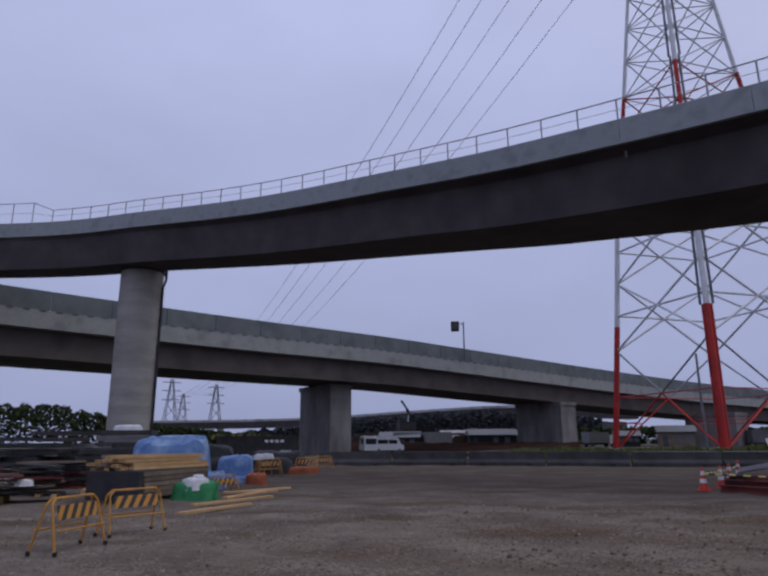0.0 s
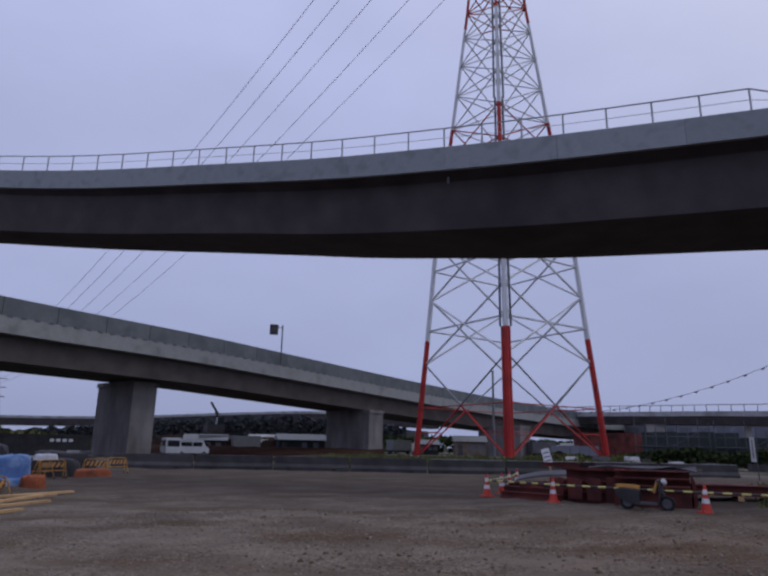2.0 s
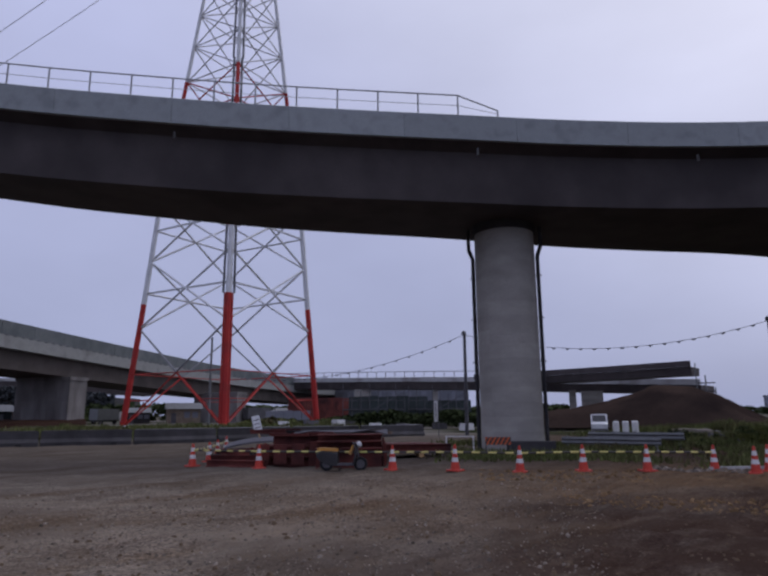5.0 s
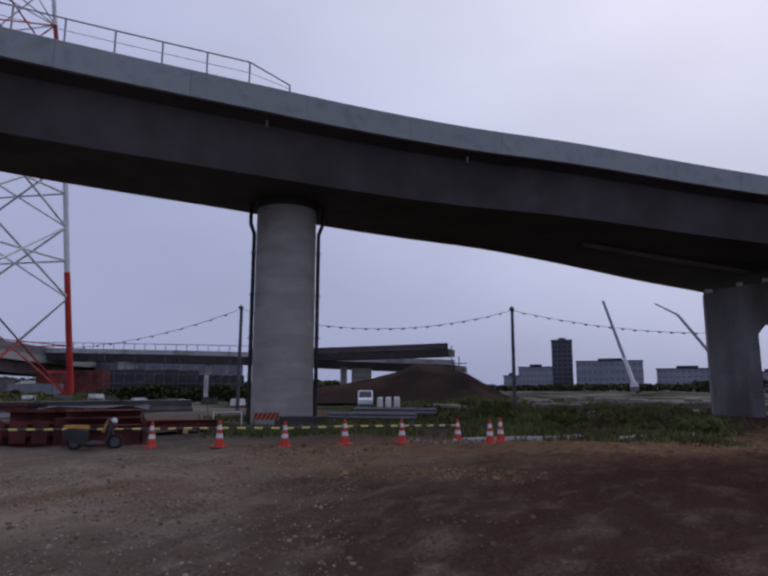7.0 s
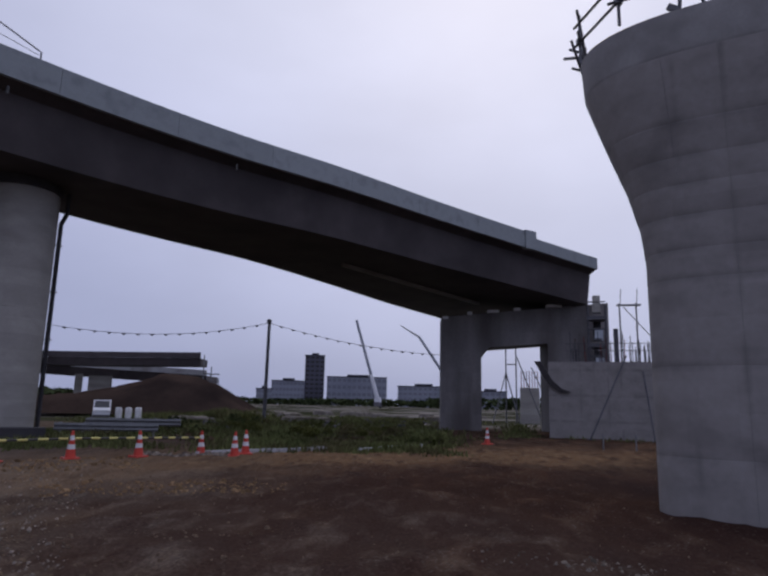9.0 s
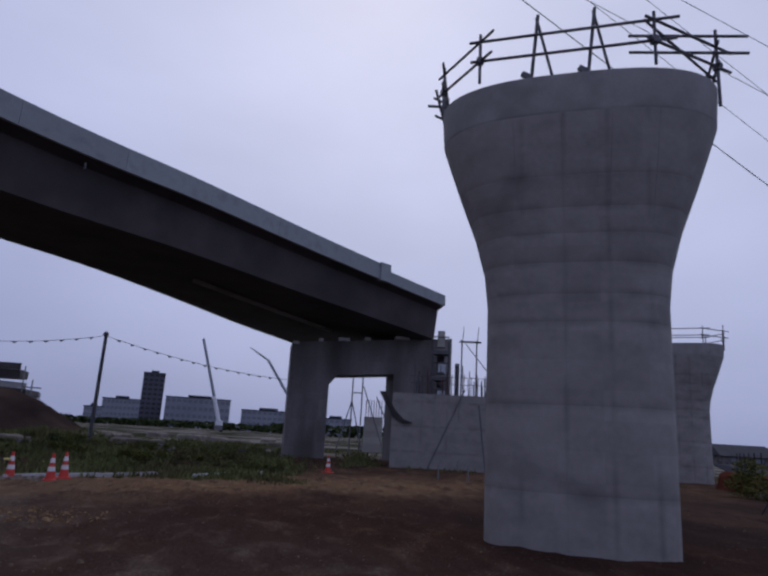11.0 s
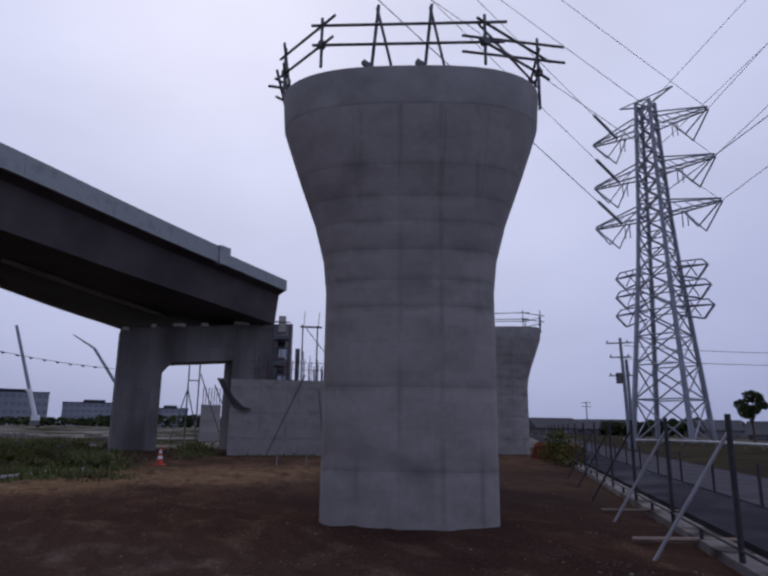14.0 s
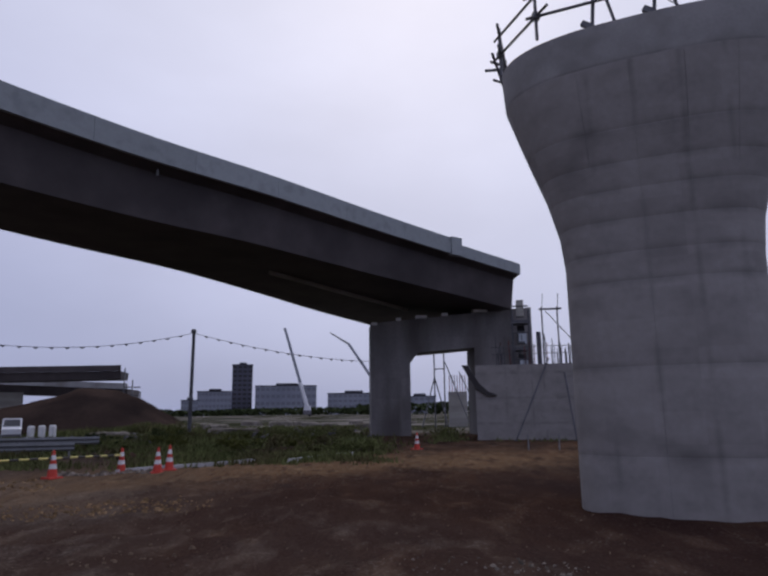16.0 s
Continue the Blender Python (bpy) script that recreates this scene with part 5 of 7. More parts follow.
# pale kerb pieces along the grass edge
for i, (a, d, l, t) in enumerate(((70.5, 20.6, 1.9, -37), (73.5, 20.9, 1.2, -40), (77, 21.5, 2.3, -36), (84.0, 23.0, 2.6, -28), (87.0, 24.6, 1.4, -25))):
    x, y = polar(a, d)
    solid("kerb_stone", Shape().box((l, 0.16, 0.14), None, 0.95), M_KERB, "pale concrete kerb stone lying along the grass edge", "kerb", pose(x, y, ground_z(x, y) + 0.03, 0, 0, t), "kerb stones")

# ---- poles with pennant ropes ----
def wood_pole(x, y, h, r, label):
    ob = thing("timber_pole", label, "pole", pose(x, y, ground_z(x, y) - 0.1))
    part("shaft", Shape().tube((0, 0, 0), (0.05, 0, h), r, 8, r * 0.8), M_PIPE, ob)
    part("cap", Shape().lathe([(r * 1.3, h), (r * 1.3, h + 0.18), (r * 0.6, h + 0.28)], 8), M_PIPE, ob)
    return Vector((x, y, ground_z(x, y) - 0.1 + h))


pa = wood_pole(*polar(73.6, 46), 7.2, 0.14, "dark upright pole carrying a pennant rope in the grass")
pb = wood_pole(*polar(49.2, 45), 7.1, 0.13, "dark upright pole behind the round column")
pc = Vector((*polar(91, 52), 5.6))
pd = Vector((*polar(29, 60), 5.0))


def pennant_rope(p, q, sag, n):
    ob = thing("pennant_rope", "sagging rope hung with small dark pennants", "rope", group="pennant ropes")
    pts = [p.lerp(q, k / n) - Vector((0, 0, 4 * sag * (k / n) * (1 - k / n))) for k in range(n + 1)]
    side = (q - p).cross(Vector((0, 0, 1))).normalized() * 0.018
    part("rope", Shape().rings([[v + side, v + Vector((0, 0, 0.018)), v - side, v - Vector((0, 0, 0.018))] for v in pts]), M_WIRE, ob)
    for k in range(1, n):
        u = (pts[k + 1] - pts[k - 1]).normalized() * 0.19
        v = pts[k]
        o = side * 0.5
        part("pennant", Shape().add([v - u - o, v + u - o, v + Vector((0, 0, -0.13)) - o, v - u + o, v + u + o, v + Vector((0, 0, -0.13)) + o], [(0, 1, 2), (5, 4, 3), (0, 3, 4, 1), (1, 4, 5, 2), (2, 5, 3, 0)]), M_WIRE, ob)


pennant_rope(pb, pa, 1.35, 22)
pennant_rope(pa, pc, 0.5, 18)
pennant_rope(pd, pb, 1.3, 20)


# ---- vehicles ----
def van(m, label, length=3.4, width=1.48, height=1.9, group=""):
    ob = thing("white_van", label, "van", m, group)
    l, w = length / 2, width / 2
    prof = [(-l, 0.35), (-l, 1.0), (-l + 0.08, height - 0.1), (-l + 0.3, height), (l - 0.75, height), (l - 0.35, 1.15), (l, 0.95), (l, 0.35)]
    part("body", Shape().rings([[(x, y, 0.35 + (z - 0.35) * (1 if abs(y) < w * 0.95 else 0.97)) for x, z in prof] for y in (-w, -w * 0.9, w * 0.9, w)]), M_CARW, ob, smooth=False)
    part("windscreen", Shape().add([(l - 0.33, -w * 0.85, 1.2), (l - 0.33, w * 0.85, 1.2), (l - 0.70, w * 0.8, height - 0.08), (l - 0.70, -w * 0.8, height - 0.08), (l - 0.36, -w * 0.85, 1.17), (l - 0.36, w * 0.85, 1.17), (l - 0.74, w * 0.8, height - 0.1), (l - 0.74, -w * 0.8, height - 0.1)], [(0, 1, 2, 3), (7, 6, 5, 4), (0, 4, 5, 1), (1, 5, 6, 2), (2, 6, 7, 3), (3, 7, 4, 0)]), M_GLASS, ob)
    for sy in (-1, 1):
        for x0, x1 in ((-l + 0.25, -0.1), (0.0, l - 0.85)):
            part("side_window", Shape().slab(x0, sy * w - 0.012, 1.15, x1, sy * w + 0.012, height - 0.25), M_GLASS, ob)
        part("headlight", Shape().box((0.05, 0.25, 0.16), pose(l, sy * w * 0.7, 0.8)), M_CONEW, ob)
        for x in (-l + 0.6, l - 0.55):
            wheel(ob, pose(x, sy * (w - 0.06), 0.28), 0.28, 0.16)
    part("rear_window", Shape().slab(-l - 0.01, -w * 0.8, 1.1, -l + 0.03, w * 0.8, height - 0.3), M_GLASS, ob)
    part("bumper", Shape().box((0.12, width * 0.96, 0.2), pose(l, 0, 0.45)), M_GREYSHEET, ob)
    return ob


van(pose(*polar(60.4, 62), ground_z(*polar(60.4, 62)), 0, 0, -151), "small white van parked on the far side of the grass", 3.3, 1.4, 1.8)
van(pose(*polar(-1.3, 82), 0, 0, 0, 100), "white van parked beside the viaduct pier", 4.2, 1.7, 2.1)
van(pose(*polar(0.4, 83), 0, 0, 0, 10), "white minibus parked beside the viaduct", 3.9, 1.7, 1.9)
for k in range(3):
    x, y = polar(61.7 + 0.75 * k, 61)
    solid("white_marker_post", Shape().lathe([(0.28, 0), (0.28, 1.1), (0.2, 1.2)], 10), M_WHITEP, "white round marker post on the grass edge", "post", pose(x, y, ground_z(x, y)), "marker posts")

# ---- soil heap and unfinished viaduct decks ----
heap = Shape()
hr = []
for j in range(15):
    row = []
    for i in range(31):
        u, v = -1 + i / 15, -1 + j / 7
        az = 64.0 + 9.5 * u
        d = 84 + 11 * v
        top = float(np.interp(az, [54.5, 55.5, 58.9, 61.0, 63.6, 65.1, 67.8, 69.4, 71.3, 73.5], [1.5, 1.7, 2.3, 2.8, 4.0, 4.8, 4.5, 3.6, 1.9, 0.3])) * (1 - v * v) ** 0.7
        x, y = polar(az, d)
        row.append((x, y, top + 0.35 * noise.noise(Vector((x * 0.35, y * 0.35, 2))) * min(1, top) + (0.25 * noise.noise(Vector((x * 1.3, y * 1.3, 5))) * min(1, top)) - 0.05))
    hr.append(row)
heap.rings(hr, False, False)
solid("soil_mound", heap, M_SOIL, "large heap of dark brown soil with weeds at its foot", "soil heap", smooth=True)


def far_deck(pts, t, w, label, rail_to=None, face=M_KERB):
    ln = resample(spline([(*polar(a, d), z) for a, d, z in pts], 5), 6.0)
    nn = normals(ln)
    ob = thing("far_viaduct", label, "bridge")
    part("parapet", Shape().rings(along(ln, nn, lambda p: [(0, p[2] - 0.9), (0, p[2]), (0.25, p[2]), (0.25, p[2] - 0.9)])), face, ob, "parapet")
    part("girder", Shape().rings(along(ln, nn, lambda p: [(0.2, p[2] - 0.91), (0.5, p[2] - 0.9 - t), (w, p[2] - 0.9 - t), (w + 0.4, p[2] - 0.91)])), M_STEEL, ob, "dark steel girder")
    if rail_to:
        for p, n in zip(resample([tuple(q) for q in ln], 2.2), normals(resample([tuple(q) for q in ln], 2.2))):
            if rail_to[0] < math.degrees(math.atan2(p[0] - 0.2, p[1] + 0.35)) < rail_to[1]:
                part("rail_post", Shape().tube((p[0] + n[0] * 0.1, p[1] + n[1] * 0.1, p[2]), (p[0] + n[0] * 0.1, p[1] + n[1] * 0.1, p[2] + 1.1), 0.09, 4), M_RAIL, ob)
        rl = [p for p in ln if rail_to[0] - 2 < math.degrees(math.atan2(p[0] - 0.2, p[1] + 0.35)) < rail_to[1]]
        part("top_rail", Shape().rings(along(rl, normals(rl), lambda p: [(0.05, p[2] + 1.1), (0.05, p[2] + 1.22), (0.15, p[2] + 1.22), (0.15, p[2] + 1.1)])), M_RAIL, ob)
    return ob


far_deck([(24, 170, 10.4), (36, 142, 9.5), (49, 126, 8.6), (58, 119, 7.6), (68.4, 112, 6.6)], 1.5, 8, "far unfinished viaduct deck with a railing", (26, 52))
far_deck([(50, 118, 8.6), (58, 110, 8.7), (67.8, 104, 9.0)], 1.2, 5, "dark upper far viaduct deck ending in mid air", None, M_STEEL)
for a, d, h in ((60.0, 116, 5.2), (58.4, 117, 5.4), (40, 138, 6.8), (46.5, 131, 6.3)):
    solid("far_pier", Shape().box((3.6 if a in (60.0, 40) else 1.2, 2.2, h), pose(0, 0, h / 2)), M_CONC, "grey pier of the far viaduct", "bridge pier", pose(*polar(a, d), 0, 0, 0, -a), "far piers")
sc2 = thing("scaffold_stair", "grey scaffold at the far deck's open end", "scaffolding", pose(*polar(68.8, 105), 0, 0, 0, -68))
for x in (-1.2, 0, 1.2):
    for y in (-0.6, 0.6):
        part("upright", Shape().tube((x, y, 0), (x, y, 8.6 - 1.5 * (x + 1.2)), 0.09, 5), M_RAIL, sc2)
for k in range(5):
    part("deck", Shape().box((2.5, 1.3, 0.12), pose(0, 0, 0.9 + 1.2 * k)), M_GREYSHEET, sc2)


# ---- far buildings, cranes ----
def far_building(az0, az1, d, z, floors, bays, mat, label):
    w = d * radians(az1 - az0)
    ob = thing("far_building", label, "building", pose(*polar((az0 + az1) / 2, d), 0, 0, 0, -(az0 + az1) / 2))
    part("wall", Shape().slab(-w / 2, 0, 0, w / 2, 14, z), mat, ob)
    part("roof", Shape().slab(-w / 2 - 0.3, -0.3, z + 0.004, w / 2 + 0.3, 14.3, z + 0.6), M_FARROOF, ob)
    part("roof_plant", Shape().slab(-w / 6, 4, z + 0.6, w / 5, 9, z + 2.2), M_FARROOF, ob)
    me = Shape().slab(-0.5 * w / bays * 0.7, -0.12, 0, 0.5 * w / bays * 0.7, 0.06, z / floors * 0.45).mesh("window", M_DARKBLOCK if mat is M_BLDGD else M_WIN)
    for f in range(floors):
        for b in range(bays):
            part("window", me, None, ob, m=pose(-w / 2 + w * (b + 0.5) / bays, 0, z * (f + 0.35) / floors))


far_building(76.9, 78.65, 480, 36.5, 11, 4, M_BLDGD, "dark tower block far across the fields")
far_building(72.7, 74.1, 420, 9.5, 3, 6, M_BLDG, "low grey factory building far away")
far_building(74.0, 76.9, 450, 16, 4, 9, M_BLDG, "grey factory building with window bands far away")
far_building(78.9, 84.3, 470, 20.5, 4, 12, M_BLDG, "long grey factory building far away")
far_building(85.3, 89.8, 430, 13.5, 4, 10, M_BLDG, "grey building with roof plant far away")
far_building(92.0, 95.0, 430, 11, 3, 6, M_BLDG, "low grey building far away")


def mobile_crane(base, knee, tip, label):
    ob = thing("mobile_crane", label, "crane", pose(*base, 0))
    b = Vector((*base, 0))
    k, t = Vector(knee) - b, Vector(tip) - b
    part("carrier", Shape().box((9, 2.8, 1.6), pose(0, 0, 1.5, 0, 0, 8)), M_GREYSHEET, ob)
    part("cab", Shape().box((3, 2.6, 1.8), pose(1.0, 0, 3.2), 0.85), M_BAG, ob)
    for x in (-3, 0, 3):
        wheel(ob, pose(x, -1.2, 0.7), 0.7, 0.5)
    foot = Vector((0, 0, 3.4))
    part("boom", Shape().tube(foot, foot.lerp(k, 0.3), 0.8, 6, 0.7), M_BAG, ob, "pale lower boom")
    part("boom", Shape().tube(foot.lerp(k, 0.3), k, 0.6, 6, 0.5), M_PYLON, ob, "dark telescopic boom")
    if (t - k).length > 1:
        part("jib", Shape().tube(k, t, 0.4, 5, 0.2), M_RAIL, ob, "thin pale jib")


c1, c1t = polar(83.5, 250), polar(81.4, 255)
mobile_crane(c1, (*c1t, 35), (*c1t, 35.2), "mobile crane with a raised telescopic boom")
c2, c2k, c2t = polar(91.0, 240), polar(87.2, 245), polar(85.5, 248)
mobile_crane(c2, (*c2k, 27.5), (*c2t, 32.3), "mobile crane with a bent pale jib")

# ---- left side of the yard: stored materials ----
def barricade(x, y, turn, label="yellow pipe barricade with a black striped board on the dirt", wid=0.95, h=0.74):
    ob = thing("barricade", label, "barricade", pose(x, y, ground_z(x, y), 0, 0, turn), "yellow barricades")
    w, sp = wid / 2, 0.22
    for sy in (-1, 1):
        fr = Shape()
        top = Vector((0, sy * 0.03, h))
        for sx in (-1, 1):
            fr.tube((sx * (w + 0.05), sy * sp, 0.0), (sx * w, sy * 0.05, h - 0.08), 0.018, 7)
            fr.tube((sx * w, sy * 0.05, h - 0.08), (sx * (w - 0.08), sy * 0.03, h), 0.018, 7)
        fr.tube((-(w - 0.08), sy * 0.03, h), (w - 0.08, sy * 0.03, h), 0.018, 7)
        fr.tube((-w - 0.02, sy * 0.2, 0.32), (w + 0.02, sy * 0.2, 0.32), 0.016, 6)
        part("frame_side", fr, M_YELLOW, ob, "bent yellow pipe frame")
        for sx in (-1, 1):
            part("rubber_foot", Shape().lathe([(0.03, 0), (0.03, 0.06)], 8), M_RUBBER, ob, m=pose(sx * (w + 0.05), sy * sp, 0))
    part("board", Shape().box((wid - 0.14, 0.015, 0.2), pose(0, -0.1, h - 0.19, -14, 0, 0)), M_STRIPE, ob, "yellow and black striped board")
    return ob


barricade(-4.70, 9.40, 76)
barricade(-4.50, 11.25, 52)
barricade(*polar(-14.4, 21.4), 50, "yellow barricade half sunk among loose planks", 0.85, 0.5)
barricade(*polar(-10.3, 30.2), 25)
barricade(*polar(-7.2, 32.8), 20)
barricade(*polar(-10.9, 29.3), 75)
barricade(*polar(-5.6, 35.2), 30)

crate = thing("material_crate", "long dark covered material crate with timber stacked on it", "crate", pose(-6.68, 18.35, 0, 0, 0, 76))
part("body", Shape().slab(-1.75, -0.78, 0.08, 1.75, 0.78, 0.8), M_BLACK, crate)
for x in (-1.5, 0.0, 1.5):
    part("skid", Shape().box((0.14, 1.6, 0.1), pose(x, 0, 0.04)), M_WOOD, crate)
for k in range(5):
    part("side_board", Shape().box((3.3 - 0.15 * (k % 2), 0.03, 0.11), pose(0.05 * (k % 3), -0.797, 0.18 + 0.135 * k)), M_OLDWOOD, crate, "weathered grey-brown side board")
random.seed(21)
tim = thing("timber_stack", "yellowish sawn timber boards stacked on the crate", "timber", pose(-6.85, 18.6, 0.805, 0, 0, 66))
for lay in range(4):
    for k in range(6 - lay):
        L_ = random.uniform(2.9, 3.7)
        part("plank", Shape().box((L_, 0.19, 0.085), pose(random.uniform(-0.2, 0.2), -0.72 + 0.25 * k + 0.12 * lay, 0.045 + 0.098 * lay, 0, random.uniform(-0.7, 0.7), random.uniform(-3.5, 3.5))), M_WOOD if random.random() < 0.75 else M_OLDWOOD, tim)


def draped(w, d, h, seed, square=0.45):
    """A sheet that hangs over a heap: uneven top, folds down the sides, with thickness at the ground."""
    rows = []
    n = 44
    for z, k in ((0.0, 1.06), (0.12, 1.03), (0.35, 1.0), (0.6, 0.985), (0.82, 0.96), (0.94, 0.9), (1.0, 0.72), (1.02, 0.4), (1.03, 0.08)):
        ring = []
        for i in range(n):
            t = 2 * math.pi * i / n
            c, s = math.cos(t), math.sin(t)
            x, y = math.copysign(abs(c) ** square, c), math.copysign(abs(s) ** square, s)
            fold = 1 + 0.045 * math.sin(9 * t + seed) * (1 - z) + 0.03 * math.sin(17 * t + 2 * seed) * (1 - z * 0.6)
            wob = 0.16 * noise.noise(Vector((c * 2 + seed, s * 2, z * 2))) + 0.11 * noise.noise(Vector((x * 3 * k, y * 3 * k, seed)))
            ring.append((x * w / 2 * k * fold, y * d / 2 * k * fold, max(0.0, z * h * (1 + wob))))
        rows.append(ring)
    return Shape().rings(rows)


tarp = thing("tarpaulin_heap", "material heap covered with a bright blue tarpaulin", "tarpaulin", pose(*polar(-18.6, 24.2), 0, 0, 0, 16))
part("sheet", draped(2.6, 2.0, 1.55, 1.3, 0.55), M_TARP, tarp, smooth=True)
part("top_fold", draped(1.7, 1.0, 0.22, 4.0, 0.9), M_TARP, tarp, "pale crumpled top of the tarpaulin", True, pose(0.3, 0.1, 1.53))
part("loose_flap", draped(0.9, 0.7, 0.5, 7.7), M_TARP, tarp, smooth=True, m=pose(1.4, -1.0, 0))
t2 = thing("tarpaulin_heap", "small heap under a pale blue tarpaulin", "tarpaulin", pose(*polar(-13.3, 26.2), 0, 0, 0, 10))
part("sheet", draped(1.35, 1.1, 0.95, 2.2), M_TARP, t2, smooth=True)
part("skirt", draped(1.0, 0.6, 0.25, 3.4), M_TARP, t2, smooth=True, m=pose(0.1, -0.7, 0))
net = thing("green_net_bag", "green mesh bag with a white sack lying on it", "bag", pose(*polar(-16.75, 18.75), 0, 0, 0, 15))
part("net", draped(1.2, 0.85, 0.46, 5.1, 0.95), M_GREEN, net, smooth=True)
part("sack", draped(0.72, 0.55, 0.3, 9.3, 1.0), M_BAG, net, "white plastic sack", True, pose(-0.02, -0.14, 0.27))
part("sack_neck", draped(0.3, 0.26, 0.16, 3.1, 1.0), M_BAG, net, "tied neck of the sack", True, pose(0.05, -0.1, 0.5))
part("strap", Shape().tube((0.5, -0.3, 0.05), (0.6, -0.1, 0.5), 0.03, 6), M_GREEN, net)
for i, (a, d, l, t) in enumerate(((-15.2, 15.9, 2.4, 62), (-13.6, 17.6, 2.8, 58), (-12.6, 19.3, 2.2, 72), (-11.5, 21.0, 2.6, 50), (-12.2, 20.2, 1.6, 20))):
    x, y = polar(a, d)
    solid("plank", Shape().box((l, 0.16, 0.06)), M_WOOD, "weathered timber plank lying on the dirt", "plank", pose(x, y, ground_z(x, y) + 0.045, 0, 0, t), "loose planks")

orange_net = material("orange_plastic_net", (0.22, 0.055, 0.022), (0.38, 0.11, 0.04), 0.7, 3, 20, 0.3, stain=(0.13, 0.05, 0.025), stain_scale=2)
for a, d, w, h in ((-7.3, 31.9, 1.6, 0.32), (-11.6, 24.4, 0.7, 0.4)):
    solid("orange_netting", draped(w, 0.9, h, a, 0.95), orange_net, "crumpled orange plastic netting and barricade parts", "netting", pose(*polar(a, d), 0, 0, 0, 35), "netting heaps", smooth=True)
# stacked grey formwork and sheets along the yard's edge
random.seed(33)
k = 0
for az in np.arange(-41, -17.5, 2.9):
    for dd in (19.6, 22.5, 27.0, 31.5):
        az_, d = az + random.uniform(-0.6, 0.6), dd + random.uniform(-0.9, 0.9)
        if az_ > (-28.5 if d < 21 else -25.5) and d < 24:
            continue
        if az_ > -20.5 and d < 29.5:
            continue
        x, y = polar(az_, d)
        ob = thing("formwork_stack", "stack of dusty grey formwork panels and pipes", "formwork", pose(x, y, ground_z(x, y), 0, 0, 20 + random.uniform(-15, 15)), "formwork stacks")
        n = random.choice((5, 6, 7, 8))
        for j in range(n + 3 if d < 24 else 0):
            part("panel", Shape().box((random.uniform(0.7, 2.0), random.uniform(0.15, 0.7), 0.05), pose(random.uniform(-0.4, 0.4), random.uniform(-0.4, 0.4), 0.22 + j * 0.075, 0, random.uniform(-3, 3), random.uniform(-35, 35))), random.choice((M_DARKBLOCK, M_BLACK, M_BLACK, M_RUST, M_OLDWOOD)), ob)
        for j in range(n if d >= 24 else 0):
            part("panel", Shape().box((random.uniform(1.6, 2.4), random.uniform(1.0, 1.5), 0.15), pose(random.uniform(-0.2, 0.2), random.uniform(-0.15, 0.15), 0.26 + j * 0.235, 0, 0, random.uniform(-5, 5))), random.choice((M_GREYSHEET, M_DARKBLOCK, M_BLACK, M_BLACK)), ob)
        for sx in (-0.6, 0.6):
            part("bearer", Shape().box((0.12, 1.2, 0.18), pose(sx, 0, 0.09)), M_WOOD, ob)
        k += 1
sx, sy = polar(-22.0, 30.2)
ob = thing("formwork_stack", "tall stack of dusty grey formwork panels under a sack", "formwork", pose(sx, sy, ground_z(sx, sy), 0, 0, 12), "formwork stacks")
for j in range(8):
    part("panel", Shape().box((2.2, 1.7, 0.2), pose(0.03 * (j % 3), 0.02 * (j % 2), 0.27 + j * 0.235, 0, 0, 2 - j % 4)), (M_GREYSHEET, M_BARRIER)[j % 2], ob)
for x in (-0.6, 0.6):
    part("bearer", Shape().box((0.12, 1.2, 0.18), pose(x, 0, 0.09)), M_WOOD, ob)
for a, d, w, h, m, lab in ((-12.3, 33, 4.6, 0.75, M_BLACK, "black sheeted material pile at the yard's edge"), (-9.5, 37, 3.0, 0.95, M_BLACK, "dark sheeted pile with timber ends"), (-16.0, 34, 3.2, 1.3, M_BLACK, "dark sheeted material pile")):
    ob = thing("sheeted_pile", lab, "material pile", pose(*polar(a, d), 0, 0, 0, 10))
    part("sheet", draped(w, 1.8, h, a), m, ob, smooth=True)
    part("weight", Shape().box((0.6, 0.3, 0.14), pose(0.4, -0.3, h + 0.03)), M_KERB, ob)
box_ = thing("steel_container", "long black flat-topped steel container beyond the yard", "container", pose(*polar(-11.1, 55), 0, 0, 0, 11))
part("body", Shape().slab(-3.3, -1.1, 0.12, 3.3, 1.1, 1.86), M_BLACK, box_)
part("top_rim", Shape().slab(-3.36, -1.16, 1.864, 3.36, 1.16, 1.97), M_DARKBLOCK, box_)
for k in range(9):
    part("rib", Shape().box((0.1, 0.08, 1.6), pose(-3.1 + 0.775 * k, -1.13, 1.0)), M_DARKBLOCK, box_)
for k in range(4):
    part("marking_bar", Shape().box((0.28, 0.02, 0.2), pose(0.7 + 0.42 * k, -1.19, 1.55)), M_BAG, box_, "pale worn marking")
for x in (-2.6, 2.6):
    part("foot", Shape().box((0.4, 2.0, 0.16), pose(x, 0, 0.05)), M_DARKBLOCK, box_)
for a, d, r in ((-29.6, 19.5, 0.22), (-31.2, 20.3, 0.3), (-10.8, 31.5, 0.35), (-22.0, 30.2, 0.45)):
    solid("white_sack", draped(2.6 * r, 1.8 * r, 0.7 * r, d, 0.95), M_BAG, "white sack lying on stacked material", "sack", pose(*polar(a, d), 1.93 if d == 30.2 else (0.45 if d < 21 else 0.7), 0, 0, 12), "white sacks", smooth=True)

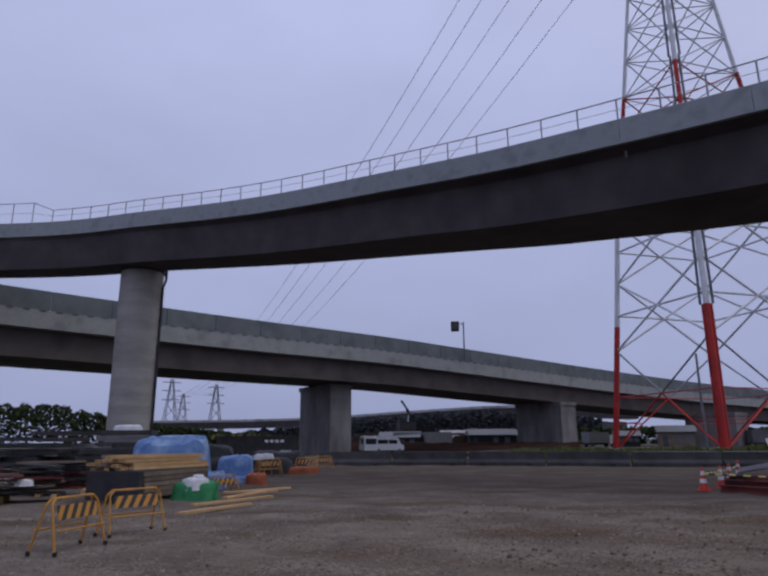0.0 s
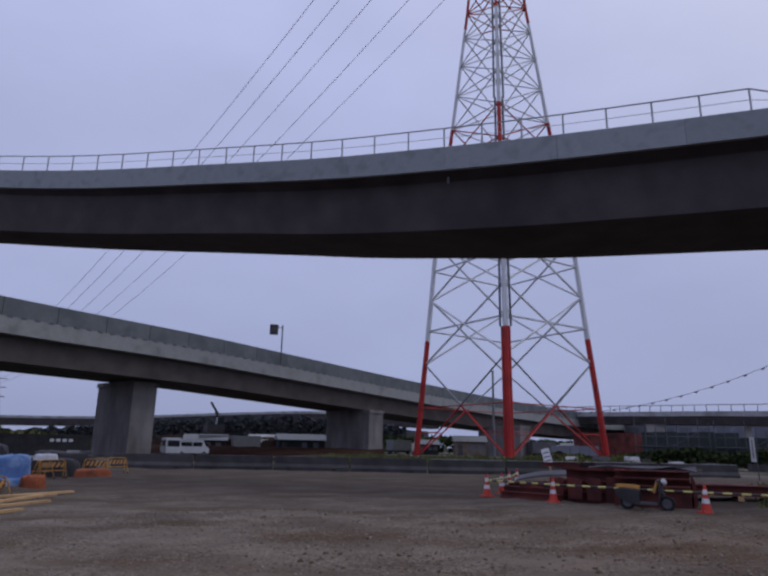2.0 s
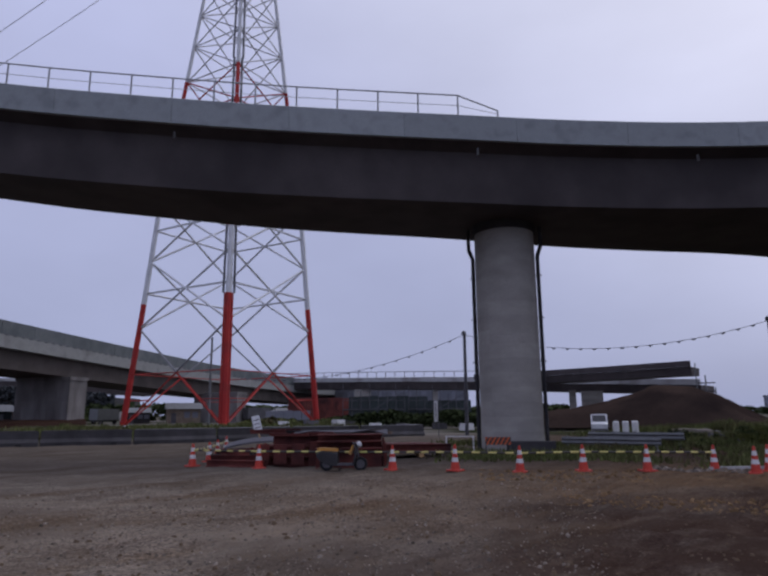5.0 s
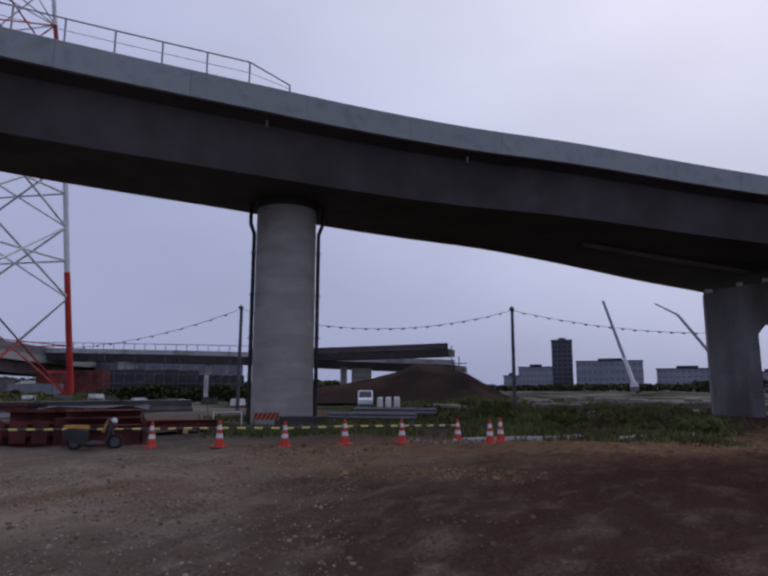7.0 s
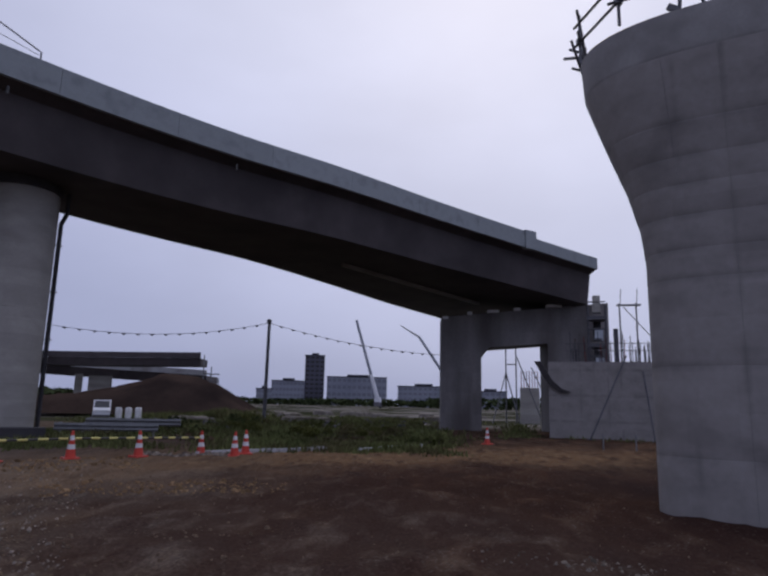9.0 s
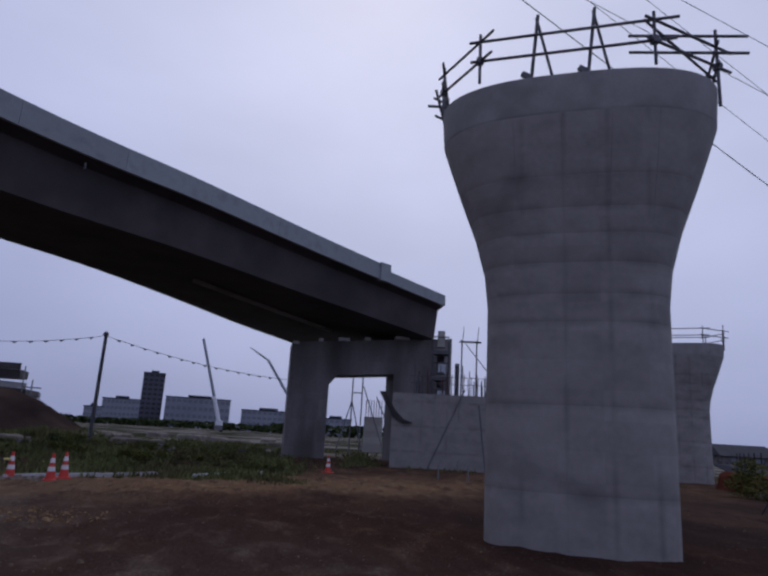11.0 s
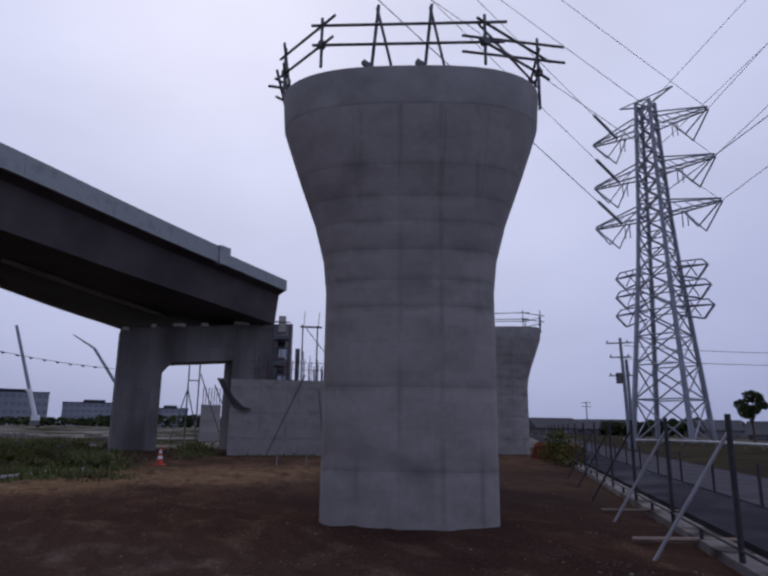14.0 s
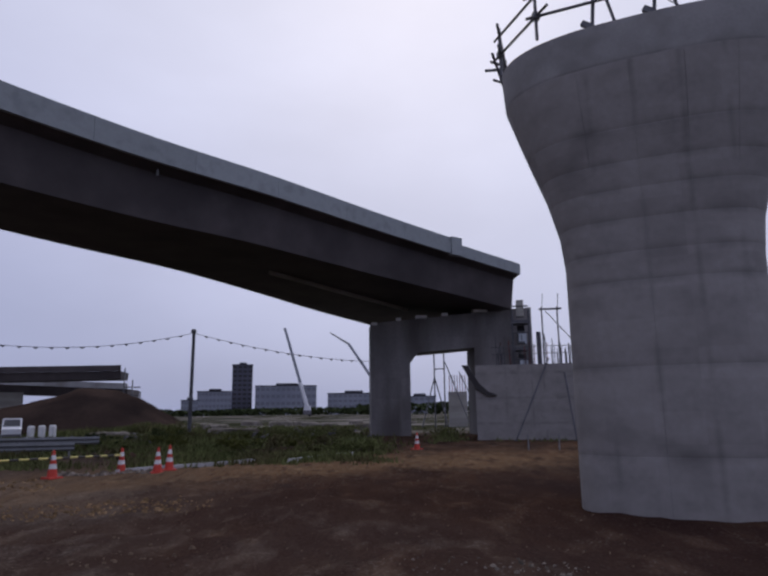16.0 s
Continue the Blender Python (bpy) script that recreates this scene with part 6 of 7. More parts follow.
# ---- fence, kerb and road to the south-east ----
FA, FB = Vector((3.4, -5.55, 0)), Vector((39.5, -29.3, 0))
fu = (FB - FA).normalized()
fn = Vector((-fu.y, fu.x, 0))
fence = thing("site_fence", "dark steel site fence posts with low pipe rail and raking stays", "fence")
n_post = int((FB - FA).length / 3.3)
for i in range(n_post + 1):
    p = FA + fu * 3.3 * i
    part("post", Shape().tube((p.x, p.y, -0.1), (p.x, p.y, 1.82), 0.036, 6), M_FENCE, fence)
    if i < 6:
        q = p + fn * 0.9 + fu * 0.42
        o = p
        if i == 0:
            q, o = p + fu * 1.77 - fn * 0.1, p - fu * 0.4
        part("stay", Shape().tube((o.x, o.y, 1.62), (q.x, q.y, 0.0), 0.024, 6), M_FENCE if i > 2 else M_SAFETY, fence, "pale raking stay pipe")
        if i in (1, 2):
            a, b = p + fn * 0.95 + fu * 1.6, p - fn * 0.5 + fu * 1.75
            part("ground_pipe", Shape().tube((a.x, a.y, 0.07), (b.x, b.y, 0.09), 0.036, 6), M_OLDWOOD, fence, "weathered timber pole on the ground")
    if i:
        o = FA + fu * 3.3 * (i - 1)
        part("rail", Shape().tube((o.x, o.y, 0.24), (p.x, p.y, 0.24), 0.02, 6), M_FENCE, fence)
        mid_ = o.lerp(p, 0.5)
        part("low_post", Shape().tube((mid_.x, mid_.y, -0.05), (mid_.x, mid_.y, 0.26), 0.03, 6), M_FENCE, fence)
kl = (FB - FA).length
for i in range(int(kl / 2.0)):
    p = FA + fu * (2.0 * i + 1.0) - fn * 0.16
    solid("kerb_stone", Shape().box((1.96, 0.42, 0.14), None, 0.97), M_OLDKERB, "worn concrete kerb stone along the road", "kerb", pose(p.x, p.y, 0.03, 0, 0, math.degrees(math.atan2(fu.y, fu.x))), "road kerb")
road = Shape()
ra = FA - fu * 20 - fn * 0.65
rb = FB + fu * 120 - fn * 0.65
rc, rd = rb - fn * 4.75, ra - fn * 4.75
road.add([(v.x, v.y, z) for z in (-0.15, 0.06) for v in (ra, rb, rc, rd)], [(4, 7, 6, 5), (0, 1, 2, 3), (0, 4, 5, 1), (1, 5, 6, 2), (2, 6, 7, 3), (3, 7, 4, 0)])
solid("road", road, M_ROAD, "grey asphalt lane beyond the fence", "road", kind="structure")
walk_ = Shape()
wa, wb = ra - fn * 1.75, rb - fn * 1.75
wc, wd = rb - fn * 4.8, ra - fn * 4.8
walk_.add([(v.x, v.y, z) for z in (0.03, 0.10) for v in (wa, wb, wc, wd)], [(4, 7, 6, 5), (0, 1, 2, 3), (0, 4, 5, 1), (1, 5, 6, 2), (2, 6, 7, 3), (3, 7, 4, 0)])
solid("pavement", walk_, material("pale_asphalt", (0.052, 0.050, 0.060), (0.078, 0.076, 0.088), 0.9, 1.0, 50, 0.15, spec=0.0), "paler raised footway along the lane", "pavement", kind="structure")
bank = Shape()
rows_ = []
for i in range(60):
    p = wd.lerp(wc, i / 59)
    rows_.append([(p.x - fn.x * o, p.y - fn.y * o, z + 0.12 * noise.noise(Vector((p.x * 0.4, p.y * 0.4, o)))) for o, z in ((-0.1, -0.05), (0.2, 0.08), (1.4, 0.2), (3.0, 0.26), (6.0, 0.22), (14, 0.15), (22, -0.3))])
bank.rings(rows_, False, False)
solid("grass_bank", bank, material("weedy_earth", (0.022, 0.020, 0.014), (0.052, 0.048, 0.032), 0.95, 0.25, 2.5, 0.4, stain=(0.034, 0.025, 0.022), stain_scale=0.12, spec=0.0), "low dark weedy bank beyond the lane", "bank", kind="structure", smooth=True)
lb = thing("lane_fence", "low pipe fence between lane and footway", "fence")
for i in range(14):
    p = wa + fu * (20 + 3.2 * i)
    part("post", Shape().tube((p.x, p.y, 0.1), (p.x, p.y, 0.95), 0.035, 6), M_FENCE, lb)


# white guard rail of the side road beyond the weeds
wg = thing("guard_rail", "long white road guard rail beyond the weedy bank", "guard rail")
for (x0, y0), (x1, y1) in (((49.6, -45.5), (42.7, -48.0)), ((42.7, -48.0), (33.5, -43.5)), ((33.5, -43.5), (24.6, -38.8)), ((24.6, -38.8), (15.0, -34.0))):
    part("beam", Shape().tube((x0, y0, 0.6), (x1, y1, 0.6), 0.13, 6), M_KERB, wg)
    for k in range(4):
        x, y = x0 + (x1 - x0) * k / 4, y0 + (y1 - y0) * k / 4
        part("post", Shape().tube((x, y, -0.1), (x, y, 0.6), 0.06, 6), M_RAIL, wg)


# ---- plants ----
def leaf_crown(points, size, count, seed, flat=1.0):
    """Many small leaf clumps scattered through a crown of several lobes."""
    rnd = random.Random(seed)
    s = Shape()
    for _ in range(count):
        cx_, cy_, cz_, r = rnd.choice(points)
        while True:
            v = Vector((rnd.uniform(-1, 1), rnd.uniform(-1, 1), rnd.uniform(-1, 1)))
            if 0.25 < v.length < 1:
                break
        c = Vector((cx_, cy_, cz_)) + Vector((v.x, v.y, v.z * flat)) * r
        a = Vector((rnd.uniform(-1, 1), rnd.uniform(-1, 1), rnd.uniform(-0.6, 0.6))).normalized() * size * rnd.uniform(0.6, 1.3)
        b = a.cross(Vector((rnd.uniform(-1, 1), rnd.uniform(-1, 1), rnd.uniform(-1, 1)))).normalized() * size * rnd.uniform(0.4, 0.9)
        s.add([c - a, c + b, c + a, c - b], [(0, 1, 2, 3)])
    return s


def tree(x, y, h, spread, label, seed, mat=M_LEAF, count=500):
    rnd = random.Random(seed)
    ob = thing("tree", label, "tree", pose(x, y, 0))
    tr = Shape()
    tr.tube((0, 0, -0.2), (0.1, 0, h * 0.35), 0.05 * h * 0.5, 7, 0.035 * h * 0.5).tube((0.1, 0, h * 0.35), (0, 0.1, h * 0.7), 0.035 * h * 0.5, 6, 0.015 * h * 0.5)
    lobes = []
    for k in range(6):
        a = k * 1.05 + rnd.random()
        e = (spread * 0.6 * math.cos(a), spread * 0.6 * math.sin(a), h * rnd.uniform(0.55, 0.85))
        tr.tube((0.05, 0, h * rnd.uniform(0.3, 0.5)), e, 0.02 * h * 0.5, 5, 0.006 * h)
        lobes.append((*e, spread * rnd.uniform(0.35, 0.55)))
    lobes.append((0, 0, h * 0.85, spread * 0.5))
    part("trunk", tr, M_BARK, ob)
    tagged(part("crown", leaf_crown(lobes, spread * 0.09, count, seed, 0.75), mat, ob, "dark leafy crown"), kind="stuff")


tree(*polar(141.9, 75), 5.9, 1.6, "small dark tree on the bank by the pylon", 3, count=2200)
tree(*polar(144.6, 78), 2.9, 1.9, "small dark tree on the bank", 4, count=1600)
sh = thing("shrub", "yellow-green bush beside the fence", "shrub", pose(*polar(127.6, 30.5), 0))
part("stem", Shape().tube((0, 0, -0.1), (0, 0, 0.7), 0.05, 6, 0.02), M_BARK, sh)
tagged(part("foliage", leaf_crown([(0, 0, 0.6, 0.95), (0.8, 0.1, 0.5, 0.7), (-0.8, 0.2, 0.45, 0.7), (0.1, 0.3, 1.1, 0.6)], 0.055, 2200, 8, 0.8), M_SHRUB, sh), kind="stuff")


def tree_belt(az0, az1, d, heights, seed, size, count, label, mat=M_LEAF):
    """A far wood: many clumps with an uneven top."""
    rnd = random.Random(seed)
    s = Shape()
    for _ in range(count):
        az = rnd.uniform(az0, az1)
        top = float(np.interp((az - az0) / (az1 - az0), np.linspace(0, 1, len(heights)), heights)) * (1 + 0.18 * noise.noise(Vector((az * 1.7, seed, 0))))
        dd = d + rnd.uniform(0, d * 0.06)
        z = top * (rnd.random() ** 0.6)
        x, y = polar(az, dd)
        a = Vector((rnd.uniform(-1, 1), rnd.uniform(-1, 1), rnd.uniform(-0.7, 0.7))).normalized() * size * rnd.uniform(0.6, 1.4)
        b = a.cross(Vector((rnd.uniform(-1, 1), rnd.uniform(-1, 1), rnd.uniform(-1, 1)))).normalized() * size * rnd.uniform(0.5, 1.0)
        c = Vector((x, y, z))
        s.add([c - a, c + b, c + a, c - b], [(0, 1, 2, 3)])
    return solid("tree_belt", s, mat, label, "trees", kind="stuff")


tree_belt(-42, -13, 260, (9, 9, 14, 15, 11, 7, 5), 1, 0.8, 9500, "dark far wood along the horizon")
tree_belt(-16, -6.5, 90, (1.9, 2.6, 2.2, 1.4), 2, 0.45, 2200, "green scrub hedge beyond the yard", M_GRASS)
tree_belt(119, 152, 150, (2.9, 3.6, 2.5, 3.0, 3.7, 2.4, 3.3, 2.7), 3, 0.55, 7500, "dark far hedges and trees along the horizon")
tree_belt(88, 122, 300, (4.5, 5.5, 4, 5), 4, 1.3, 2200, "dark far trees along the horizon")
tree_belt(66, 90, 380, (4, 3, 4, 3.5), 5, 1.4, 1800, "far scrub before the factories")
tree_belt(10, 58, 210, (4, 5, 4, 3, 4), 6, 1.2, 3000, "far dark scrub beyond the viaducts")

# haze is put into the slope's blue-grey leaf colour
tree_belt(-12, 19, 228, (5.0, 6.5, 9, 10.5, 11.5, 10.5, 8.5), 7, 0.6, 18000, "dark wooded slope below the far viaduct", material("hazy_slope_leaf", (0.035, 0.04, 0.045), (0.075, 0.08, 0.085), 0.9, 0.3, 2, 0.0, spec=0.0))
tree_belt(36.5, 51, 75, (1.0, 1.5, 2.0, 1.4, 2.1, 1.2), 31, 0.28, 2600, "dark scrub before the sheeted scaffold")
tree_belt(29, 38, 66, (0.8, 1.3, 0.9, 1.2), 32, 0.22, 1600, "low green scrub at the tower's foot", M_GRASS)
tree_belt(-2, 17, 150, (2.4, 2.0, 3.0, 2.2, 2.8), 8, 0.7, 2600, "dark scrub behind the sheds")


hill = Shape()
hill_rows = []
for i in range(60):
    az = -14 + 35 * i / 59
    top = float(np.interp(az, (-14, -7, -2, 3, 8, 13, 21), (4.0, 5.5, 8.0, 9.8, 10.8, 9.8, 7.5))) + 0.7 * noise.noise(Vector((az * 0.9, 0, 4)))
    hill_rows.append([(*polar(az, d), top * k) for d, k in ((226, -0.05), (231, 0.55), (238, 0.93), (252, 1.0), (275, -0.05))])
hill.rings(hill_rows, False, False)
solid("wooded_hill", hill, material("far_hill_cover", (0.03, 0.032, 0.034), (0.065, 0.066, 0.068), 0.95, 0.15, 1.2, 0.3, stain=(0.05, 0.042, 0.038), stain_scale=0.06, spec=0.0), "low dark wooded hill behind the far viaduct", "hill", kind="structure", smooth=True)


def grass(az0, az1, d0, d1, count, h0, h1, seed, label, dens=None):
    rnd = random.Random(seed)
    s = Shape()
    made = 0
    while made < count:
        az = rnd.uniform(az0, az1)
        d = d0 + (d1 - d0) * rnd.random() ** 1.5
        x, y = polar(az, d)
        k = noise.noise(Vector((x * 0.35, y * 0.35, seed)))
        edge = min(smooth01(az, az0, az0 + 5), 1 - smooth01(az, az1 - 5, az1), smooth01(d, d0 - 0.4, d0 + 2.0))
        if k < -0.22 or rnd.random() > edge ** 1.6 + 0.015:
            continue
        made += 1
        z = ground_z(x, y)
        h = rnd.uniform(h0, h1) * (0.75 + 0.8 * max(0, k))
        a = rnd.uniform(0, math.pi)
        w = (0.018 + 0.0011 * d) * rnd.uniform(0.7, 1.4)
        dx, dy = w * math.cos(a), w * math.sin(a)
        lx, ly = rnd.uniform(-0.5, 0.5) * h, rnd.uniform(-0.5, 0.5) * h
        s.add([(x - dx, y - dy, z - 0.02), (x + dx, y + dy, z - 0.02), (x + lx, y + ly, z + h)], [(0, 1, 2)])
    return solid("grass", s, M_GRASS, label, "grass", kind="stuff")


grass(66, 93, 20.6, 34, 9000, 0.07, 0.30, 11, "rough weedy grass at the yard's edge")
grass(57, 92, 30, 72, 16000, 0.12, 0.42, 12, "rough green grass field")
grass(61, 76, 62, 80, 6000, 0.4, 1.0, 18, "tall green weeds at the foot of the soil heap")
grass(45, 68, 21.5, 34, 5000, 0.1, 0.32, 13, "thin weeds round the column foot")
grass(8, 44, 44, 66, 9000, 0.25, 0.6, 14, "grass strip at the tower's foot")
grass(98, 124, 34, 60, 1800, 0.08, 0.26, 15, "thin weeds beyond the pier")
grass(93, 99, 33, 60, 800, 0.08, 0.28, 16, "weeds between the portal legs")


def weed_clump(az, d, w, h, seed, mat, label):
    """A low bushy weed: a few stems and a loose cloud of small leaves."""
    rnd = random.Random(seed)
    x, y = polar(az, d)
    ob = thing("weed_clump", label, "weeds", pose(x, y, ground_z(x, y), 0, 0, -az), "weed clumps")
    stem = Shape()
    lobes = []
    for k in range(5):
        e = (rnd.uniform(-w, w) * 0.7, rnd.uniform(-0.5, 0.5), h * rnd.uniform(0.45, 0.75))
        stem.tube((e[0] * 0.4, e[1] * 0.4, -0.05), e, 0.02, 4, 0.008)
        lobes.append((*e, h * rnd.uniform(0.3, 0.5)))
    tagged(part("stalk", stem, M_BARK, ob), kind="stuff")
    tagged(part("leaves", leaf_crown(lobes, 0.042, 700, seed, 0.8), mat, ob), kind="stuff")


random.seed(77)
for k in range(26):
    az = random.uniform(66, 90)
    weed_clump(az, random.uniform(25, 42), random.uniform(0.6, 1.6), random.uniform(0.3, 0.62) * (1.4 if 72 < az < 80 else 1.0), k, random.choice((M_GRASS, M_GRASS, M_LEAF, M_SHRUB)), "low bushy weed clump in the rough grass")

# ---- stones on the dirt ----
M_CLOD = material("earth_clod", (0.075, 0.052, 0.038), (0.17, 0.125, 0.085), 0.95, 1.5, 20, 0.2, spec=0.0)


def stones(count, seed, d0, d1, az0, az1, r0, r1, label, mat=M_STONE):
    rnd = random.Random(seed)
    s = Shape()
    for _ in range(count):
        d = d0 + (d1 - d0) * rnd.random() ** 1.3
        x, y = polar(rnd.uniform(az0, az1), d)
        r = rnd.uniform(r0, r1) * (0.6 + rnd.random() ** 3)
        z = ground_z(x, y)
        a = rnd.uniform(0, 6.28)
        vs = [(x + r * math.cos(a + k * 1.2566) * rnd.uniform(0.7, 1.2), y + r * math.sin(a + k * 1.2566) * rnd.uniform(0.7, 1.2), z - 0.01) for k in range(5)]
        vs += [(x + 0.55 * (p[0] - x), y + 0.55 * (p[1] - y), z + r * rnd.uniform(0.35, 0.7)) for p in vs]
        s.add(vs, [(5, 6, 7, 8, 9)] + [(k, (k + 1) % 5, (k + 1) % 5 + 5, k + 5) for k in range(5)])
    return solid("gravel", s, mat, label, "gravel", kind="stuff")


M_TANSTONE = material("tan_pebble", (0.10, 0.085, 0.068), (0.19, 0.165, 0.135), 0.95, 2, 20, 0.1, spec=0.0, island=0.45)
stones(15000, 3, 3.3, 16, -40, 60, 0.007, 0.026, "small loose stones scattered over the yard")
stones(900, 4, 4.5, 22, 60, 130, 0.008, 0.022, "small loose clods on the brown earth", M_CLOD)
stones(1300, 9, 3.6, 16, 5, 75, 0.014, 0.042, "earth clods and stones on the worn yard", M_CLOD)
stones(260, 5, 19.2, 20.4, 64.0, 71.0, 0.04, 0.09, "pale broken stones at the grass edge", M_STONE)
stones(90, 6, 7.0, 7.6, 92, 107, 0.012, 0.03, "line of pale pebbles on the earth", M_TANSTONE)
M_TAN = material("tan_clod", (0.13, 0.082, 0.045), (0.24, 0.16, 0.09), 0.95, 1.5, 20, 0.2, spec=0.0, island=0.4)
M_PALESTONE = material("pale_gravel", (0.06, 0.056, 0.048), (0.14, 0.13, 0.112), 0.95, 2, 20, 0.1, spec=0.0, island=0.45)
stones(230, 21, 6.6, 9.0, 129, 143, 0.010, 0.028, "pale broken gravel by the fence", M_PALESTONE)
stones(320, 22, 12.0, 13.6, 57, 76, 0.02, 0.06, "windrow of tan clods across the yard", M_TAN)
stones(300, 23, 16.0, 18.6, 50, 64, 0.03, 0.07, "tan clods pushed up along the haul lane", M_TAN)
stones(260, 7, 34, 60, 66, 90, 0.1, 0.35, "pale rubble in the grass field", M_BARRIER)

solid("red_soil_mound", draped(3.2, 2.0, 0.75, 2.5, 0.95), material("red_earth", (0.07, 0.024, 0.016), (0.12, 0.04, 0.026), 0.95, 1.0, 8, 0.4, spec=0.0), "low heap of reddish earth by the fence", "earth heap", pose(*polar(127.0, 36), 0.0), smooth=True)

random.seed(91)
for k in range(16):
    az, d = 68 + 1.6 * k + random.uniform(-0.8, 0.8), random.uniform(50, 90)
    x, y = polar(az, d)
    solid("rubble_mound", draped(random.uniform(1.6, 4.2), random.uniform(1.2, 2.4), random.uniform(0.3, 0.6), k + 0.3, 1.0), M_RUBBLE, "low pale mound of rubble on the weedy field", "rubble", pose(x, y, ground_z(x, y) - 0.03, 0, 0, -az + random.uniform(-15, 15)), "rubble mounds", smooth=True)

# ---- utility pole and houses by the lane ----
up = thing("utility_pole", "concrete utility pole with cross arms and a transformer", "utility pole", pose(*polar(132.9, 52), 0, 0, 0, -132))
part("shaft", Shape().tube((0, 0, -0.2), (-0.25, 0, 8.5), 0.17, 8, 0.11), M_PYLON, up)
for z, w in ((8.1, 1.1), (7.0, 0.9), (5.6, 1.0)):
    part("cross_arm", Shape().tube((-w - 0.2, -0.1, z), (w - 0.4, -0.1, z), 0.06, 5), M_PYLON, up)
    for x in (-w, 0.35):
        part("insulator", Shape().tube((x - 0.1, -0.1, z), (x - 0.1, -0.1, z + 0.22), 0.05, 6), M_PIPE, up)
part("transformer", Shape().tube((-0.5, -0.1, 5.0), (-0.5, -0.1, 5.8), 0.24, 10), M_PIPE, up)
part("second_shaft", Shape().tube((0.25, 0.1, -0.2), (0.1, 0.1, 6.8), 0.12, 7), M_PYLON, up)


def house(az, d, w, h, turn, label):
    ob = thing("house", label, "house", pose(*polar(az, d), 0, 0, 0, turn), "far houses")
    part("wall", Shape().slab(-w / 2, -3, 0, w / 2, 3, h), M_OLDKERB, ob)
    part("roof", Shape().add([(-w / 2 - 0.5, -3.5, h), (w / 2 + 0.5, -3.5, h), (w / 2 + 0.5, 3.5, h), (-w / 2 - 0.5, 3.5, h), (-w / 2 - 0.5, 0, h + 2.1), (w / 2 + 0.5, 0, h + 2.1)], [(0, 1, 5, 4), (2, 3, 4, 5), (1, 2, 5), (3, 0, 4), (3, 2, 1, 0)]), M_FARROOF, ob)
    for x in (-w / 4, w / 4):
        part("window", Shape().slab(x - 0.7, -3.06, h * 0.35, x + 0.7, -2.98, h * 0.8), M_WIN, ob)


for az, d, w, h, t in ((126.6, 140, 9, 2.6, -100), (129.0, 150, 8, 2.4, -140), (131.2, 160, 9, 2.6, -120), (139.5, 150, 9, 2.4, -110)):
    house(az, d, w, h * 0.62, t, "low grey tiled house in the distance")

house(143.4, 118, 7, 0.9, -150, "long low house with a brown-grey roof beyond the bank")
for az, d, h in ((147.2, 105, 6.6), (129.6, 150, 7.5), (152.0, 95, 6.8), (160.0, 70, 9.0)):
    ob = thing("utility_pole", "slim dark utility pole on the horizon", "utility pole", pose(*polar(az, d), 0, 0, 0, -az), "far utility poles")
    part("shaft", Shape().tube((0, 0, -0.2), (0, 0, h), 0.16, 7, 0.1), M_PIPE, ob)
    for z in (h - 0.3, h - 1.1):
        part("cross_arm", Shape().tube((-1.0, 0, z), (1.0, 0, z), 0.07, 5), M_PIPE, ob)
for p, q in (((132.9, 52, 7.9), (160.0, 70, 8.7)), ((132.9, 52, 6.9), (160.0, 70, 7.9))):
    wire((*polar(p[0], p[1]), p[2]), (*polar(q[0], q[1]), q[2]), 0.9, 0.022, "street cables", "thin dark street cable strung beyond the lane")

# ---- far site sheds, trucks and heaps behind the barriers ----
def site_shed(az, d, w, h, mat, label, turn):
    ob = thing("site_shed", label, "shed", pose(*polar(az, d), 0, 0, 0, turn), "site sheds")
    part("wall", Shape().slab(-w / 2, -1.3, 0, w / 2, 1.3, h), mat, ob)
    part("roof", Shape().add([(-w / 2 - 0.3, -1.9, h - 0.1), (w / 2 + 0.3, -1.9, h - 0.1), (w / 2 + 0.3, 1.9, h - 0.1), (-w / 2 - 0.3, 1.9, h - 0.1), (-w / 2 - 0.3, 0, h + 0.9), (w / 2 + 0.3, 0, h + 0.9)], [(0, 1, 5, 4), (2, 3, 4, 5), (1, 2, 5), (3, 0, 4), (3, 2, 1, 0)]), M_KERB if int(w * 10) % 3 == 0 else M_RAIL, ob)
    part("door", Shape().slab(-w / 2 + 0.6, -1.34, 0.1, -w / 2 + 1.4, -1.29, min(2.0, h - 0.2)), M_GREYSHEET, ob)
    for x in (0.0, w / 4):
        part("window", Shape().slab(x, -1.34, h * 0.45, x + 0.9, -1.29, h * 0.8), M_WIN, ob)


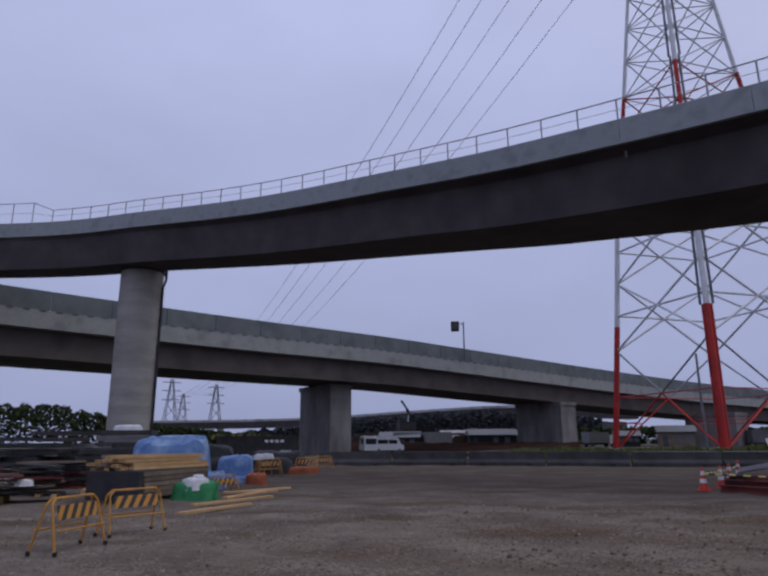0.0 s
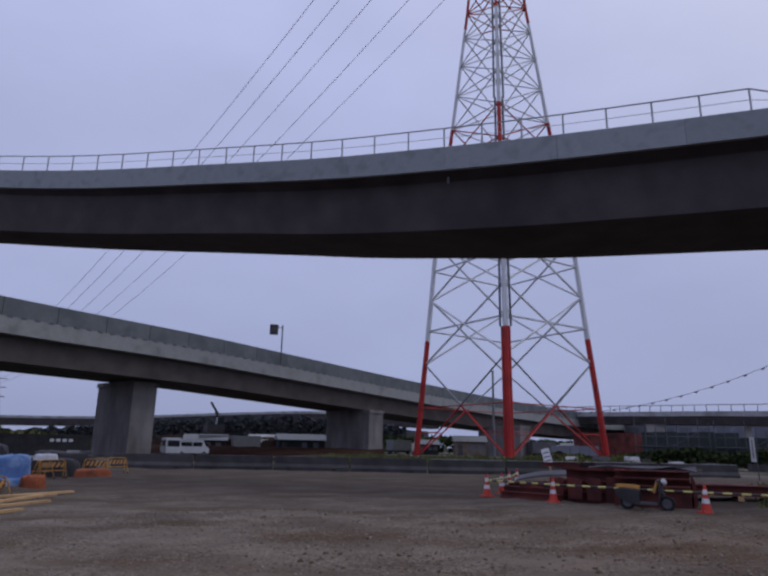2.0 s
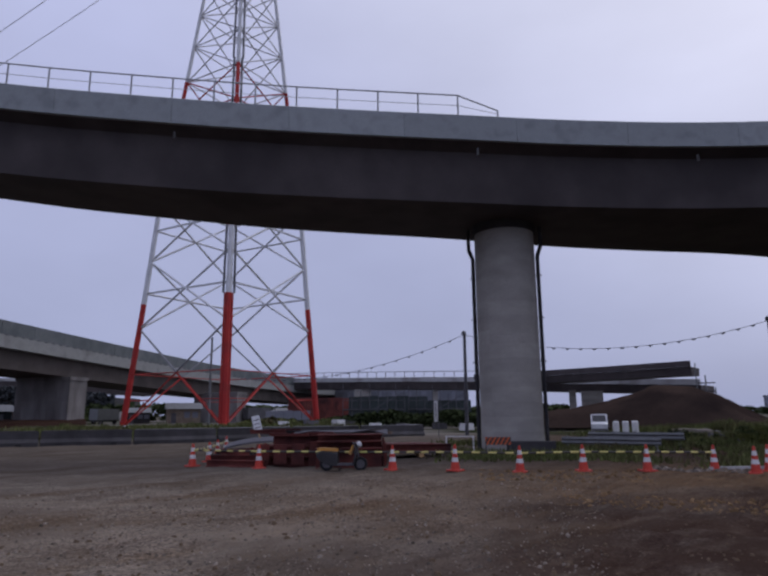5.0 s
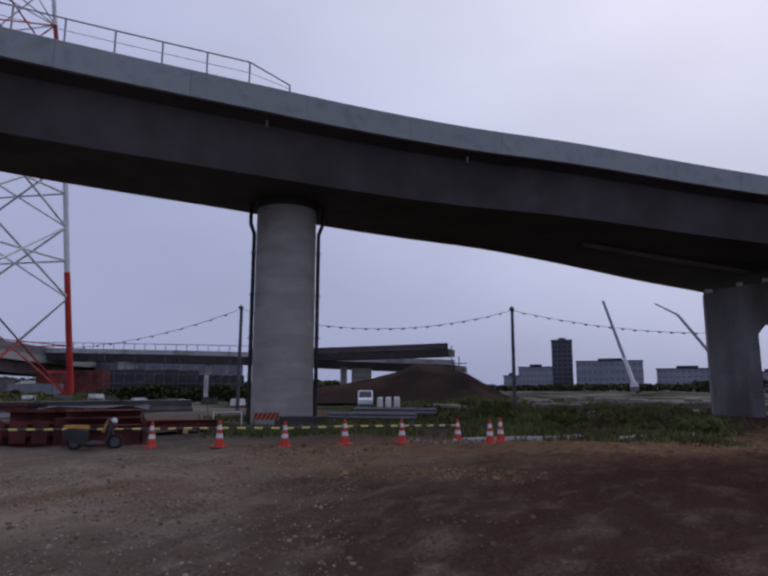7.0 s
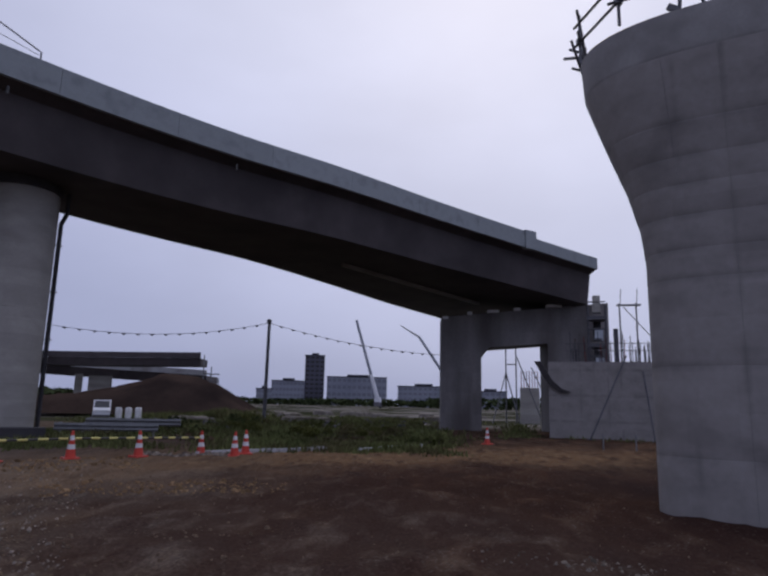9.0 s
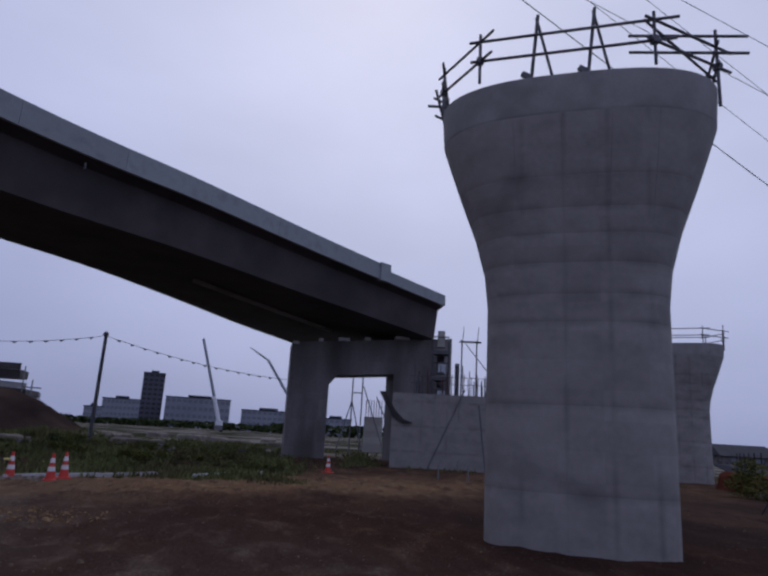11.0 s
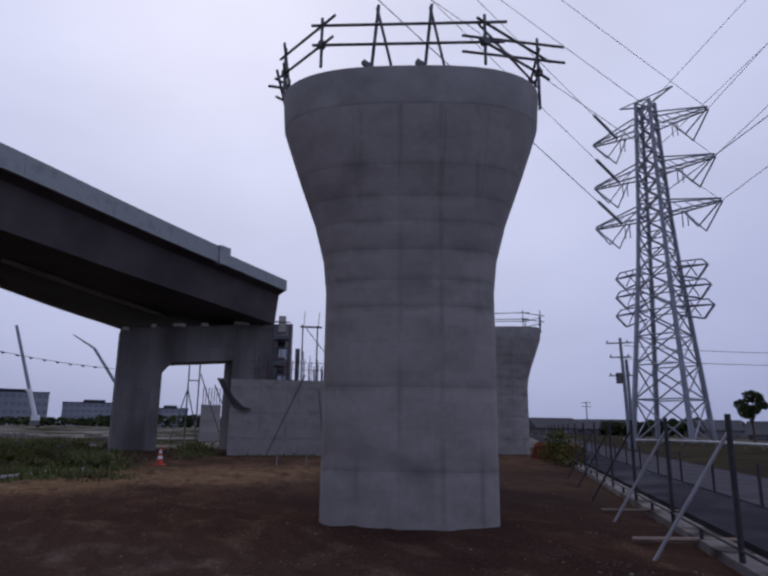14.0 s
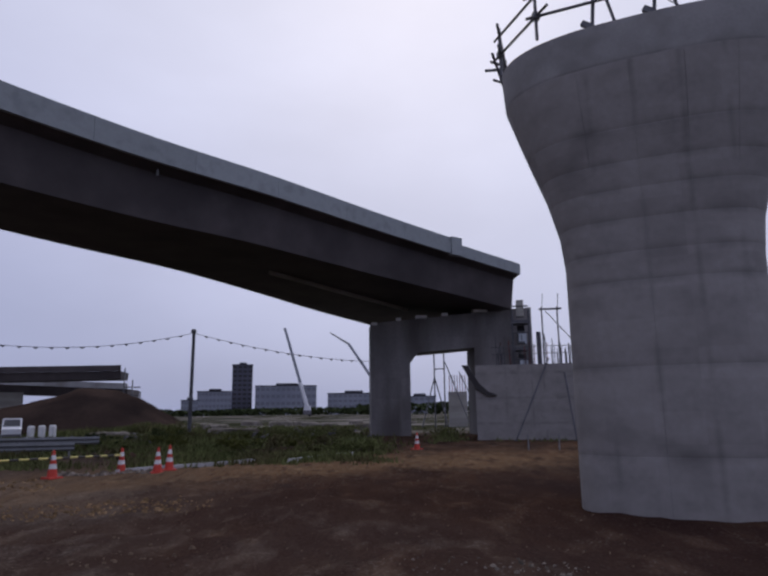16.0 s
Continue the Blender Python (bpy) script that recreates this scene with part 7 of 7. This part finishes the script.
def truck(az, d, turn, mat, label):
    ob = thing("truck", label, "truck", pose(*polar(az, d), 0, 0, 0, turn), "far trucks")
    part("cargo_box", Shape().slab(-3.2, -1.1, 0.9, 1.6, 1.1, 2.9), mat, ob)
    part("cab", Shape().add([(1.7, y, z) for y in (-1.05, 1.05) for z in (0.6, 2.4)] + [(3.3, y, 0.6) for y in (-1.05, 1.05)] + [(3.3, y, 1.4) for y in (-1.05, 1.05)] + [(2.9, y, 2.4) for y in (-1.05, 1.05)], [(0, 2, 3, 1), (4, 6, 7, 5), (6, 8, 9, 7), (1, 3, 9, 8), (0, 1, 8, 6, 4), (2, 5, 7, 9, 3), (0, 4, 5, 2)]), M_CARW, ob)
    part("windscreen", Shape().box((0.04, 1.8, 0.75), pose(3.14, 0, 1.9, 0, -22, 0)), M_GLASS, ob)
    part("chassis", Shape().slab(-3.1, -0.5, 0.6, 3.0, 0.5, 0.88), M_BLACK, ob)
    for x in (-2.3, 2.4):
        for sy in (-1, 1):
            wheel(ob, pose(x, sy * 0.95, 0.45), 0.45, 0.25)


random.seed(44)
for i, az in enumerate((2.6, 4.4, 6.0, 7.8, 9.6, 11.4, 18.6, 20.8, 24.5, 31.0, 33.5, 3.4, 5.2, 6.9, 8.8, 10.6, 1.6)):
    d = 112 + 9 * ((i * 5) % 4)
    if i % 3 == 0:
        truck(az, d, random.uniform(-20, 30), random.choice((M_WHITEP, M_GREYSHEET, M_RAIL)), "truck with a box body parked on the far side")
    else:
        site_shed(az, d, random.uniform(4, 8), random.uniform(1.8, 2.8), random.choice((M_DARKBLOCK, M_BLACK, M_OLDWOOD, M_TEAL)), "pale site shed on the far side of the viaduct", random.uniform(-20, 20))
for az, d, w, h, mat, lab in ((33.4, 88, 6, 1.9, M_BLDG, "pale grey slatted site hoarding"), (36.2, 90, 9, 3.6, M_RUST, "rust-red stacked steel behind the hoarding"), (42.3, 80, 10, 3.5, M_TEAL, "dark teal sheeted scaffold wall"), (47.3, 84, 7, 3.0, M_TEAL, "teal sheeted scaffold wall")):
    ob = thing("hoarding", lab, "hoarding", pose(*polar(az, d), 0.2, 0, 0, -az + 8))
    n = max(3, int(w / 1.2))
    for k in range(n):
        part("panel", Shape().slab(-w / 2 + w * k / n + 0.02, -0.1, 0, -w / 2 + w * (k + 1) / n - 0.02, 0.3 + 0.04 * (k % 2), h * (1 + 0.015 * ((k * 7) % 3))), mat, ob)
    part("base_rail", Shape().slab(-w / 2, -0.16, 0.0, w / 2, -0.1, 0.25), M_GREYSHEET, ob)
for az, d, w, h, lv in ((41.0, 77, 7.5, 5.2, 4), (46.6, 80, 7.0, 5.0, 4)):
    ob = thing("tube_scaffold", "grey tube scaffold standing before the dark sheeting", "scaffolding", pose(*polar(az, d), 0.0, 0, 0, -az + 8), "sheeted scaffolds")
    nb = 7
    for k in range(nb + 1):
        part("upright", Shape().tube((-w / 2 + w * k / nb, 0, 0), (-w / 2 + w * k / nb, 0, h - 0.5 * (k % 3)), 0.05, 5), M_PIPE, ob)
    for j in range(lv):
        part("ledger", Shape().tube((-w / 2, 0, 0.9 + 1.15 * j), (w / 2, 0, 0.9 + 1.15 * j), 0.04, 5), M_PIPE, ob)
    part("walkway", Shape().slab(-w / 2, -0.3, 2.1, w / 2, 0.3, 2.2), M_GREYSHEET, ob)
    part("brace", Shape().tube((-w / 2, -0.05, 0.2), (w / 2, -0.05, h - 1.0), 0.04, 5), M_PIPE, ob)
for k in range(9):
    az = 33 + 1.9 * k + 0.5 * (k % 3)
    x, y = polar(az, 62 + 1.5 * (k % 4))
    solid("pallet_load", Shape().box((1.1 + 0.3 * (k % 2), 0.9, 0.5 + 0.12 * (k % 3)), pose(0, 0, 0.28), 0.93), (M_WHITEP, M_GREYSHEET, M_BAG, M_BARRIER)[k % 4], "pale wrapped pallet load beyond the grass strip", "pallet load", pose(x, y, ground_z(x, y), 0, 0, -az + 20 * (k % 3)), "pallet loads")
far_building(37.5, 49.5, 150, 7.4, 2, 9, M_BLDG, "pale low building behind the scaffold sheeting")
ban = thing("white_banner", "tall narrow white banner on a post", "banner", pose(*polar(46.3, 42), ground_z(*polar(46.3, 42)), 0, 0, -46))
part("post", Shape().tube((0.3, 0, 0), (0.3, 0, 2.4), 0.03, 6), M_PIPE, ban)
part("cloth", Shape().slab(0.02, -0.02, 1.0, 0.27, 0.02, 2.35), M_WHITEP, ban)
part("text_bar", Shape().slab(0.12, -0.035, 1.2, 0.16, -0.021, 2.2), M_GREYSHEET, ban)
# dark long viaduct far behind the site
far_deck([(-24, 300, 10.2), (-8, 270, 10.8), (4, 250, 13.2), (12, 245, 14.2), (22, 260, 12.5)], 2.6, 9, "dark far viaduct on the horizon")
for az in (-20, -14, -9, -3, 2.5, 7.5, 12.5):
    solid("far_pier", Shape().box((3.0, 2.5, 9.0), pose(0, 0, 4.5)), M_CONC, "grey pier of the far viaduct", "bridge pier", pose(*polar(az, 272 - 1.5 * az), 0, 0, 0, -az), "far piers")
brown = Shape()
bank2 = []
for i in range(40):
    az = -3 + 20 * i / 39
    bank2.append([(*polar(az, d), z + 0.3 * noise.noise(Vector((az, d, 1)))) for d, z in ((84, -0.2), (88, 0.5), (94, 1.1), (100, 1.2), (108, -0.2))])
brown.rings(bank2, False, False)
solid("earth_bank", brown, material("brown_earth", (0.03, 0.017, 0.014), (0.06, 0.036, 0.028), 0.95, 0.3, 3, 0.4, spec=0.0), "low brown earth bank behind the road barriers", "bank", kind="structure", smooth=True)
solid("earth_mound", draped(30, 12, 2.7, 6.1, 0.9), M_SOIL, "flat-topped dark earth mound under the excavator", "earth mound", pose(*polar(4.6, 117), -0.1, 0, 0, 5), smooth=True)
dig = thing("excavator", "dark excavator with its arm raised on the far side", "excavator", pose(*polar(2.2, 116), 2.6, 0, 0, 15))
part("track", Shape().slab(-1.8, -1.4, 0, 1.8, -0.8, 0.8), M_BLACK, dig)
part("track", Shape().slab(-1.8, 0.8, 0, 1.8, 1.4, 0.8), M_BLACK, dig)
part("house", Shape().slab(-1.6, -1.2, 0.85, 1.4, 1.2, 2.2), M_BLACK, dig)
part("cab", Shape().box((1.3, 1.0, 1.3), pose(0.7, -0.6, 2.8), 0.85), M_GLASS, dig)
part("boom", Shape().tube((1.0, 0.2, 2.0), (0.2, 0.2, 4.4), 0.3, 6), M_DARKBLOCK, dig)
part("arm", Shape().tube((0.2, 0.2, 4.4), (-0.9, 0.2, 6.0), 0.2, 6), M_DARKBLOCK, dig)

# far pylons to the west
for az, d, h in ((-18.2, 420, 40), (-17.2, 520, 38), (-14.5, 430, 38), (-26.3, 560, 30)):
    ob = thing("far_pylon", "pale lattice power pylon on the horizon", "transmission tower", pose(*polar(az, d), 0, 0, 0, -az + 12), "far pylons")
    w = h * 0.13
    for sx in (-1, 1):
        for sy in (-1, 1):
            part("leg", Shape().tube((sx * w, sy * w, 0), (sx * 0.6, sy * 0.6, h), 0.3, 4), M_PYLON, ob)
    for k in range(5):
        z0, z1 = h * k / 5, h * (k + 1) / 5
        w0, w1 = w + (0.6 - w) * k / 5, w + (0.6 - w) * (k + 1) / 5
        part("brace", Shape().tube((-w0, -w0, z0), (w1, -w1, z1), 0.2, 4), M_PYLON, ob)
        part("brace", Shape().tube((w0, -w0, z0), (-w1, -w1, z1), 0.2, 4), M_PYLON, ob)
    for z in (0.68, 0.82, 0.95):
        part("cross_arm", Shape().tube((-h * 0.14, 0, h * z), (h * 0.14, 0, h * z), 0.28, 4), M_PYLON, ob)

grey_pole = thing("lamp_post", "slim grey post standing between the tower legs", "pole", pose(*polar(26.6, 70), 0.3))
part("shaft", Shape().tube((0, 0, -0.1), (0, 0, 9.4), 0.16, 8, 0.11), M_RAIL, grey_pole)
part("cap", Shape().lathe([(0.13, 9.4), (0.13, 9.5), (0.06, 9.56)], 8), M_PIPE, grey_pole)
for x, y in ((26.97, -6.46), (26.35, -7.56)):
    solid("white_stake", Shape().tube((0, 0, -0.05), (0, 0, 0.62), 0.028, 6), M_RAIL, "thin pale stake before the unfinished wall", "stake", pose(x, y, ground_z(x, y)), "white stakes")

# shored column seen through the portal
fc = thing("shored_column", "small concrete column with rebar and pipe shores", "bridge pier", pose(*polar(96.6, 66), 0, 0, 0, -96))
part("shaft", Shape().box((1.9, 1.2, 3.6), pose(0.4, 0, 1.7)), M_CONC, fc)
for x in np.linspace(-0.4, 1.2, 7):
    part("bar", Shape().tube((x, 0, 3.4), (x, 0, 5.2), 0.04, 4), M_RUST, fc)
for x in (-1.9, -0.9):
    part("mast", Shape().tube((x, -1, 0), (x, -1, 8.2), 0.07, 5), M_PIPE, fc)
for a, b in (((-3.2, -2), (-1.9, 5.0)), ((-0.6, -2), (-1.9, 5.0)), ((1.6, -2), (-0.8, 6.5)), ((3.0, -2), (0.6, 5.5))):
    part("shore", Shape().tube((a[0], a[1], 0), (b[0], -0.8, b[1]), 0.06, 5), M_PIPE, fc)
part("cross_tie", Shape().tube((-1.9, -1, 5.8), (-0.9, -1, 5.8), 0.06, 5), M_PIPE, fc)
